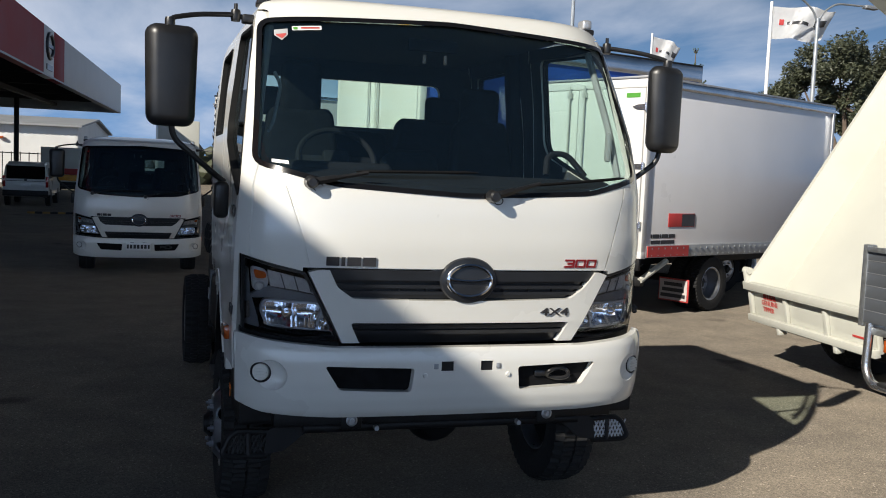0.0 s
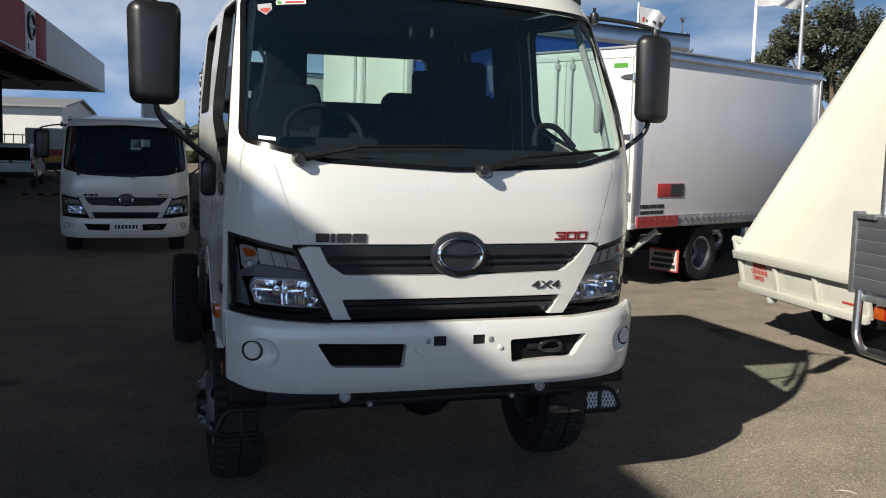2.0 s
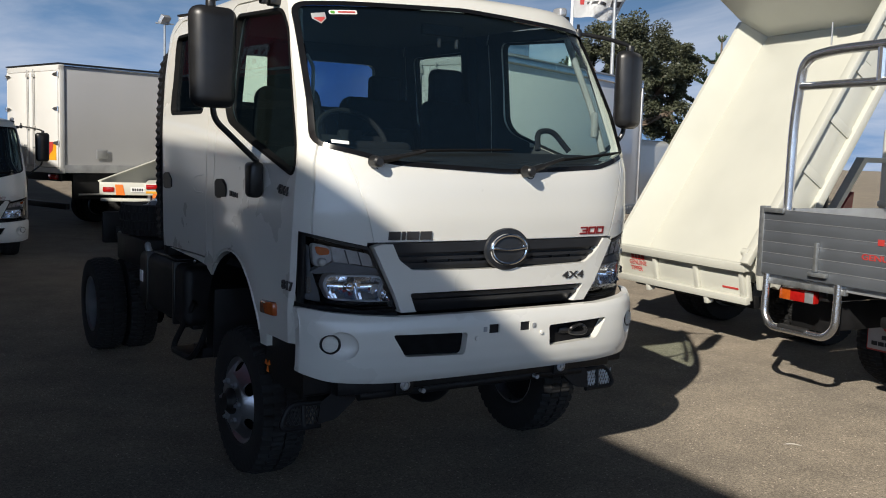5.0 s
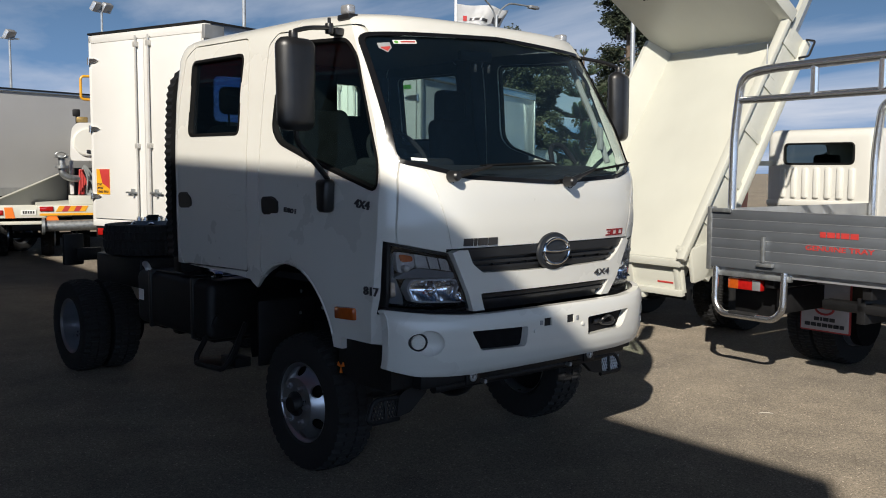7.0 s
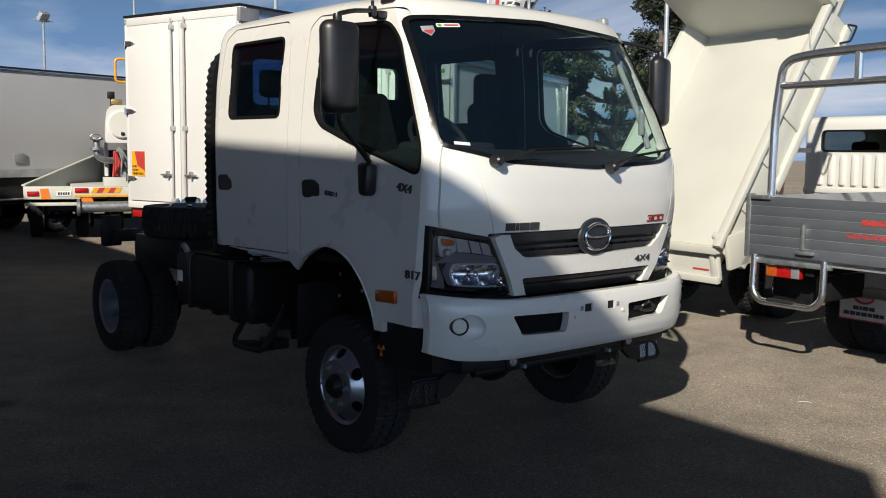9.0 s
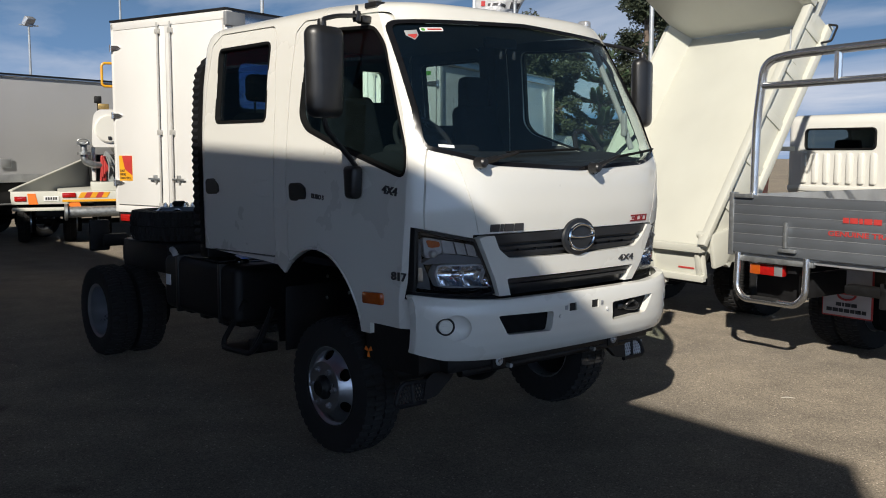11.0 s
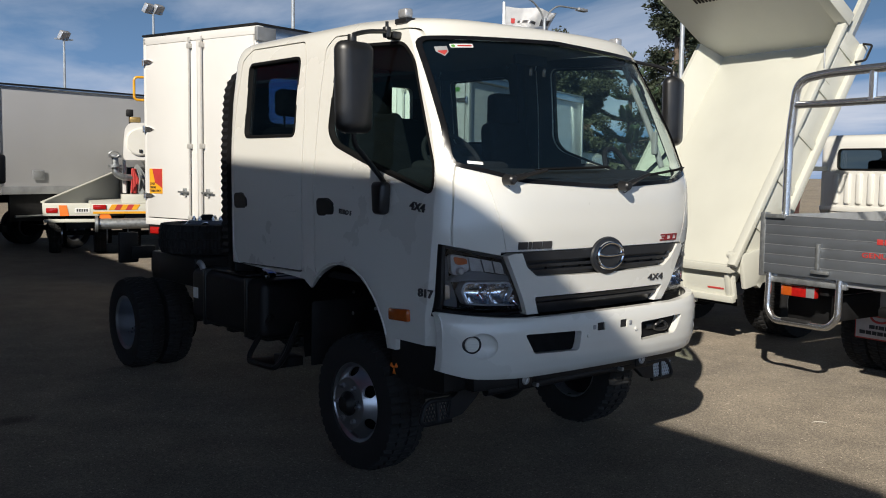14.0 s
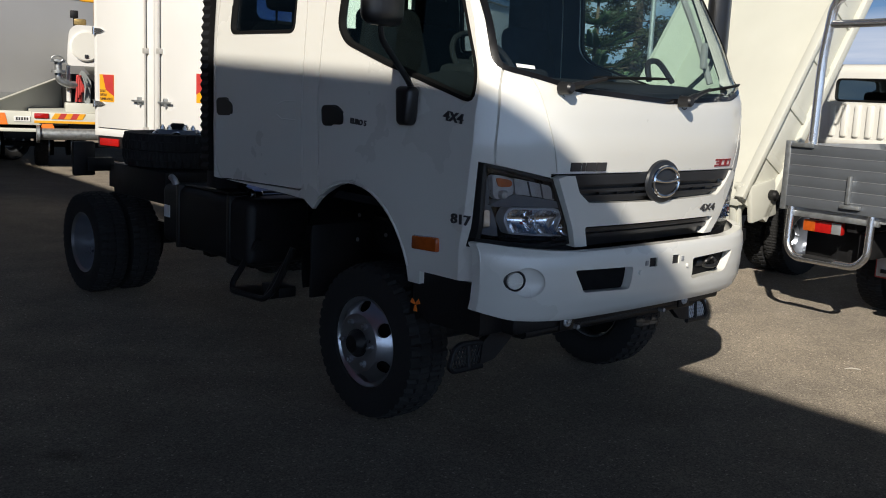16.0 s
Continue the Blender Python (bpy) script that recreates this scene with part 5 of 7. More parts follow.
        for k in range(3):
            t = 2 * math.pi * k / 3 + 0.5
            c, sn = math.cos(t), math.sin(t)
            tri = [(0.004, -0.004), (0.034, -0.014), (0.034, 0.012), (0.004, 0.004)]
            prism(bm, [(0.0 + c * p - sn * q, sn * p + c * q) for p, q in tri], s * 0.996, s * 1.000, "x")
        r = part("reflector_mark", bm, ORANGE_REFLECT, truck, "small orange reflective mark")
        r.location = (0, 0.712, 0.668)
    # tank and boxes on the driver's side
    bm = bmesh.new()
    box(bm, (-0.92, 2.38, 0.56), (-0.46, 3.56, 0.975), 0.06, 4)
    tank = part("fuel_tank", bm, CHASSIS, truck, "black steel fuel tank")
    part("tank_label", boxes(((-0.926, 3.42, 0.742), (-0.9205, 3.50, 0.825))), WHITE_STICKER, tank, "small white label")
    for y in (2.62, 3.3):
        part("tank_strap", boxes(((-0.929, y - 0.02, 0.552), (-0.45, y + 0.02, 0.983)), bevel=0.004), BLACK_PLASTIC, tank)
    part("tank_cap", lathe(bmesh.new(), [(0.0, 0.0), (0.0, 0.055), (0.03, 0.055), (0.036, 0.045), (0.036, 0.0)], 20, "z"), BLACK_GLOSS, tank, "black filler cap").location = (-0.74, 2.62, 0.97)
    part("tank_valve", tube(bmesh.new(), bend([(-0.86, 3.42, 0.93), (-0.88, 3.44, 1.0), (-0.86, 3.52, 1.01)], 0.03), 0.024, 10), ALUMINIUM, tank, "bare metal breather")
    part("tank_pipe", tube(bmesh.new(), bend([(-0.80, 2.55, 0.975), (-0.80, 2.55, 1.01), (-0.70, 2.95, 1.01), (-0.62, 3.4, 0.99)], 0.05), 0.016, 8), BLACK_GLOSS, tank)
    part("tool_tray", boxes(((-0.88, 2.70, 0.976), (-0.48, 3.28, 0.992)), bevel=0.006), BLACK_PLASTIC, truck)
    # ragged hoses and brackets under the tank
    for y, z in ((2.52, 0.53), (2.72, 0.51), (3.05, 0.52), (3.30, 0.53)):
        part("tank_bracket", boxes(((-0.84, y - 0.05, z), (-0.52, y + 0.06, 0.575)), bevel=0.012), CHASSIS, truck)
    part("battery_box", boxes(((0.45, 2.5, 0.60), (0.92, 3.3, 0.95)), bevel=0.03), CHASSIS, truck)
    # side step loop behind the front wheel
    loop = bend([(-0.86, 1.98, 0.74), (-0.92, 2.06, 0.50), (-0.96, 2.12, 0.415), (-0.96, 2.50, 0.40), (-0.94, 2.53, 0.45), (-0.86, 2.36, 0.74)], 0.05)
    bm = tube(bmesh.new(), loop, 0.020, 8)
    tube(bm, [(-0.93, 2.16, 0.42), (-0.82, 2.06, 0.70)], 0.016, 8)
    part("side_step", bm, CHASSIS, truck, "black tube step")
    part("step_tread", boxes(((-0.975, 2.14, 0.405), (-0.80, 2.50, 0.425)), ((-0.90, 2.06, 0.425), (-0.78, 2.26, 0.49)), bevel=0.008), CHASSIS, truck)
    for y, z in ((2.9, 0.55), (3.2, 0.50), (4.0, 0.62)):
        part("hanging_pipe", tube(bmesh.new(), bend([(-0.40, y, 0.75), (-0.55, y + 0.05, z), (-0.45, y + 0.3, z - 0.02), (-0.38, y + 0.4, 0.72)], 0.08), 0.022, 8), CHASSIS, truck)
    # spare wheel lying on the frame, on a carrier box
    part("spare_carrier", boxes(((-0.86, 3.62, 0.80), (0.30, 4.50, 1.035)), bevel=0.02), CHASSIS, truck)
    wheel("spare_wheel", truck, pose(-0.52, 4.10, 1.165, 0, 90, 0), "front")
    # lamp plates at the tail
    for s in (-1, 1):
        part("tail_plate", boxes((((-0.735 if s < 0 else 0.54), 5.60, 0.82), ((-0.54 if s < 0 else 0.735), 5.66, 1.12)), bevel=0.02), CHASSIS, truck, "black tail lamp plate")
        part("tail_bracket", boxes(((s * 0.50 - 0.12, 5.58, 0.86), (s * 0.50 + 0.12, 5.63, 0.98)), bevel=0.01), CHASSIS, truck)
        # rear guard flaps
    # intake duct rising behind the cab
    def duct_line(z):
        """How far the duct's outer side stands from the middle."""
        return side_w(2.8, min(z, 2.5)) - 0.012 - 0.20 * max(0.0, (z - 2.30) / 0.27) ** 2
    bm = bmesh.new()
    rings = []
    for k in range(57):
        z = 1.12 + 1.44 * k / 56
        x, rib = duct_line(z), 0.010 * (k % 2)
        rings.append([bm.verts.new((-px, py, z)) for px, py in ((x + rib, 2.830), (x + rib, 2.915 + rib), (x - 0.03, 2.955 + rib), (x - 0.20, 2.955 + rib), (x - 0.22, 2.83))])
    for a, b in zip(rings, rings[1:]):
        for k in range(5):
            bm.faces.new((a[k], a[(k + 1) % 5], b[(k + 1) % 5], b[k]))
    bm.faces.new(rings[0]), bm.faces.new(rings[-1])
    bmesh.ops.recalc_face_normals(bm, faces=bm.faces)
    part("intake_duct", bm, CHASSIS, truck, "black ribbed intake duct", 15)
    part("duct_foot", boxes(((-0.90, 2.83, 1.0), (-0.66, 2.96, 1.13)), bevel=0.02), CHASSIS, truck)
    # wheels
    wheel("front_wheel", truck, pose(-0.905, 1.08, 0.40), "front")
    wheel("front_wheel", truck, pose(0.905, 1.08, 0.40, 0, 0, 180), "front")
    for s in (-1, 1):
        for x in (0.94, 0.68):
            wheel("rear_wheel", truck, pose(s * x, 4.66, 0.395, 0, 0, 0 if s < 0 else 180), "rear")


truck = thing("crew_cab_truck", Matrix.Identity(4), "white four-door crew-cab truck with bare chassis, parked half in shade", "truck")
build_truck_cab(truck)
CAB_PARTS = list(truck.children)
build_chassis(truck, 0.0)
# ---- ground ----
bm = bmesh.new()
bmesh.ops.create_grid(bm, x_segments=40, y_segments=40, size=260)
lone("ground", bm, ASPHALT, pose(0, 40, 0), "weathered grey-brown asphalt yard", "ground", kind="structure")

twig = tube(bmesh.new(), bend([(-0.055, 0.0, 0.004), (0.0, 0.014, 0.008), (0.055, -0.004, 0.004)], 0.05), [0.001] + [0.004] * 6 + [0.002], 6)
lone("dry_leaf", twig, PALE_LEAF, pose(2.21, -0.03, 0, 0, 0, -40), "pale dry curled leaf lying on the asphalt", "leaf")

# ---- canopy of the service building ----
CORNER, RUN = Vector((-2.45, 45.9, 0.0)), Vector((0.075, 1.0, 0.0)).normalized()
LEFT = Vector((-RUN.y, RUN.x, 0))
CANOPY = Matrix.Translation(CORNER) @ Matrix(((-LEFT.x, RUN.x, 0, 0), (-LEFT.y, RUN.y, 0, 0), (0, 0, 1, 0), (0, 0, 0, 1)))
# in its own space x runs out from the building, y along the fascia towards the far end, z up
canopy = thing("service_canopy", CANOPY, "wide dealership canopy with red fascia and dark underside", "canopy", kind="structure")
part("fascia", boxes(((-0.25, -51.92, 4.02), (0.0, -21.32, 5.41)), bevel=0.02), FASCIA_RED, canopy, "red painted fascia")
part("fascia", boxes(((-0.25, -19.68, 4.02), (0.0, -17.72, 5.41)), bevel=0.02), FASCIA_RED, canopy, "red painted fascia")
part("fascia_logo_panel", boxes(((-0.25, -21.31, 4.02), (0.004, -19.69, 5.41)), bevel=0.02), FASCIA_WHITE, canopy, "pale logo panel")
part("fascia_end", boxes(((-0.25, -17.71, 4.02), (0.0, 0.0, 5.41)), bevel=0.02), FASCIA_WHITE, canopy, "pale grey fascia end")
part("fascia_side", boxes(((-17.0, -0.25, 4.02), (-0.26, 0.0, 5.41)), bevel=0.02), FASCIA_WHITE, canopy)
# unseen near end piece, added to widen the shade on the ground
part("fascia_side", boxes(((-17.0, -51.92, 4.02), (-0.26, -51.67, 5.41)), bevel=0.02), FASCIA_RED, canopy)
part("fascia_seam", boxes(((0.001, -51.92, 4.02), (0.012, 0.0, 4.07)), bevel=0.003), ALU_DULL, canopy)
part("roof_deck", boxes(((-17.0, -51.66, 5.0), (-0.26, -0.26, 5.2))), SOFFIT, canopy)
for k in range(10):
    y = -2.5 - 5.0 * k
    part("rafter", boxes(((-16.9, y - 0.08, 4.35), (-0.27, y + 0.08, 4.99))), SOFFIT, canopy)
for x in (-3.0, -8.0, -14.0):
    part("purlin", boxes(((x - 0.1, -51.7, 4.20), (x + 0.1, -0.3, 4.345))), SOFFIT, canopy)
ring = tube(bmesh.new(), [(0.02, -20.5 + 0.52 * math.cos(a), 4.88 + 0.34 * math.sin(a)) for a in np.linspace(0, 2 * math.pi, 28, endpoint=False)], 0.06, 8, closed=True)
box(ring, (0.0, -20.95, 4.83), (0.05, -20.05, 4.93))
part("logo_ring", ring, GREY_BADGE, canopy, "dark oval ring mark")
part("logo_bar", boxes(((0.005, -20.95, 4.20), (0.03, -20.05, 4.36))), GREY_BADGE, canopy)
lettering("fascia_words", "SERVICE", 0.58, FASCIA_WHITE, canopy, Matrix.Translation((0.02, -32.35, 4.28)) @ pose(0, 0, 0, 90, 0, 90), 0.03, "white sign letters", 0.012, 1.1)
for k, (x, y) in enumerate(((-4.0, -4.0), (-15.0, -4.0), (-15.0, -24), (-15, -44), (-15, -50))):
    post = tube(bmesh.new(), [(x, y, 0.0), (x, y, 4.3)], 0.11, 12)
    box(post, (x - 0.2, y - 0.2, 0), (x + 0.2, y + 0.2, 0.03))
    part("canopy_post", post, CHASSIS, canopy, "dark steel post")
# unseen wall, added to block and bounce light beneath the roof
part("showroom_wall", boxes(((-16.6, -51.92, 0.0), (-16.4, -0.5, 4.9))), FILL_WALL, canopy, "unseen plain grey wall added to set the fill light under the canopy")
part("back_fascia", boxes(((-17.25, -51.92, 4.02), (-17.01, 0.0, 5.41)), bevel=0.02), FASCIA_WHITE, canopy)

# ---- far sheds, fence, far hedge ----
shed = thing("warehouse", pose(-15.3, 62.0, 0, 0, 0, -4), "white corrugated warehouse with grey roof", "warehouse")
bm = bmesh.new()
pts = []
for k in range(110):
    pts.append((-10 + 20 * k / 109, 0.0 + (0.05 if k % 2 else 0.0)))
prism(bm, pts + [(10, 0.3), (-10, 0.3)], 0, 3.7, "z")
part("wall", bm, CORRUGATED, shed)
for gx in (9.7, -10.0):
    bm = prism(bmesh.new(), [(0.3, 0), (0.3, 3.7), (9, 4.4), (18, 3.7), (18, 0)], gx, gx + 0.3, "x")
    part("gable_wall", bm, CORRUGATED, shed)
bm = bmesh.new()
prism(bm, [(-0.5, 3.66), (9, 4.45), (18.5, 3.66), (18.5, 3.76), (9, 4.58), (-0.5, 3.78)], -10.3, 10.3, "x")
part("roof", bm, ROOF_GREY, shed)
part("roller_door", boxes(((-1.0, -0.06, 0.0), (2.4, 0.06, 2.3)), bevel=0.01), ALU_DULL, shed)
for x in (-3.0, 1.5, 5.5):
    part("wall_lamp", boxes(((x - 0.15, -0.25, 2.75), (x + 0.15, 0.0, 2.9)), bevel=0.03), AMBER, shed)
fence = thing("yard_fence", pose(-8.0, 57.0, 0), "dark steel picket fence in front of the warehouse", "fence")
for k in range(26):
    part("picket", boxes(((-6 + 0.48 * k, -0.02, 0.0), (-5.95 + 0.48 * k, 0.02, 1.95))), CHASSIS, fence)
for z in (0.3, 1.85):
    part("rail", boxes(((-6, -0.03, z), (6.1, 0.03, z + 0.06))), CHASSIS, fence)
lone("white_container", boxes(((-0.9, 0, 0.0), (0.9, 7, 3.62)), bevel=0.04), WHITE_BODY, pose(0.15, 40.5, 0), "plain white shipping container far off", "container")
bm = bmesh.new()
random.seed(5)
for k in range(900):
    x = random.uniform(-60, 75)
    y = 78 + random.uniform(-2, 2) - 0.25 * max(0, x)
    r = random.uniform(0.5, 1.1)
    bmesh.ops.create_icosphere(bm, subdivisions=1, radius=r, matrix=Matrix.Translation((x, y, random.uniform(0.2, 2.6))) @ pose(0, 0, 0, random.uniform(0, 90), random.uniform(0, 90), 0))
for v in bm.verts:
    v.co += 0.28 * noise.noise_vector(v.co * 2.1)
lone("far_hedge", bm, LEAF, Matrix.Identity(4), "distant dark green hedge and scrub", "hedge", kind="stuff")

# parked van under the canopy's end
van = thing("parked_van", pose(-5.24, 31.8, 0, 0, 0, -1) @ Matrix.Diagonal((0.80, 0.80, 0.94, 1.0)), "white passenger van seen from behind, parked in shade", "van")
bm = bmesh.new()
prism(bm, rounded([(0.0, 0.36), (-0.02, 0.88), (0.12, 1.52), (0.35, 1.64), (3.4, 1.64), (4.3, 1.02), (4.9, 0.85), (4.95, 0.36)], 0.1), -0.93, 0.93, "x")
bmesh.ops.bevel(bm, geom=[e for e in bm.edges if abs(abs(e.verts[0].co.x) - 0.93) < 1e-3 and abs(e.verts[0].co.x - e.verts[1].co.x) < 1e-3], offset=0.09, segments=3, affect="EDGES")
for v in bm.verts:
    v.co.x *= 1 - 0.13 * max(0.0, (v.co.z - 0.95) / 0.65)
part("body", bm, WHITE, van)
part("rear_glass", prism(bmesh.new(), [(0.001, 1.02), (0.104, 1.49), (0.16, 1.49), (0.06, 1.02)], -0.77, 0.77, "x"), BLACK_GLOSS, van)
for s in (-1, 1):
    part("side_glass", boxes(((s * 0.868 - 0.02, 0.45, 1.04), (s * 0.868 + 0.02, 3.3, 1.44)), bevel=0.01), BLACK_GLOSS, van)
    part("tail_lamp", boxes(((s * 0.86 - 0.06, -0.03, 0.72), (s * 0.86 + 0.06, 0.05, 1.12)), bevel=0.015), RED_LENS, van)
    for y in (0.9, 3.9):
        w = lathe(bmesh.new(), [(-0.1, 0.2), (-0.11, 0.3), (-0.08, 0.33), (0.08, 0.33), (0.11, 0.3), (0.1, 0.2)], 24)
        wv = part("wheel", w, RUBBER, van)
        wv.location = (s * 0.83, y, 0.33)
        c = part("hubcap", lathe(bmesh.new(), [(-0.1, 0.205), (-0.08, 0.1), (-0.09, 0.0)], 20), STEEL, wv)
part("rear_bumper", boxes(((-0.92, -0.08, 0.38), (0.92, 0.1, 0.60)), bevel=0.03), CHASSIS, van)
part("door_seam", boxes(((-0.78, -0.032, 0.93), (0.78, -0.012, 0.95))), GREY_BADGE, van)
part("tail_emblem", lathe(bmesh.new(), [(-0.03, 0.06), (-0.045, 0.05), (-0.045, 0.0)], 16, "y"), GREY_BADGE, van).location = (0.0, 0.01, 0.99)
part("number_plate", boxes(((-0.2, -0.035, 0.74), (0.2, -0.01, 0.85))), WHITE_STICKER, van)
stop = thing("wheel_stop", pose(-4.75, 27.6, 0, 0, 0, 3), "low wheel stop of yellow and black rubber blocks", "wheel stop")
for k in range(8):
    bm = prism(bmesh.new(), [(0.0, 0.0), (0.15, 0.0), (0.12, 0.06), (0.03, 0.06)], 0.22 * k, 0.22 * k + 0.215, "x")
    part("block", bm, RUBBER if k % 2 else WORN_YELLOW, stop)
# tail of a service truck between the van and the next truck
svc = thing("service_truck", pose(-4.35, 38.0, 0, 0, 0, 0), "white service truck tail with red and yellow panels", "truck")
part("body", boxes(((-1.0, 0.02, 0.75), (1.0, 5.0, 2.15)), bevel=0.04), WHITE, svc)
part("rear_door", boxes(((-0.94, -0.01, 1.32), (0.94, 0.019, 2.08)), bevel=0.01), WHITE_BODY, svc)
part("red_panel", boxes(((-0.94, -0.01, 1.05), (0.94, 0.019, 1.30)), bevel=0.004), RED_PRINT, svc)
part("yellow_panel", boxes(((-0.94, -0.01, 0.80), (0.94, 0.019, 1.04)), bevel=0.004), YELLOW, svc)
part("tail_bar", boxes(((-0.95, 0.0, 0.45), (0.95, 0.1, 0.6)), bevel=0.02), CHASSIS, svc)
part("chassis", boxes(((-0.5, 0.1, 0.5), (0.5, 6.2, 0.74)), bevel=0.01), CHASSIS, svc)
part("cab", boxes(((-0.95, 5.1, 0.6), (0.95, 6.8, 2.1)), bevel=0.12), WHITE, svc)
for s in (-1, 1):
    for y in (1.2, 5.9):
        wheel("rear_wheel", svc, pose(s * 0.86, y, 0.395, 0, 0, 0 if s < 0 else 180), "rear")


# ---- box-body trucks ----
def placed(x, y, heading):
    """A truck's frame: its rear right corner at (x, y); its own +y points ahead and +x to its right."""
    return pose(x, y, 0, 0, 0, heading - 90)


def door_bar(bm, x, z0, z1, y):
    tube(bm, [(x, y - 0.035, z0), (x, y - 0.035, z1)], 0.013, 8)
    for z in (z0 + 0.08, z0 + (z1 - z0) * 0.42, z1 - 0.12):
        box(bm, (x - 0.035, y - 0.05, z - 0.035), (x + 0.035, y, z + 0.035), 0.006)


def box_truck(name, m, w, length, zb, zt, panel, label, wheels=True, sticker_left=True, roof_dark=False, sticker=True, rail=0.06, hinge_up=0.0, mark_up=0.0):
    t = thing(name, m, label, "truck", "row of parked trucks")
    # own space: rear face at y = 0, right side at x = 0, left side at x = -w
    bm = bmesh.new()
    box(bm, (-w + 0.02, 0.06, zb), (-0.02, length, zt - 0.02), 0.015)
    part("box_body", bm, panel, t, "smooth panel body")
    bm = bmesh.new()
    for x in (-w, -0.06):
        box(bm, (x, 0.0, zb - 0.02), (x + 0.06, 0.10, zt), 0.008)
    box(bm, (-w, 0.0, zt - 0.10), (0.0, 0.10, zt + 0.012), 0.008)
    box(bm, (-w, 0.0, zb - 0.10), (0.0, 0.10, zb - 0.001), 0.008)
    part("rear_frame", bm, BOX_WHITE, t)
    for x in (-w, -0.012):
        part("top_rail", boxes(((x - 0.004, 0.101, zt - rail), (x + 0.016, length + 0.004, zt + 0.016)), bevel=0.005), RAIL, t, "polished aluminium top rail")
        part("bottom_rail", boxes(((x - 0.006, 0.101, zb - 0.09), (x + 0.018, length + 0.004, zb + 0.07)), bevel=0.004), ALU_DULL, t, "riveted aluminium bottom rail")
        part("corner_post", boxes(((x - 0.006, length - 0.06, zb + 0.072), (x + 0.018, length + 0.004, zt - rail - 0.002)), bevel=0.004), ALUMINIUM, t)
    part("roof_edge", boxes(((-w, -0.02, zt + 0.0165), (0.004, length, zt + 0.045)), bevel=0.006), CHASSIS if roof_dark else ALUMINIUM, t)
    mid = -w / 2
    for x0, x1 in ((-w + 0.07, mid - 0.006), (mid + 0.006, -0.07)):
        d = part("rear_door", boxes(((x0, -0.012, zb + 0.012), (x1, 0.055, zt - 0.108)), bevel=0.006), BOX_WHITE, t)
        bm = bmesh.new()
        bx = mid - 0.13 if x1 < mid else mid + 0.13
        door_bar(bm, bx, zb - 0.05, zt - 0.06, -0.012)
        part("lock_bar", bm, PALE_ZINC, d, "pale zinc locking bar")
        bm = bmesh.new()
        s = -1 if x1 < mid else 1
        box(bm, (min(bx, bx + s * 0.24), -0.072, zb + 0.385), (max(bx, bx + s * 0.24), -0.052, zb + 0.410), 0.005)
        box(bm, (bx + s * 0.10, -0.07, zb + 0.345), (bx + s * 0.13, -0.012, zb + 0.45), 0.006) if s > 0 else box(bm, (bx - 0.13, -0.07, zb + 0.345), (bx - 0.10, -0.012, zb + 0.45), 0.006)
        part("lock_handle", bm, GALV, d)
        for k in range(3):
            z = zb + 0.33 + hinge_up + (zt - zb - 0.68) * k / 2
            xe = x0 - 0.04 if x1 < mid else x1 + 0.04
            bm = bmesh.new()
            # a teardrop strap on a short barrel
            prism(bm, rounded([(xe, z - 0.034), (xe, z + 0.034), (xe - s * 0.13, z + 0.030), (xe - s * 0.21, z + 0.004), (xe - s * 0.21, z - 0.004), (xe - s * 0.13, z - 0.030)], 0.02), -0.034, -0.013, "y")
            tube(bm, [(xe, -0.03, z - 0.05), (xe, -0.03, z + 0.05)], 0.018, 8)
            part("hinge", bm, STAINLESS, d, "bright teardrop hinge")
    if sticker:
        zm = zb + mark_up
        x0 = -w + 0.13 if sticker_left else -0.42
        st = part("warning_sticker", boxes(((x0, -0.018, zm + 0.36), (x0 + 0.29, -0.0125, zm + 0.72))), YELLOW, t, "yellow and red do-not-overtake sticker")
        bm = bmesh.new()
        o = [(x0 + 0.07, zm + 0.719), (x0 + 0.289, zm + 0.719), (x0 + 0.289, zm + 0.44), (x0 + 0.13, zm + 0.52)] if sticker_left else [(x0 + 0.001, zm + 0.719), (x0 + 0.2, zm + 0.719), (x0 + 0.14, zm + 0.54), (x0 + 0.001, zm + 0.46)]
        part("sticker_red", prism(bm, o, -0.021, -0.0185, "y"), RED_PRINT, t)
        if sticker_left:
            for k, words in enumerate(("DO NOT", "OVERTAKE", "TURNING VEHICLE")):
                lettering("sticker_words", words, 0.05, DARK_PRINT, t, Matrix.Translation((x0 + (0.07, 0.08, 0.14)[k], -0.021, zm + 0.50 - 0.052 * k)) @ FACE_FRONT, 0.002, "", 0.0, (0.55, 0.55, 0.6)[k])
    if wheels:
        for s in (0, 1):
            bm = bmesh.new()
            box(bm, (-w / 2 + (0.36 if s else -0.42), 0.25, zb - 0.28), (-w / 2 + (0.42 if s else -0.36), length + 1.2, zb - 0.10), 0.006)
            part("chassis_rail", bm, CHASSIS, t)
        part("underride_bar", boxes(((-w + 0.1, 0.15, 0.42), (-0.1, 0.24, 0.54)), bevel=0.01), CHASSIS, t)
        part("tail_board", boxes(((-w + 0.04, 0.02, zb - 0.26), (-0.04, 0.06, zb - 0.105)), bevel=0.006), CHASSIS, t)
        for x in (-w + 0.30, -0.30):
            part("tail_lamp", boxes(((x - 0.19, -0.012, zb - 0.23), (x + 0.19, 0.018, zb - 0.13)), bevel=0.008), RED_LENS, t, "red tail lamp cluster")
        for x in (-w + 0.16, -0.16 - 0.0):
            for dx in (0.0, 0.27 if x < -w / 2 else -0.27):
                wheel("rear_wheel", t, pose(x + dx, 1.75, 0.395, 0, 0, 0 if x < -w / 2 else 180), "rear")
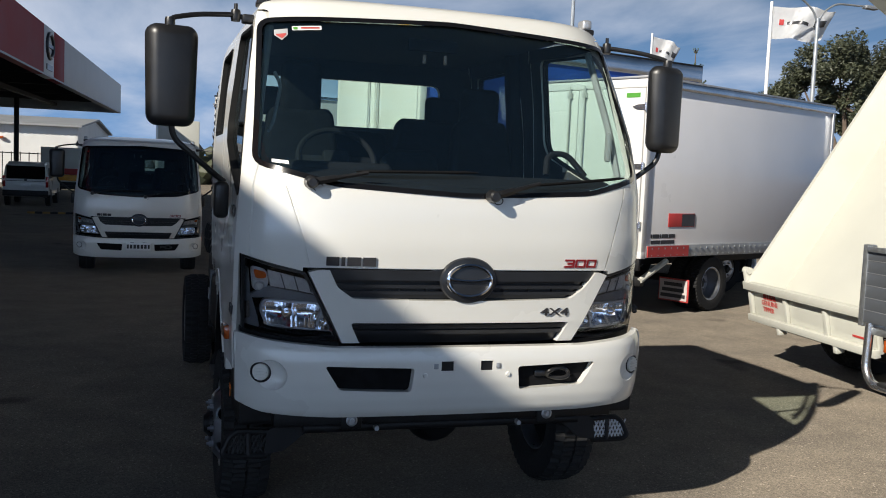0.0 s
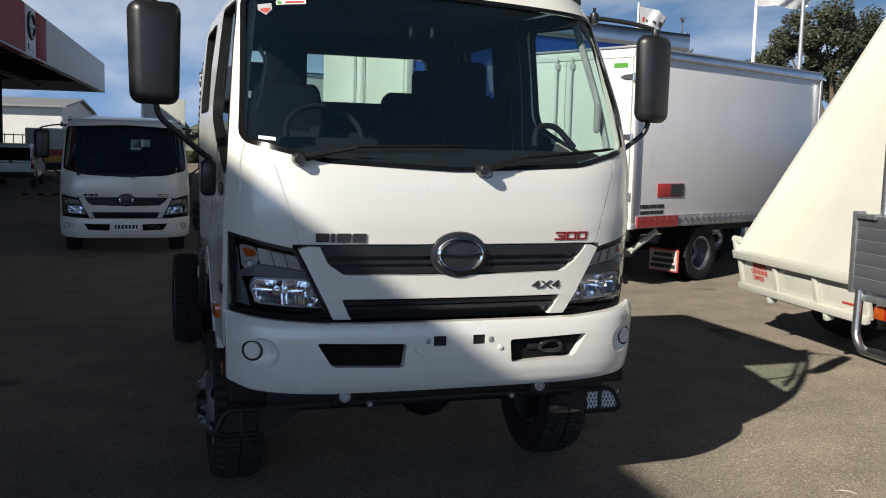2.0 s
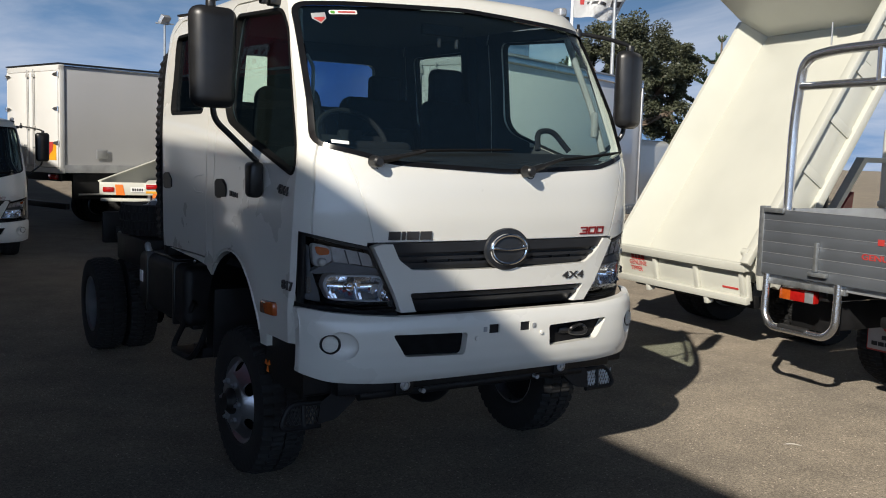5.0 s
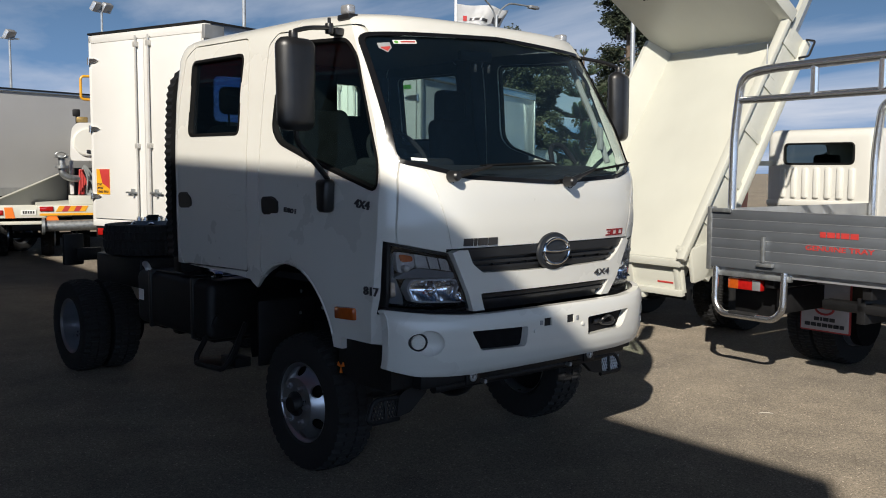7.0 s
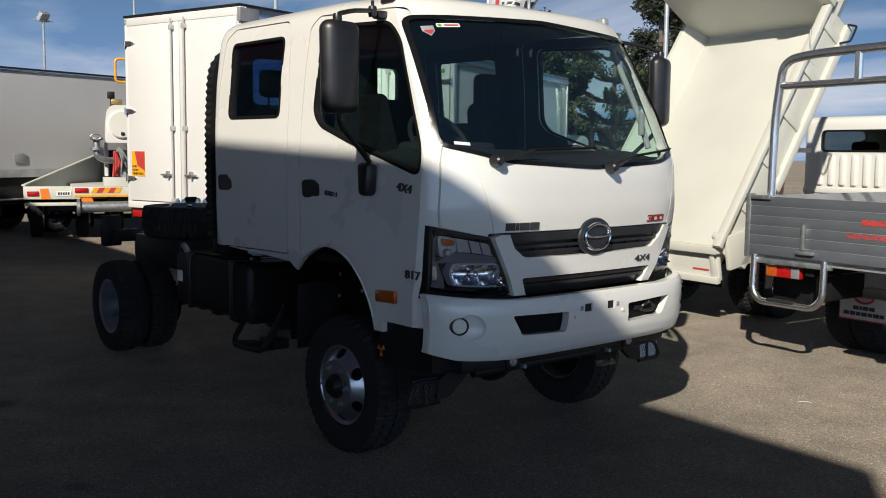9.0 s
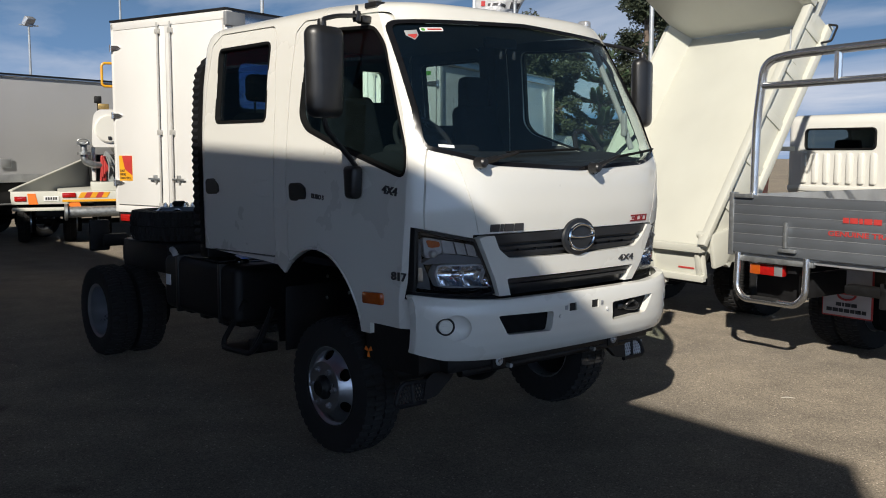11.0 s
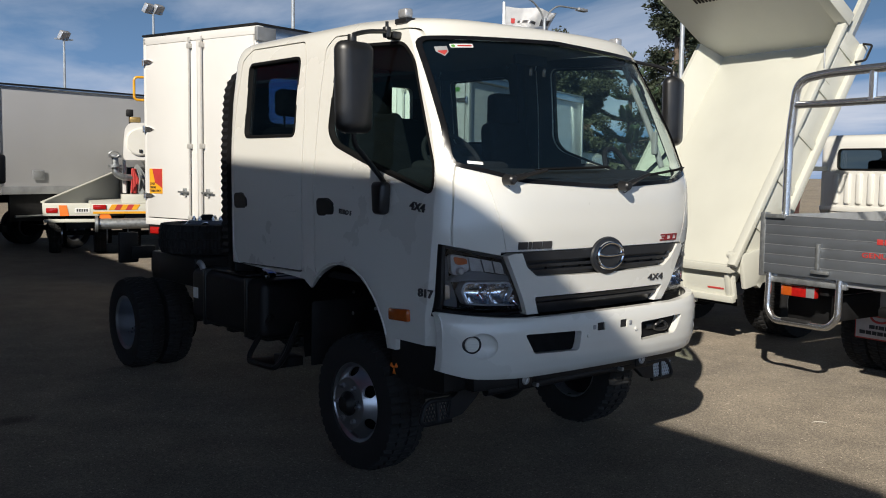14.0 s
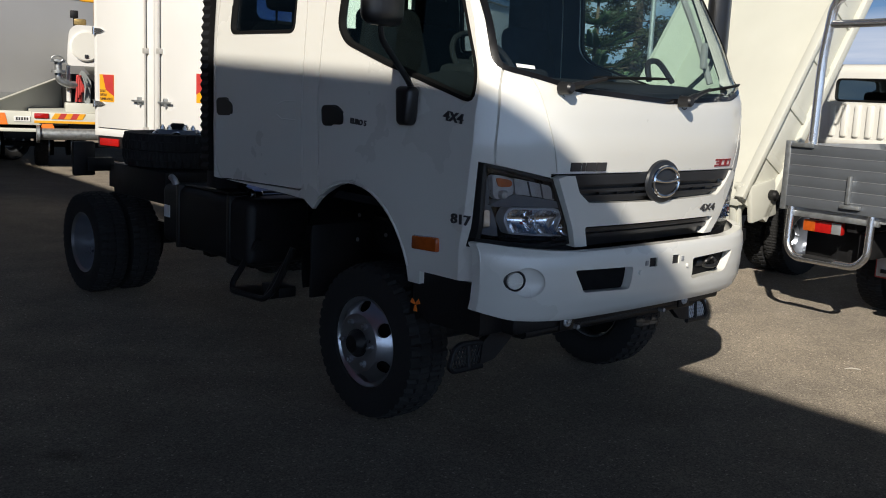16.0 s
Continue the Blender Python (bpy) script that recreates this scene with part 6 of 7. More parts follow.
        for x in (-w + 0.18, -0.18):
            wheel("front_wheel", t, pose(x, length + 0.9, 0.40, 0, 0, 0 if x < -w / 2 else 180), "front")
        for x in (-w / 2,):
            part("axle", tube(bmesh.new(), [(-w + 0.2, 1.75, 0.40), (-0.2, 1.75, 0.40)], 0.06, 10), CHASSIS, t)
        bm = bmesh.new()
        box(bm, (-w + 0.16, length + 0.25, 0.75), (-0.16, length + 1.95, 2.12), 0.14, 4)
        part("truck_cab", bm, WHITE, t, "white cab ahead of the body")
    return t


boxA = box_truck("box_truck", placed(4.69, 6.78, 23.9), 2.34, 4.90, 0.895, 3.09, WHITE_PANEL, "white panelled box truck with grey-white side", roof_dark=False, sticker=False, rail=0.09)
# marks on the side that faces the yard
part("side_marker_plate", boxes(((-0.021, 0.58, 1.205), (-0.013, 1.18, 1.385)), bevel=0.002), RED_PRINT, boxA, "red and dark side plate")
part("side_marker_grey", boxes(((-0.0128, 0.88, 1.215), (-0.010, 1.17, 1.375))), GREY_BADGE, boxA)
part("side_bars", bars(1, [[0.03, 0.14, 0.03, 0.14, 0.14], [0.2, 0.3]], 0.05, 0.003, Matrix.Translation((-0.0195, 0.48, 1.045)) @ pose(0, 0, 0, 90, 0, 90)), DARK_PRINT, boxA, "dark lettering bars")
part("rail_stripe", boxes(((0.0065, 0.12, 0.815), (0.0195, 1.03, 0.957))), RED_PRINT, boxA, "red reflective stripe")
part("green_label", boxes(((-0.36, -0.016, 2.86), (-0.14, -0.0125, 2.92))), GREEN_STICKER, boxA, "green label")
flap = part("mudflap", boxes(((-0.52, 1.16, 0.15), (-0.03, 1.18, 0.47)), bevel=0.006), RED_PRINT, boxA, "pale mudflap with red border")
part("flap_panel", boxes(((-0.50, 1.152, 0.17), (-0.05, 1.159, 0.45))), PINK_FLAP, flap)
part("flap_writing", bars(1, [[0.3], [0.36], [0.4]], 0.05, 0.003, Matrix.Translation((-0.275, 1.150, 0.31)) @ FACE_FRONT), GREY_BADGE, flap, "dark writing bars")
part("side_brace", tube(bmesh.new(), [(-0.1, 0.15, 0.50), (-0.06, 0.65, 0.75)], 0.04, 8), WHITE_BODY, boxA)
bm = bmesh.new()
for k in range(34):
    box(bm, (0.010, 0.2 + 0.14 * k, 0.915), (0.022, 0.222 + 0.14 * k, 0.937))
    box(bm, (0.010, 0.2 + 0.14 * k, 0.828), (0.022, 0.214 + 0.14 * k, 0.842))
part("rail_rivets", bm, GALV, boxA)

boxB = box_truck("box_truck", placed(1.985, 7.909, 15.2), 2.40, 5.2, 1.0, 3.61, BLUE_PANEL, "box truck with white rear doors, blue sides and warning sticker", roof_dark=True, rail=0.22)
st = part("warning_sticker", boxes(((-0.42, -0.018, 1.42), (-0.13, -0.0125, 1.78))), YELLOW, boxB, "yellow and red do-not-overtake sticker")
part("sticker_red", prism(bmesh.new(), [(-0.419, 1.779), (-0.22, 1.779), (-0.28, 1.60), (-0.419, 1.52)], -0.021, -0.0185, "y"), RED_PRINT, boxB)
part("roof_vent", boxes(((-0.02, -0.04, 3.42), (0.04, 0.30, 3.60)), bevel=0.01), ALU_DULL, boxB)
# the body's grey carries the shade of its side
boxC = box_truck("box_truck", placed(0.80, 16.28, 16.9), 2.28, 8.5, 1.25, 3.28, SHADED_PANEL, "long refrigerated box truck with white doors, its side shade put into grey paint", roof_dark=True, sticker_left=False, rail=0.03, hinge_up=0.17, mark_up=-0.20)
hatch = part("side_hatch", boxes(((0.0, 0.76, 1.45), (0.014, 1.02, 1.64)), bevel=0.004), ALUMINIUM, boxC, "small aluminium hatch")
part("hatch_panel", boxes(((0.0145, 0.785, 1.47), (0.019, 0.995, 1.62)), bevel=0.002), ALU_DULL, hatch)
part("side_skirt", boxes(((-0.14, 0.3, 0.62), (-0.08, 7.6, 1.155)), bevel=0.01), CHASSIS, boxC, "dark side skirt")
part("side_guard", tube(bmesh.new(), [(-0.05, 0.4, 0.72), (-0.05, 4.2, 0.72)], 0.025, 8), GALV, boxC)

# ---- vacuum truck, and a low wedge-sided trailer behind it ----
wedge = thing("wedge_trailer", pose(1.26, 14.96, 0, 0, 0, -17), "low white trailer with a grey wedge-shaped side", "trailer", "row of parked trucks")
part("tail_beam", boxes(((0.0, -0.05, 0.80), (1.9, 0.05, 1.04)), bevel=0.01), WHITE_BODY, wedge, "white tail beam")
part("tail_step", boxes(((0.02, -0.10, 0.68), (1.9, 0.02, 0.74)), bevel=0.01), WHITE_BODY, wedge)
# the side panel slants back from the tail, turned away from the sun
SLANT = pose(0.03, 0.0, 0.0, 0, 0, 57)
bm = prism(bmesh.new(), [(0.0, 0.90), (0.0, 1.045), (2.55, 1.60), (2.95, 1.60), (2.95, 0.90)], 0.0, 0.04, "y")
bmesh.ops.transform(bm, matrix=SLANT, verts=bm.verts)
part("wedge_side", bm, WEDGE_GREY, wedge, "grey wedge panel")
bm = prism(bmesh.new(), [(-0.02, 1.046), (2.55, 1.605), (2.95, 1.605), (2.95, 1.63), (2.54, 1.63), (-0.02, 1.070)], -0.02, 0.06, "y")
bmesh.ops.transform(bm, matrix=SLANT, verts=bm.verts)
part("wedge_edge", bm, WHITE_BODY, wedge)
part("deck", boxes(((0.0, 0.051, 0.80), (1.9, 4.0, 0.895)), bevel=0.01), WHITE_BODY, wedge)
part("tail_lamp", boxes(((0.06, -0.07, 0.86), (0.26, -0.051, 0.95)), bevel=0.008), RED_LENS, wedge, "red tail lamp")
part("chevron", prism(bmesh.new(), [(0.30, 0.80), (0.46, 0.80), (0.42, 1.0), (0.28, 1.0)], -0.058, -0.051, "y"), ORANGE_REFLECT, wedge)
part("number_plate", boxes(((0.56, -0.062, 0.86), (0.82, -0.051, 0.95))), WHITE_STICKER, wedge)
part("plate_bars", bars(1, [[0.03, 0.03, 0.03, 0.03, 0.03]], 0.05, 0.002, Matrix.Translation((0.69, -0.0625, 0.905)) @ FACE_FRONT), DARK_PRINT, wedge)
for x in (0.2, 1.7):
    wheel("rear_wheel", wedge, pose(x, 1.2, 0.395, 0, 0, 0 if x < 1 else 180), "rear")
part("axle", tube(bmesh.new(), [(0.2, 1.2, 0.395), (1.7, 1.2, 0.395)], 0.05, 10), CHASSIS, wedge)
part("frame", boxes(((0.4, 0.1, 0.55), (1.5, 3.9, 0.67)), bevel=0.01), CHASSIS, wedge)

vac = thing("vacuum_truck", pose(1.90, 14.20, 0, 0, 0, -17), "white vacuum truck with tank, pipework and hazard chevrons", "truck", "row of parked trucks")
part("tail_beam", boxes(((0.0, -0.06, 0.86), (2.2, 0.05, 1.05)), bevel=0.01), WHITE_BODY, vac, "white tail beam")
part("tail_stripe", boxes(((0.03, -0.068, 0.865), (2.2, -0.061, 0.905))), YELLOW, vac)
for k in range(5):
    bm = prism(bmesh.new(), [(0.30 + 0.10 * k, 0.935), (0.40 + 0.10 * k, 0.935), (0.46 + 0.10 * k, 1.035), (0.36 + 0.10 * k, 1.035)], -0.068, -0.061, "y")
    part("chevron", bm, RED_PRINT if k % 2 else YELLOW, vac)
part("tail_lamp", boxes(((0.03, -0.085, 0.945), (0.26, -0.061, 1.03)), bevel=0.01), RED_LENS, vac, "red tail lamp")
part("lower_chevron", prism(bmesh.new(), [(0.12, 0.76), (0.36, 0.76), (0.32, 0.855), (0.16, 0.855)], -0.05, -0.02, "y"), ORANGE_REFLECT, vac)
part("deck", boxes(((0.0, 0.06, 0.95), (2.2, 5.5, 1.05)), bevel=0.01), WHITE_BODY, vac)
bm = lathe(bmesh.new(), [(0.30, 0.0), (0.30, 0.34), (0.34, 0.46), (0.42, 0.52), (3.6, 0.52), (3.7, 0.46), (3.75, 0.0)], 32, "y")
bmesh.ops.transform(bm, matrix=Matrix.Translation((1.62, 0.0, 2.10)), verts=bm.verts)
tank = part("tank", bm, WHITE_BODY, vac, "white cylindrical tank with flat end")
hatch = part("tank_hatch", lathe(bmesh.new(), [(0.02, 0.26), (-0.03, 0.26), (-0.05, 0.235), (-0.055, 0.0)], 28, "y"), WHITE, tank, "round white hatch")
hatch.location = (0.90, 0.20, 2.20)
part("hatch_catch", boxes(((-0.03, -0.075, -0.20), (0.03, -0.05, -0.14)), bevel=0.006), GREY_BADGE, hatch)
part("tank_end_plate", prism(bmesh.new(), rounded([(0.59, 1.86), (1.52, 1.86), (1.52, 2.56), (0.72, 2.56), (0.63, 2.46), (0.60, 2.2)], 0.07), 0.205, 0.285, "y"), BOX_WHITE, vac, "white tank end plate")
part("tank_side_plate", boxes(((0.57, 0.12, 1.24), (0.63, 0.30, 1.86)), bevel=0.008), BOX_WHITE, vac)
part("tank_saddle", boxes(((0.66, 0.35, 1.05), (1.6, 3.4, 1.72)), bevel=0.02), CHASSIS, vac)
pipe = bend([(0.43, -0.02, 1.90), (0.43, -0.02, 1.60), (0.60, 0.0, 1.53), (0.95, 0.2, 1.53)], 0.12)
part("suction_pipe", tube(bmesh.new(), pipe, 0.062, 12), GALV, vac, "galvanised elbow pipe")
for z in (1.72, 1.90):
    part("pipe_flange", lathe(bmesh.new(), [(0.0, 0.12), (0.05, 0.12)], 20, "z"), GALV, vac).location = (0.43, -0.02, z)
part("valve_wheel", tube(bmesh.new(), [(0.41 + 0.09 * math.cos(a), -0.13, 1.96 + 0.05 * math.sin(a)) for a in np.linspace(0, 6.283, 16, endpoint=False)], 0.012, 6, closed=True), GALV, vac)
part("drain_pipe", tube(bmesh.new(), [(0.1, -0.12, 0.68), (2.0, -0.12, 0.70)], 0.10, 14), GALV, vac)
part("drain_flange", lathe(bmesh.new(), [(0.0, 0.15), (0.05, 0.15)], 20), GALV, vac).location = (0.06, -0.12, 0.68)
bm = tube(bmesh.new(), [(0.76, 0.10, 1.24), (0.77, 0.10, 1.70)], [0.060, 0.048], 12)
for j in range(4):
    tube(bm, bend([(0.72 + 0.03 * j, 0.03, 1.26 + 0.05 * j), (0.74 + 0.025 * j, 0.02, 1.72 - 0.05 * j), (0.80 + 0.02 * j, 0.02, 1.58 - 0.06 * j)], 0.05), 0.017, 6)
part("hose_coil", bm, RED_PRINT, vac, "folded red hose")
part("wrap_fold", tube(bmesh.new(), bend([(0.84, 0.0, 1.24), (0.87, 0.0, 1.55), (0.79, 0.0, 1.76)], 0.08), [0.006] + [0.016] * 6 + [0.004], 6), PALE_TRIM, vac)
part("hose_bag", prism(bmesh.new(), rounded([(0.70, 1.20), (0.96, 1.20), (0.97, 1.60), (0.88, 1.74), (0.82, 1.80), (0.73, 1.62)], 0.04), 0.13, 0.20, "y"), PALE_TRIM, vac, "grey plastic wrap behind the hose")
part("pump_box", boxes(((0.54, 0.02, 1.05), (1.10, 0.34, 1.22)), bevel=0.012), WHITE_BODY, vac)
part("work_lamp", boxes(((0.66, 0.32, 2.68), (0.79, 0.42, 2.81)), bevel=0.015), CHASSIS, vac)
part("lamp_post", tube(bmesh.new(), [(0.73, 0.40, 2.5), (0.73, 0.40, 2.70)], 0.02, 8), CHASSIS, vac)
part("tank_box", boxes(((0.72, 0.30, 2.565), (0.92, 0.6, 2.67)), bevel=0.02), BRASS, vac, "dull brass valve")
part("grab_rail", tube(bmesh.new(), bend([(1.10, 0.9, 3.03), (0.85, 0.9, 3.03), (0.85, 0.9, 3.47), (1.10, 0.9, 3.47)], 0.08), 0.025, 8), YELLOW, vac, "yellow grab rail")
part("rail_post", tube(bmesh.new(), [(1.12, 0.9, 2.4), (1.12, 0.9, 3.54)], 0.022, 8), YELLOW, vac)
for x in (0.2, 2.0):
    wheel("rear_wheel", vac, pose(x, 1.6, 0.395, 0, 0, 0 if x < 1.1 else 180), "rear")
part("axle", tube(bmesh.new(), [(0.2, 1.6, 0.395), (2.0, 1.6, 0.395)], 0.05, 10), CHASSIS, vac)
part("chassis_rail", boxes(((0.6, 0.1, 0.62), (1.6, 5.4, 0.855)), bevel=0.01), CHASSIS, vac)

# cabs seen from behind
def cab_from_behind(parent, m, w=1.79, roof=2.26):
    """A white single cab: shell with rear and side windows, ribs, seats. Its rear face lies at y = 0, x runs from 0 to w."""
    cab_o, cab_i, wins = bmesh.new(), bmesh.new(), bmesh.new()
    box(cab_o, (0, 0, 0.75), (w, 1.78, roof), 0.12, 5)
    box(cab_i, (0.05, 0.05, 0.80), (w - 0.05, 1.73, roof - 0.05), 0.10, 4)
    me = boolean(cab_o, cab_i, "DIFFERENCE")
    c = w / 2
    back = rounded([(c - 0.50, roof - 0.45), (c + 0.50, roof - 0.45), (c + 0.50, roof - 0.19), (c - 0.50, roof - 0.19)], 0.06)
    prism(wins, back, -0.3, 0.2, "y")
    prism(wins, rounded([(0.16, roof - 0.80), (w - 0.16, roof - 0.80), (w - 0.22, roof - 0.16), (0.22, roof - 0.16)], 0.06), 1.5, 2.1, "y")
    me = boolean(me, wins, "DIFFERENCE")
    side = prism(bmesh.new(), rounded([(0.35, roof - 0.76), (1.55, roof - 0.80), (1.40, roof - 0.17), (0.35, roof - 0.17)], 0.06), -0.5, w + 0.5, "x")
    me = boolean(me, side, "DIFFERENCE")
    cab = part("truck_cab", me, WHITE, parent, "white single cab with rear window")
    cab.matrix_basis = m
    part("rear_glass", prism(bmesh.new(), grow(back, 0.01), 0.014, 0.019, "y"), DARK_GLASS, cab)
    part("window_seal", tube(bmesh.new(), [(x, 0.0, z) for x, z in back], 0.014, 6, closed=True), SEAL, cab)
    for k in range(7):
        x = c - 0.55 + 0.165 * k
        bm = bmesh.new()
        box(bm, (x, -0.034, roof - 0.90), (x + 0.085, 0.02, roof - 0.50), 0.026, 3)
        part("panel_rib", bm, WHITE, cab)
    part("waist_rail", boxes(((0.05, -0.02, roof - 1.00), (w - 0.05, 0.03, roof - 0.93)), bevel=0.01), WHITE, cab)
    for x in (c - 0.40, c + 0.40):
        bm = bmesh.new()
        box(bm, (x - 0.19, 0.75, 1.35), (x + 0.19, 0.87, roof - 0.32), 0.05, 3)
        part("seat_back", bm, SEAT_CLOTH, cab)
    for s in (-0.16, w + 0.02):
        bm = bmesh.new()
        box(bm, (s, 1.48, roof - 0.70), (s + 0.14, 1.55, roof - 0.30), 0.03)
        part("door_mirror", bm, BLACK_PLASTIC, cab)
        e = s + 0.07
        part("mirror_arm", tube(bmesh.new(), [(e, 1.5, roof - 0.30), (0.05 if s < 0 else w - 0.05, 1.6, roof - 0.22)], 0.012, 6), BLACK_PLASTIC, cab)
    return cab


# ---- the white tipper with its body raised ----
TIP = placed(4.15, 2.03, -6.3)
tipper = thing("tipper_truck", TIP, "white tipper truck with its body raised", "truck", "row of parked trucks")
# own space: rear at y = 0, right side of the body at x = 0, left at x = -2.1
RAISE = Matrix.Translation((-0.20, 0.322, 0.87)) @ Matrix.Rotation(radians(57.5), 4, "X")
L_TIP, W_FLOOR, W_WALL, H_WALL, H_HEAD = 2.75, 1.60, 0.15, 0.30, 1.14


def tip_part(name, bm, mat, label=""):
    bmesh.ops.transform(bm, matrix=RAISE, verts=bm.verts)
    return part(name, bm, mat, tipper, label)


# x across (right wall at 0), y along the floor, z off the floor
XR, XL, END = 0.05, -W_FLOOR, -0.24
tip_part("tip_floor", boxes(((XL, END, -0.05), (XR, L_TIP, 0.0)), bevel=0.004), WHITE_BODY, "white steel tipper floor")
bm = prism(bmesh.new(), [(XL, -0.05), (XL, 0.0), (XL - W_WALL, H_WALL), (XL - W_WALL - 0.05, H_WALL), (XL - W_WALL - 0.05, H_WALL - 0.08)], END, L_TIP, "y")
tip_part("tip_side", bm, WHITE_BODY, "white tipper side wall")
bm = prism(bmesh.new(), [(XR, -0.05), (XR, 0.0), (XR + W_WALL, H_WALL), (XR + W_WALL + 0.05, H_WALL), (XR + W_WALL + 0.05, H_WALL - 0.08)], END, L_TIP, "y")
tip_part("tip_side", bm, WHITE_BODY, "white tipper side wall")
for k in range(5):
    y = 0.25 + 0.56 * k
    tip_part("side_rib", boxes(((XR + W_WALL + 0.046, y, -0.028), (XR + W_WALL + 0.066, y + 0.09, H_WALL - 0.002)), bevel=0.004), WHITE_BODY)
tip_part("side_skin", boxes(((XR + W_WALL + 0.025, END, -0.029), (XR + W_WALL + 0.045, L_TIP, H_WALL - 0.001)), bevel=0.002), WHITE_BODY, "white outer side skin")
tip_part("side_beam", boxes(((XR + W_WALL + 0.02, END, -0.12), (XR + W_WALL + 0.10, L_TIP, -0.03)), bevel=0.01), WHITE_BODY)
tip_part("side_top_rail", boxes(((XR + W_WALL, END, H_WALL), (XR + W_WALL + 0.10, L_TIP + 0.04, H_WALL + 0.06)), bevel=0.01), WHITE_BODY)
head = [(XL, 0.0), (XR, 0.0), (XR + W_WALL, H_WALL), (XR + W_WALL, H_HEAD), (XL - W_WALL, H_HEAD), (XL - W_WALL, H_WALL)]
tip_part("headboard", prism(bmesh.new(), head, L_TIP, L_TIP + 0.05, "y"), WHITE_BODY, "white headboard")
tip_part("headboard_edge", boxes(((XR + W_WALL - 0.02, L_TIP - 0.03, H_WALL), (XR + W_WALL + 0.12, L_TIP + 0.12, H_HEAD)), bevel=0.012), WHITE_BODY)
tip_part("cab_guard", boxes(((XL - W_WALL, L_TIP + 0.051, H_HEAD - 0.05), (XR + W_WALL, L_TIP + 0.7, H_HEAD)), bevel=0.01), WHITE_BODY)
tip_part("guard_vent", boxes(*[((-1.3 + 0.05 * k, L_TIP - 0.012, H_HEAD - 0.15), (-1.275 + 0.05 * k, L_TIP - 0.001, H_HEAD - 0.02)) for k in range(22)]), CHASSIS, "slotted vent")
for x in (-1.35, -0.45):
    tip_part("tip_beam", boxes(((x - 0.06, 0.1, -0.20), (x + 0.06, L_TIP, -0.051)), bevel=0.01), WHITE_BODY)
XO = XR + W_WALL + 0.10
tip_part("side_hook", tube(bmesh.new(), bend([(XO, L_TIP - 0.02, -0.02), (XO + 0.11, L_TIP - 0.04, -0.03), (XO + 0.11, L_TIP - 0.24, -0.03), (XO, L_TIP - 0.26, -0.02)], 0.03), 0.012, 8), CHASSIS, "black steel loop")
tip_part("side_lamp", lathe(bmesh.new(), [(XO, 0.05), (XO + 0.05, 0.05), (XO + 0.07, 0.03), (XO + 0.07, 0.0)], 16), CHASSIS, "small black round lamp")
tipper.children[-1].matrix_basis = Matrix.Translation(RAISE.to_3x3() @ Vector((0, L_TIP - 0.42, -0.08)))
# tailgate hanging at the rear, ribbed
gate = part("tailgate", boxes(((-1.97, -0.05, 0.49), (0.0, -0.01, 0.83)), bevel=0.006), WHITE_BODY, tipper, "white ribbed tailgate")
gate.matrix_basis = pose(-0.02, 0.035, 0.9, 11, 0, 0) @ pose(0, 0, -0.9)
part("gate_rail", boxes(((-2.0, -0.115, 0.785), (0.03, -0.052, 0.86)), bevel=0.002), WHITE_BODY, gate)
part("gate_rail", boxes(((-1.98, -0.105, 0.47), (0.01, -0.052, 0.535)), bevel=0.002), WHITE_BODY, gate)
for k in range(4):
    x = -1.97 + 0.63 * k
    part("gate_rib", boxes(((x, -0.085, 0.536), (x + 0.055, -0.052, 0.784)), bevel=0.002), WHITE_BODY, gate)
part("maker_bars", bars(1, [[0.05, 0.03, 0.05, 0.05]], 0.05, 0.003, Matrix.Translation((-1.62, -0.055, 0.735)) @ FACE_FRONT), RED_PRINT, gate, "red lettering bars")
lettering("gate_words", "GENUINE", 0.068, RED_PRINT, gate, Matrix.Translation((-1.63, -0.055, 0.67)) @ FACE_FRONT, 0.003)
lettering("gate_words", "TIPPER", 0.068, RED_PRINT, gate, Matrix.Translation((-1.66, -0.055, 0.605)) @ FACE_FRONT, 0.003)
part("gate_label", boxes(((-0.34, -0.056, 0.585), (-0.13, -0.0505, 0.602))), RED_PRINT, gate, "small red label")
for x in (-1.45, -0.55):
    part("gate_hook", boxes(((x - 0.03, -0.10, 0.40), (x + 0.03, -0.02, 0.47)), bevel=0.012), WHITE_BODY, gate)
for x in (-2.0, 0.02):
    pv = boxes(((x - 0.03, -0.09, 0.78), (x + 0.03, 0.0, 0.98)), bevel=0.02)
    tube(pv, [(x - 0.05, -0.045, 0.96), (x + 0.05, -0.045, 0.96)], 0.035, 12)
    part("gate_pivot", pv, WHITE_BODY, gate)
part("gate_arm", boxes(((0.06, -0.02, 0.60), (0.12, 0.36, 0.96)), bevel=0.02), WHITE_BODY, gate)
for s in (0, 1):
    part("chassis_rail", boxes(((-1.38 + 0.72 * s, 0.15, 0.56), (-1.32 + 0.72 * s, 5.2, 0.74)), bevel=0.01), CHASSIS, tipper)
for x in (-1.86, -0.14):
    for dx in (0.0, 0.26 if x < -1 else -0.26):
        wheel("rear_wheel", tipper, pose(x + dx, 1.15, 0.395, 0, 0, 0 if x < -1 else 180), "rear")
    wheel("front_wheel", tipper, pose(x, 4.4, 0.40, 0, 0, 0 if x < -1 else 180), "front")
part("tail_bar", boxes(((-1.9, 0.2, 0.40), (-0.1, 0.28, 0.52)), bevel=0.01), CHASSIS, tipper)
bm = tube(bmesh.new(), [(-1.0, 1.9, 0.7), (-1.0, 1.95, 2.2)], 0.09, 12)
part("tipping_ram", bm, CHASSIS, tipper)
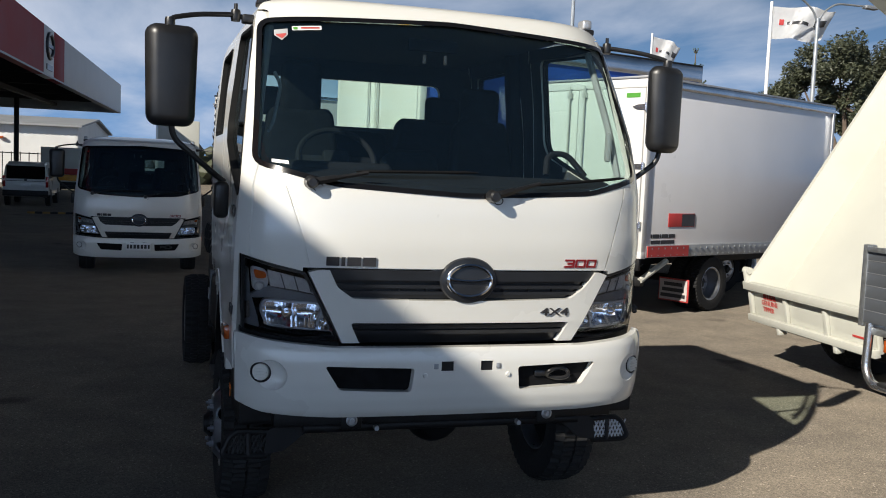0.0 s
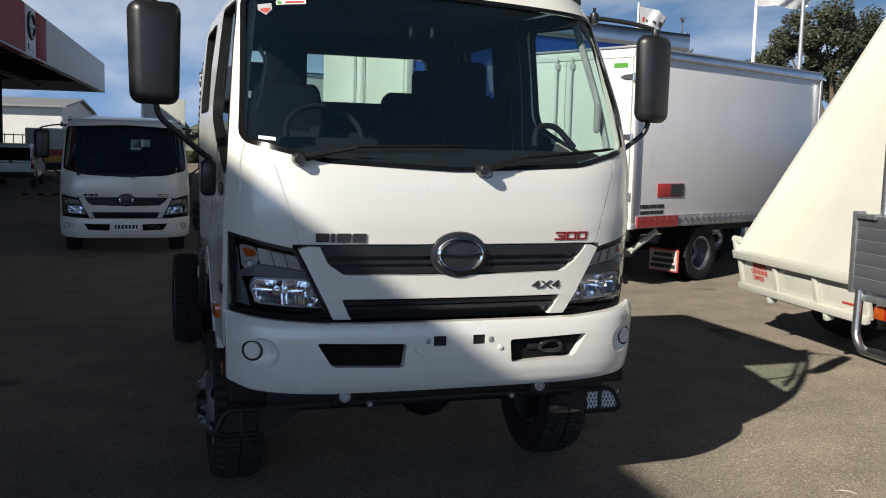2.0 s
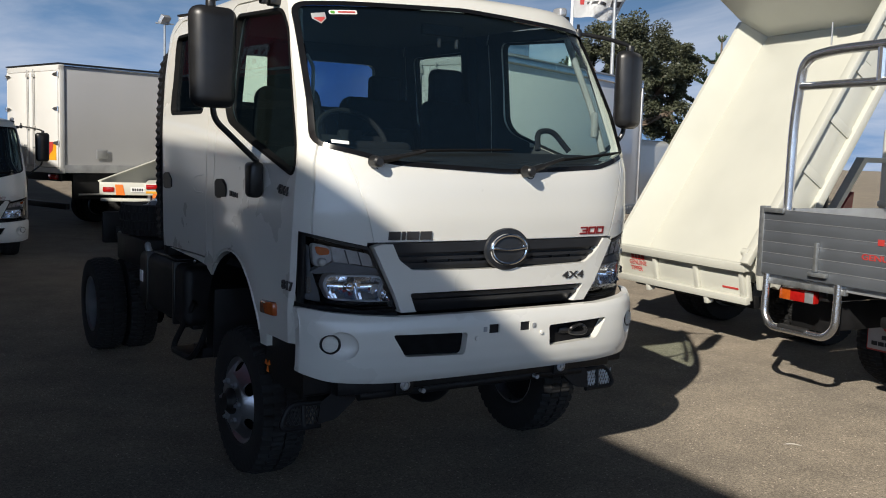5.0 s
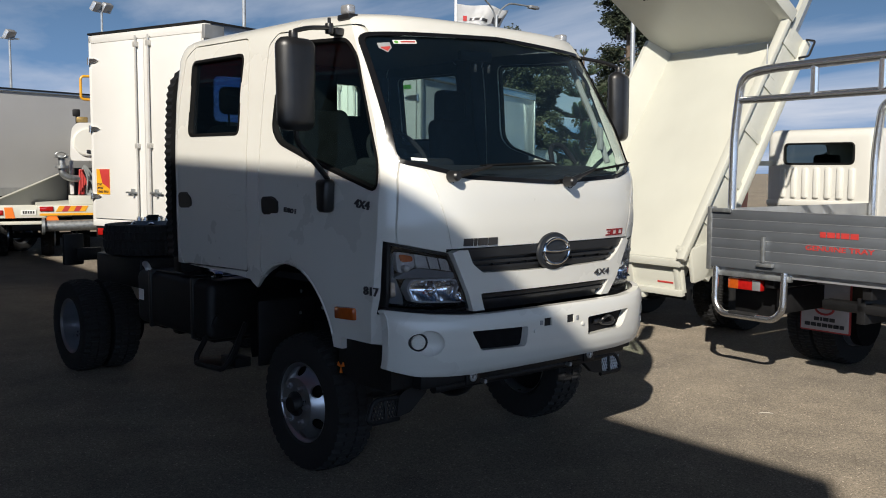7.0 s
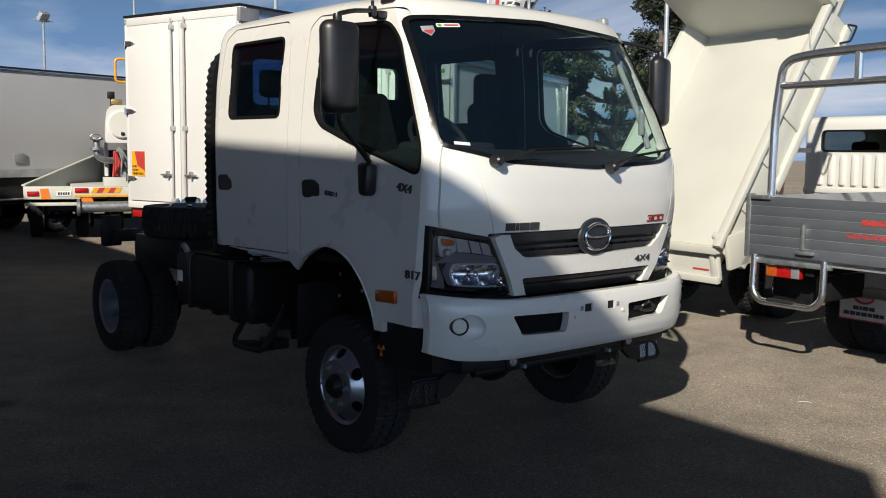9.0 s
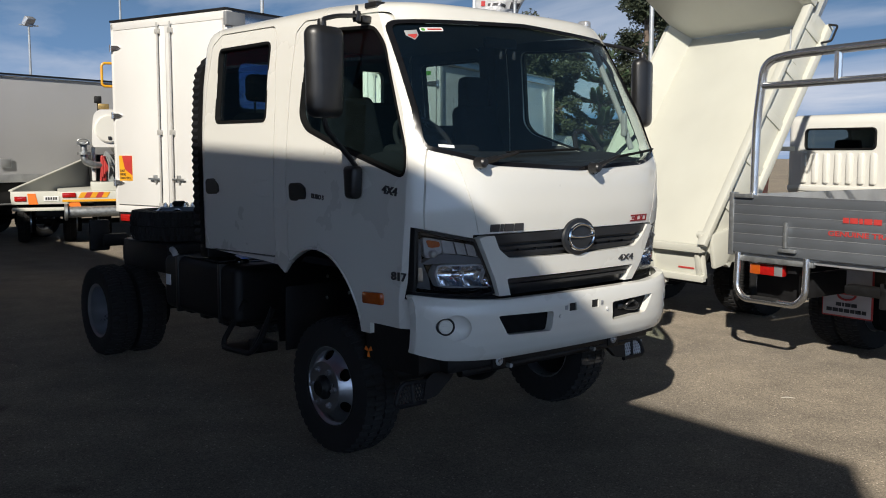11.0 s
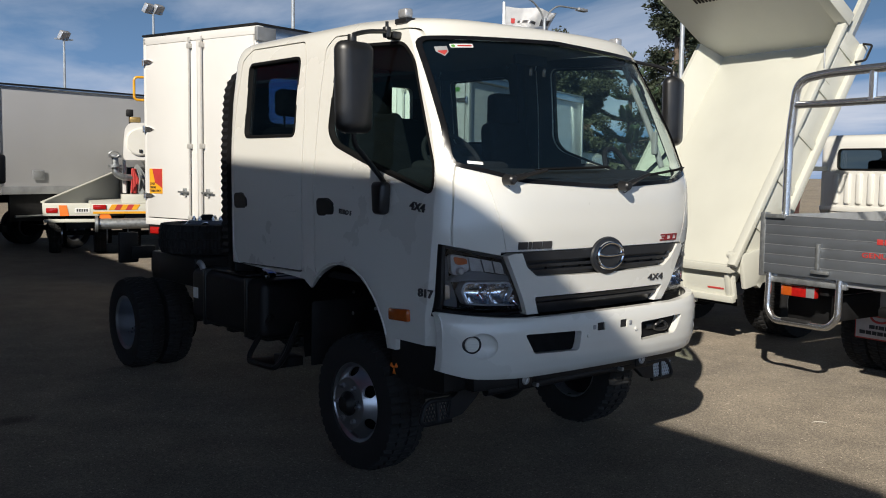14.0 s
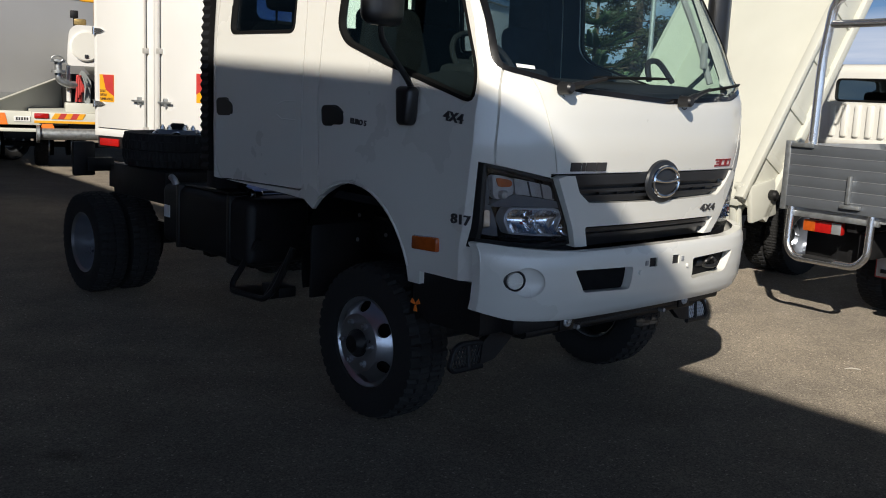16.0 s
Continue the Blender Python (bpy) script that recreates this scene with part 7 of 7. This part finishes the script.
cab_from_behind(tipper, pose(-1.655, 3.55, 0), 1.60, 2.275)
bm = prism(bmesh.new(), [(2.62, 0.9), (3.0, 0.9), (3.06, 1.45), (2.99, 1.40)], -1.62, -1.54, "x")
part("red_side_panel", bm, RED, tipper, "dark red side panel")
bm = prism(bmesh.new(), [(2.5, 0.9), (2.56, 0.9), (3.20, 1.80), (3.65, 1.80), (3.65, 1.86), (3.16, 1.86)], -1.63, -1.51, "x")
part("white_bracket", bm, WHITE_BODY, tipper)

# ---- the tray truck ----
tray = thing("tray_truck", placed(3.168, 1.054, -5.3), "white tray-back truck with aluminium tray and tube rack", "truck", "row of parked trucks")
# own space: left rear corner at the origin, x to the right, y ahead
WT, LT = 1.95, 2.42
gate = part("tray_tailgate", boxes(((0.0, -0.03, 0.928), (WT, 0.0, 1.421)), bevel=0.004), ALU_DULL, tray, "ribbed aluminium tailgate")
for k in range(6):
    z = 0.930 + 0.082 * k
    part("gate_plank", boxes(((0.004, -0.044, z), (WT - 0.004, -0.0305, z + 0.078)), bevel=0.002), GATE_GREY, gate)
    part("plank_bead", boxes(((0.004, -0.047, z + 0.0782), (WT - 0.004, -0.032, z + 0.0818)), bevel=0.001), ALUMINIUM, gate)
for x, y0, y1 in ((0.0, 0.001, LT), (WT - 0.03, 0.001, LT)):
    sd = part("tray_side", boxes(((x, y0, 0.928), (x + 0.03, y1, 1.421)), bevel=0.004), ALU_DULL, tray, "aluminium drop side")
part("corner_post", boxes(((-0.03, -0.05, 0.90), (0.02, 0.02, 1.44)), bevel=0.006), GALV, tray)
part("tray_floor", boxes(((0.031, 0.0, 0.88), (WT - 0.031, LT, 0.925)), bevel=0.004), ALUMINIUM, tray)
part("gate_latch", boxes(((0.03, -0.07, 1.395), (0.22, -0.045, 1.43)), bevel=0.006), GALV, gate, "zinc latch")
part("gate_latch", boxes(((0.53, -0.075, 1.0), (0.56, -0.045, 1.21)), ((0.49, -0.08, 0.965), (0.65, -0.045, 0.995)), bevel=0.006), GALV, gate, "zinc latch")
part("maker_bars", bars(1, [[0.05, 0.065, 0.03, 0.065, 0.065]], 0.042, 0.003, Matrix.Translation((1.20, -0.046, 1.258)) @ FACE_FRONT), RED_PRINT, gate, "red lettering bars")
lettering("gate_words", "GENUINE TRAY", 0.054, RED_PRINT, gate, Matrix.Translation((1.20, -0.046, 1.148)) @ FACE_FRONT, 0.003, "", 0.001, 1.5)
part("side_marker", boxes(((-0.035, -0.02, 0.99), (-0.015, 0.04, 1.05)), bevel=0.006), RED_LENS, tray)
# rack
rack_y = 0.09
hoop = bend([(0.115, rack_y, 1.33), (0.12, rack_y, 2.06), (0.18, rack_y, 2.54), (0.45, rack_y, 2.58), (1.6, rack_y, 2.60), (1.82, rack_y, 2.56), (WT - 0.1, rack_y, 2.10), (WT - 0.1, rack_y, 1.33)], 0.16, 7)
rack = part("tube_rack", tube(bmesh.new(), hoop, 0.036, 14), STAINLESS, tray, "polished tube ladder rack")
part("rack_bar", tube(bmesh.new(), [(0.155, rack_y, 2.335), (WT - 0.15, rack_y, 2.345)], 0.030, 12), STAINLESS, rack)
for x in (0.86, 1.42):
    part("rack_post", tube(bmesh.new(), [(x, rack_y, 2.34), (x, rack_y, 2.59)], 0.033, 10), STAINLESS, rack)
hoop2 = [(x, LT - 0.1, z - 0.12) for x, _, z in hoop]
part("headboard_hoop", tube(bmesh.new(), hoop2, 0.040, 12), STAINLESS, tray)
part("rack_pin", tube(bmesh.new(), [(0.42, rack_y, 2.62), (0.42, rack_y, 2.78)], 0.006, 6), GALV, rack)
# tail lamp in its tube guard
guard = bend([(0.06, -0.02, 0.93), (0.06, -0.03, 0.62), (0.13, -0.03, 0.535), (0.64, -0.03, 0.535), (0.725, -0.03, 0.62), (0.725, -0.02, 0.93)], 0.07, 6)
part("lamp_guard", tube(bmesh.new(), guard, 0.029, 12), STAINLESS, tray, "polished tube lamp guard")
part("guard_pad", boxes(((0.22, -0.062, 0.544), (0.48, 0.0, 0.570)), bevel=0.008), RUBBER, tray)
part("lamp_beam", boxes(((0.02, -0.02, 0.855), (0.78, 0.02, 0.90)), bevel=0.006), GALV, tray)
lampbox = part("tail_lamp", boxes(((0.15, 0.03, 0.745), (0.47, 0.09, 0.840)), bevel=0.012), RED_LENS, tray, "red and amber tail lamp")
part("amber_section", boxes(((0.15, 0.024, 0.750), (0.25, 0.0295, 0.835)), bevel=0.002), AMBER, lampbox)
part("white_section", boxes(((0.39, 0.024, 0.750), (0.468, 0.0295, 0.835)), bevel=0.002), ALU_DULL, lampbox)
for x in (0.66,):
    flap = part("mudflap", boxes(((x - 0.235, 0.68, 0.370), (x + 0.235, 0.692, 0.80)), bevel=0.01), RED_PRINT, tray, "pale mudflap with red border")
    part("flap_panel", boxes(((x - 0.222, 0.672, 0.383), (x + 0.222, 0.6795, 0.795)), bevel=0.003), PINK_FLAP, flap)
    ring = tube(bmesh.new(), [(x + 0.085 * math.cos(a), 0.668, 0.575 + 0.052 * math.sin(a)) for a in np.linspace(0, 6.283, 20, endpoint=False)], 0.010, 6, closed=True)
    box(ring, (x - 0.08, 0.664, 0.568), (x + 0.08, 0.6715, 0.582))
    part("flap_mark", ring, RED_PRINT, flap, "red ring mark")
    part("flap_writing", bars(1, [[0.05, 0.02, 0.05, 0.05], [0.05, 0.05, 0.04, 0.05, 0.04, 0.05, 0.04]], 0.032, 0.003, Matrix.Translation((x, 0.6715, 0.455)) @ FACE_FRONT), GREY_BADGE, flap)
# added black plate, stands for the shade hiding the wheel behind
part("inner_guard", boxes(((0.02, 0.30, 0.50), (0.48, 0.32, 0.90)), bevel=0.01), CHASSIS, tray)
part("subframe", boxes(((0.5, 0.05, 0.78), (0.58, 4.8, 0.88)), ((1.35, 0.05, 0.78), (1.43, 4.8, 0.88)), bevel=0.006), CHASSIS, tray)
part("tow_bar", boxes(((0.98, 0.1, 0.66), (1.6, 0.22, 0.74)), bevel=0.02), CHASSIS, tray)
part("chassis_rail", boxes(((0.58, 0.1, 0.58), (0.65, 4.8, 0.779)), ((1.28, 0.1, 0.58), (1.35, 4.8, 0.779)), bevel=0.006), CHASSIS, tray)
for x in (0.24, 1.70):
    for dx in (0.0, 0.25 if x < 1 else -0.25):
        wheel("rear_wheel", tray, pose(x + dx, 1.30, 0.395, 0, 0, 0 if x < 1 else 180), "rear")
    wheel("front_wheel", tray, pose(x, 3.9, 0.40, 0, 0, 0 if x < 1 else 180), "front")
cab_from_behind(tray, pose(0.08, LT + 0.22, 0), 1.79, 2.26)

# ---- the second truck behind, of the same make ----
truck2 = thing("parked_truck", pose(-1.46, 11.33, 0) @ Matrix.Scale(0.935, 4), "white truck of the same make with number plate, parked in shade", "truck")
DROP = -0.386
def copy_part(o, parent, m):
    c = o.copy()
    scene.collection.objects.link(c)
    c.parent = parent
    if o.name.startswith("model_badge"):
        c.data = o.data.copy()
        c.data.materials[0] = GREY_BADGE
    c.matrix_basis = m @ o.matrix_basis
    for k in o.children:
        copy_part(k, c, Matrix.Identity(4))
for o in CAB_PARTS:
    if not o.name.startswith(("drive_badge", "oil_sticker", "sticker_mark", "shield_sticker", "paper_label")):
        copy_part(o, truck2, Matrix.Translation((0, 0, DROP)))
for s in (-1, 1):
    wheel("front_wheel", truck2, pose(s * 0.84, 1.07, 0.40, 0, 0, 0 if s < 0 else 180), "front")
    for x in (0.90, 0.66):
        wheel("rear_wheel", truck2, pose(s * x, 4.4, 0.395, 0, 0, 0 if s < 0 else 180), "rear")
    part("chassis_rail", boxes(((s * 0.38 - 0.035, 0.3, 0.45), (s * 0.38 + 0.035, 6.2, 0.62)), bevel=0.006), CHASSIS, truck2)
part("front_axle", tube(bmesh.new(), [(-0.8, 1.07, 0.4), (0.8, 1.07, 0.4)], 0.06, 10), CHASSIS, truck2)
part("engine_block", boxes(((-0.7, 0.35, 0.32), (0.7, 1.9, 0.72)), bevel=0.04), CHASSIS, truck2)
plate = part("number_plate", boxes(((-0.20, -0.03, 0.42), (0.20, -0.02, 0.545)), bevel=0.004), WHITE_STICKER, truck2, "white number plate")
part("plate_bars", bars(1, [[0.03, 0.04, 0.04, 0.04, 0.04, 0.04, 0.03]], 0.065, 0.003, Matrix.Translation((0, -0.031, 0.482)) @ FACE_FRONT), DARK_PRINT, plate, "dark plate bars")
wall = bmesh.new()
box(wall, (-0.84, 2.52, 0.75), (0.84, 2.55, 2.16))
hole = prism(bmesh.new(), [(0.09, 1.66), (0.44, 1.66), (0.44, 1.91), (0.09, 1.91)], 2.4, 2.7, "y")
part("cab_partition", boolean(wall, hole, "DIFFERENCE"), INTERIOR, truck2, "dark cab back wall with small window")
part("tray_body", boxes(((-1.03, 3.0, 0.85), (1.10, 6.4, 1.72)), bevel=0.02), WHITE_BODY, truck2, "white service body")
part("tray_marker", boxes(((0.98, 2.985, 1.42), (1.06, 2.999, 1.47)), bevel=0.003), RED_LENS, truck2)
part("body_flap", boxes(((0.95, 3.02, 0.25), (1.10, 3.05, 0.84)), bevel=0.006), RUBBER, truck2)

# ---- poles and flags ----
def lamp_pole(name, x, y, h, label, arm=None, flood=0, turn=0):
    t = thing(name, pose(x, y, 0, 0, 0, turn), label, "lamp post")
    part("pole", tube(bmesh.new(), [(0, 0, 0), (0, 0, h * 0.5), (0, 0, h)], [0.05, 0.045, 0.035] if arm else [0.075, 0.06, 0.045], 10), POLE, t)
    part("base_plate", boxes(((-0.2, -0.2, 0.0), (0.2, 0.2, 0.03)), bevel=0.005), POLE, t)
    if arm:
        for s in (-1, 1):
            pts = bend([(0, 0, h - 0.12), (s * 0.12, 0, h + 0.12), (s * 0.45, 0, h + 0.33), (s * 1.4, 0, h + 0.37)], 0.25, 6)
            part("arm", tube(bmesh.new(), pts, 0.02, 8), POLE, t)
            part("lantern", boxes(((s * 1.4 - 0.17, -0.07, h + 0.32), (s * 1.4 + 0.17, 0.07, h + 0.39)), bevel=0.02), ALU_DULL, t)
    for k in range(flood):
        bm = bmesh.new()
        box(bm, (-0.23, -0.12, -0.2), (0.23, 0.1, 0.2), 0.03, m=Matrix.Translation(((k - (flood - 1) / 2) * 0.42, 0, h + 0.12)) @ pose(0, 0, 0, 35, 0, 25))
        part("floodlight", bm, ALUMINIUM, t, "grey floodlight head")
    if flood:
        part("crossbar", boxes(((-0.4, -0.03, h - 0.08), (0.4, 0.03, h - 0.02)), bevel=0.005), POLE, t)
    return t

lamp_pole("street_lamp", 11.04, 11.72, 5.10, "tall steel street lamp with two curved arms", arm=True, turn=8)
lamp_pole("light_pole", 15.9, 11.7, 9.0, "plain pale steel light pole")
lamp_pole("light_pole", 10.3, 21.4, 9.5, "plain grey steel light pole")
lamp_pole("floodlight_pole", 12.0, 36.0, 8.2, "slim pole with twin floodlights", flood=2)
lamp_pole("floodlight_pole", 9.4, 39.5, 7.2, "slim pole with a floodlight", flood=1)

def flag(x, y, h, turn, fw, fh, sag, label):
    t = thing("flag_pole", pose(x, y, 0, 0, 0, turn), label, "flag")
    part("pole", tube(bmesh.new(), [(0, 0, 0), (0, 0, h)], [0.05, 0.03], 10), FLAG_CLOTH, t, "white pole")
    def billow(u, v):
        """A point of the blown cloth: u along it from the pole, v down it."""
        x0 = fw * u * (0.82 - 0.25 * sag * u - 0.15 * v)
        y0 = 0.14 * math.sin(6.5 * u + 2.2 * v) * u + 0.05 * math.sin(17 * u + 5 * v) * u
        return (x0 + 0.03, y0, h - 0.1 - fh * v * (1 - 0.35 * sag * u) - sag * fh * u**1.5 - 0.05 * math.sin(9 * u + 2 * v) * u)

    bm = bmesh.new()
    n, m = 18, 10
    g = []
    for j in range(m + 1):
        row = []
        for i in range(n + 1):
            u, v = i / n, j / m
            row.append(bm.verts.new(billow(u, v)))
        g.append(row)
    for j in range(m):
        for i in range(n):
            bm.faces.new((g[j][i], g[j][i + 1], g[j + 1][i + 1], g[j + 1][i]))
    bmesh.ops.solidify(bm, geom=bm.faces[:], thickness=0.004)
    fl = part("flag_cloth", bm, FLAG_CLOTH, t, "white flag with red and dark marks", 60)
    # printed marks, as a smaller sheet that follows the folds
    for (u0, u1, v0, v1), mt in (((0.12, 0.20, 0.38, 0.56), RED_PRINT), ((0.26, 0.62, 0.46, 0.55), GREY_BADGE), ((0.72, 0.92, 0.30, 0.52), GREY_BADGE)):
        bm = bmesh.new()
        gg = []
        for j in range(5):
            row = []
            for i in range(9):
                u, v = u0 + (u1 - u0) * i / 8, v0 + (v1 - v0) * j / 4
                row.append(billow(u, v))
            gg.append(row)
        for side in (-0.012, 0.012):
            vs = [[bm.verts.new((p[0], p[1] + side, p[2])) for p in row] for row in gg]
            for j in range(4):
                for i in range(8):
                    bm.faces.new((vs[j][i], vs[j][i + 1], vs[j + 1][i + 1], vs[j + 1][i]))
        part("flag_print", bm, mt, fl, "", 60)
    return t

flag(10.52, 12.48, 5.49, -30, 1.50, 0.64, 0.12, "white pole with a white company flag in the wind")
flag(13.3, 22.1, 6.3, -10, 1.2, 0.8, 0.35, "white pole with a white company flag in the wind")

# ---- trees ----
def leaf_cloud(bm, centre, radius, count, size, flat=1.0):
    """Small bent leaves scattered through a lumpy cloud."""
    c = Vector(centre)
    for k in range(count):
        d = Vector((random.gauss(0, 1), random.gauss(0, 1), random.gauss(0, 1) * flat)).normalized()
        p = c + d * radius * (random.random() ** 0.45)
        a = Vector((random.gauss(0, 1), random.gauss(0, 1), random.gauss(0, 0.6))).normalized()
        b = a.cross(Vector((random.gauss(0, 1), random.gauss(0, 1), random.gauss(0, 1)))).normalized()
        s = size * random.uniform(0.6, 1.4)
        vs = [bm.verts.new(p - a * s), bm.verts.new(p + b * s * 0.42), bm.verts.new(p + a * s), bm.verts.new(p - b * s * 0.42)]
        bm.faces.new(vs)

def gum_tree(x, y, h, clumps, seed, label):
    """A eucalyptus: forked trunk, bare limbs and separate leaf clumps. Clumps: across, height, radius."""
    random.seed(seed)
    t = thing("gum_tree", pose(x, y, 0, 0, 0, -43), label, "tree")
    wood, leaves = bmesh.new(), bmesh.new()
    fork = Vector((0.0, 0.0, h * 0.47))
    tube(wood, [(-0.15, 0, 0), (-0.10, 0, h * 0.25), fork], [0.19, 0.15, 0.12], 10)
    hubs = [Vector((-0.55, 0.2, h * 0.66)), Vector((0.0, -0.2, h * 0.72)), Vector((0.75, 0.1, h * 0.66)), Vector((1.0, -0.1, h * 0.56))]
    for q in hubs:
        tube(wood, [fork - Vector((0, 0, 0.1)), fork.lerp(q, 0.5) + Vector((0.05, 0.05, 0.08)), q], [0.085, 0.06, 0.045], 8)
    for cx, cz, r in clumps:
        c = Vector((cx, random.uniform(-1.0, 1.0), cz))
        near = min(hubs, key=lambda q: (q - c).length)
        tube(wood, [near, near.lerp(c, 0.55) + Vector((0, 0, -0.08)), c], [0.04, 0.028, 0.012], 6)
        for j in range(7):
            d = Vector((random.gauss(0, 0.5), random.gauss(0, 0.55), random.gauss(0, 0.38))) * r
            tube(wood, [c, c + d], [0.012, 0.005], 4)
            leaf_cloud(leaves, c + d, r * random.uniform(0.36, 0.66), 400, 0.046, 0.8)
    part("trunk", wood, BARK, t)
    part("crown", leaves, LEAF, t, "olive-green leaf clumps", 180)
    return t

def norfolk(x, y, h, spread, seed, tiers, mat, label, dense=1.0):
    """A tiered pine: level whorls of drooping fronds round a straight stem."""
    random.seed(seed)
    t = thing("norfolk_pine", pose(x, y, 0), label, "tree")
    wood, leaves = bmesh.new(), bmesh.new()
    tube(wood, [(0, 0, 0), (0, 0, h)], [0.16, 0.02], 8)
    for k in range(tiers):
        u = k / (tiers - 1)
        z = h * (0.12 + 0.86 * u)
        r = spread * (1 - u) ** 0.8 + 0.12
        n = 7 if u < 0.9 else 5
        for j in range(n):
            a = 2 * math.pi * (j + 0.5 * (k % 2)) / n + random.uniform(-0.12, 0.12)
            d = Vector((math.cos(a), math.sin(a), 0))
            side = Vector((-d.y, d.x, 0))
            pts = [Vector((0, 0, z)), d * r * 0.5 + Vector((0, 0, z + 0.035 * h * (1 - u))), d * r + Vector((0, 0, z + 0.02 * h + 0.11 * h * (1 - u)))]
            tube(wood, pts, [0.03, 0.02, 0.008], 5)
            steps = max(5, int(16 * r / max(spread, 0.1) * dense) + 3)
            for i in range(steps):
                f = (i + 1) / steps
                p = pts[0].lerp(pts[1], min(1, 2 * f)) if f < 0.5 else pts[1].lerp(pts[2], 2 * f - 1)
                w = (0.24 * (1 - 0.6 * f) + 0.05) * min(1.0, r)
                for s in (-1, 1):
                    e = p + s * side * w + d * w * 0.5 + Vector((0, 0, 0.35 * w + random.uniform(-0.02, 0.05)))
                    for q in range(3):
                        o = Vector((0, 0, 0.035)) if q == 0 else (d * 0.03 if q == 1 else Vector((0, 0, -0.03)))
                        vs = [leaves.verts.new(p + o), leaves.verts.new(p.lerp(e, 0.5) + o * 1.6), leaves.verts.new(e), leaves.verts.new(p.lerp(e, 0.5) - o * 1.6)]
                        leaves.faces.new(vs)
    part("trunk", wood, BARK, t)
    part("crown", leaves, mat, t, "tiers of green fronds", 180)
    return t

def conifer(x, y, h, spread, seed, label):
    random.seed(seed)
    t = thing("conifer", pose(x, y, 0), label, "tree")
    wood, leaves = bmesh.new(), bmesh.new()
    tube(wood, [(0, 0, 0), (0, 0, h * 0.95)], [0.25, 0.03], 8)
    for k in range(130):
        u = random.random()
        z = h * (0.12 + 0.88 * u)
        r = spread * (1 - u) ** 0.7 * random.uniform(0.55, 1.05) + 0.1
        a = random.uniform(0, 2 * math.pi)
        q = Vector((r * math.cos(a), r * math.sin(a), z - 0.15 * r))
        tube(wood, [(0, 0, z), q], [0.035, 0.01], 5)
        for f in (0.55, 0.8, 1.0):
            leaf_cloud(leaves, Vector((0, 0, z)).lerp(q, f), 0.40, 130, 0.075, 0.6)
    part("trunk", wood, BARK, t)
    part("crown", leaves, CONIFER, t, "dense dark green foliage", 180)
    return t

GUM_CLUMPS = [(-1.45, 4.18, 0.42), (-1.05, 4.45, 0.5), (-0.75, 4.75, 0.5), (-0.2, 4.95, 0.55), (0.22, 5.05, 0.42), (0.62, 4.85, 0.5), (1.1, 4.72, 0.45), (1.5, 4.5, 0.5), (-0.5, 4.1, 0.5),
              (0.1, 4.15, 0.5), (0.42, 3.7, 0.36), (1.0, 3.95, 0.34), (1.45, 3.9, 0.42), (-0.85, 3.75, 0.42), (0.65, 3.1, 0.36), (-0.1, 3.45, 0.34), (1.1, 3.0, 0.45), (1.5, 2.6, 0.5)]
GUM_CLUMPS += [(-0.35, 4.55, 0.5), (0.3, 4.5, 0.5), (0.85, 4.35, 0.5), (1.35, 4.2, 0.45), (1.3, 3.4, 0.4), (0.75, 3.5, 0.36), (0.7, 2.6, 0.4), (1.2, 2.3, 0.45), (0.2, 2.6, 0.36)]
gum_tree(15.0, 15.5, 5.3, GUM_CLUMPS, 11, "broad eucalyptus with olive crown and bare limbs")
norfolk(18.9, 15.85, 5.35, 1.9, 13, 8, PINE, "young pine with level tiers of fronds", 1.4)
norfolk(24.5, 37.6, 8.4, 1.3, 14, 9, PINE, "distant slim pine rising over the trucks")
def shrub(x, y, w, h, seed, label):
    random.seed(seed)
    t = thing("shrub", pose(x, y, 0), label, "shrub")
    wood, leaves = bmesh.new(), bmesh.new()
    for k in range(34):
        a, r = random.uniform(0, 2 * math.pi), w * random.random() ** 0.6
        q = Vector((r * math.cos(a), r * math.sin(a) * 0.7, h * random.uniform(0.25, 1.0) * (1 - 0.4 * (r / w) ** 2)))
        tube(wood, [(0, 0, 0), q * 0.5 + Vector((0, 0, 0.1)), q], [0.03, 0.02, 0.008], 5)
        leaf_cloud(leaves, q, 0.34, 150, 0.05, 0.8)
    part("stem", wood, BARK, t)
    part("foliage", leaves, LEAF, t, "dense olive-green foliage", 180)
    return t

shrub(17.0, 15.2, 1.2, 2.2, 17, "dense green shrub among the far trees")
shrub(19.6, 15.0, 1.2, 1.9, 18, "dense green shrub among the far trees")
conifer(26.9, 20.3, 11.5, 2.3, 15, "tall dark conifer behind the tipper")
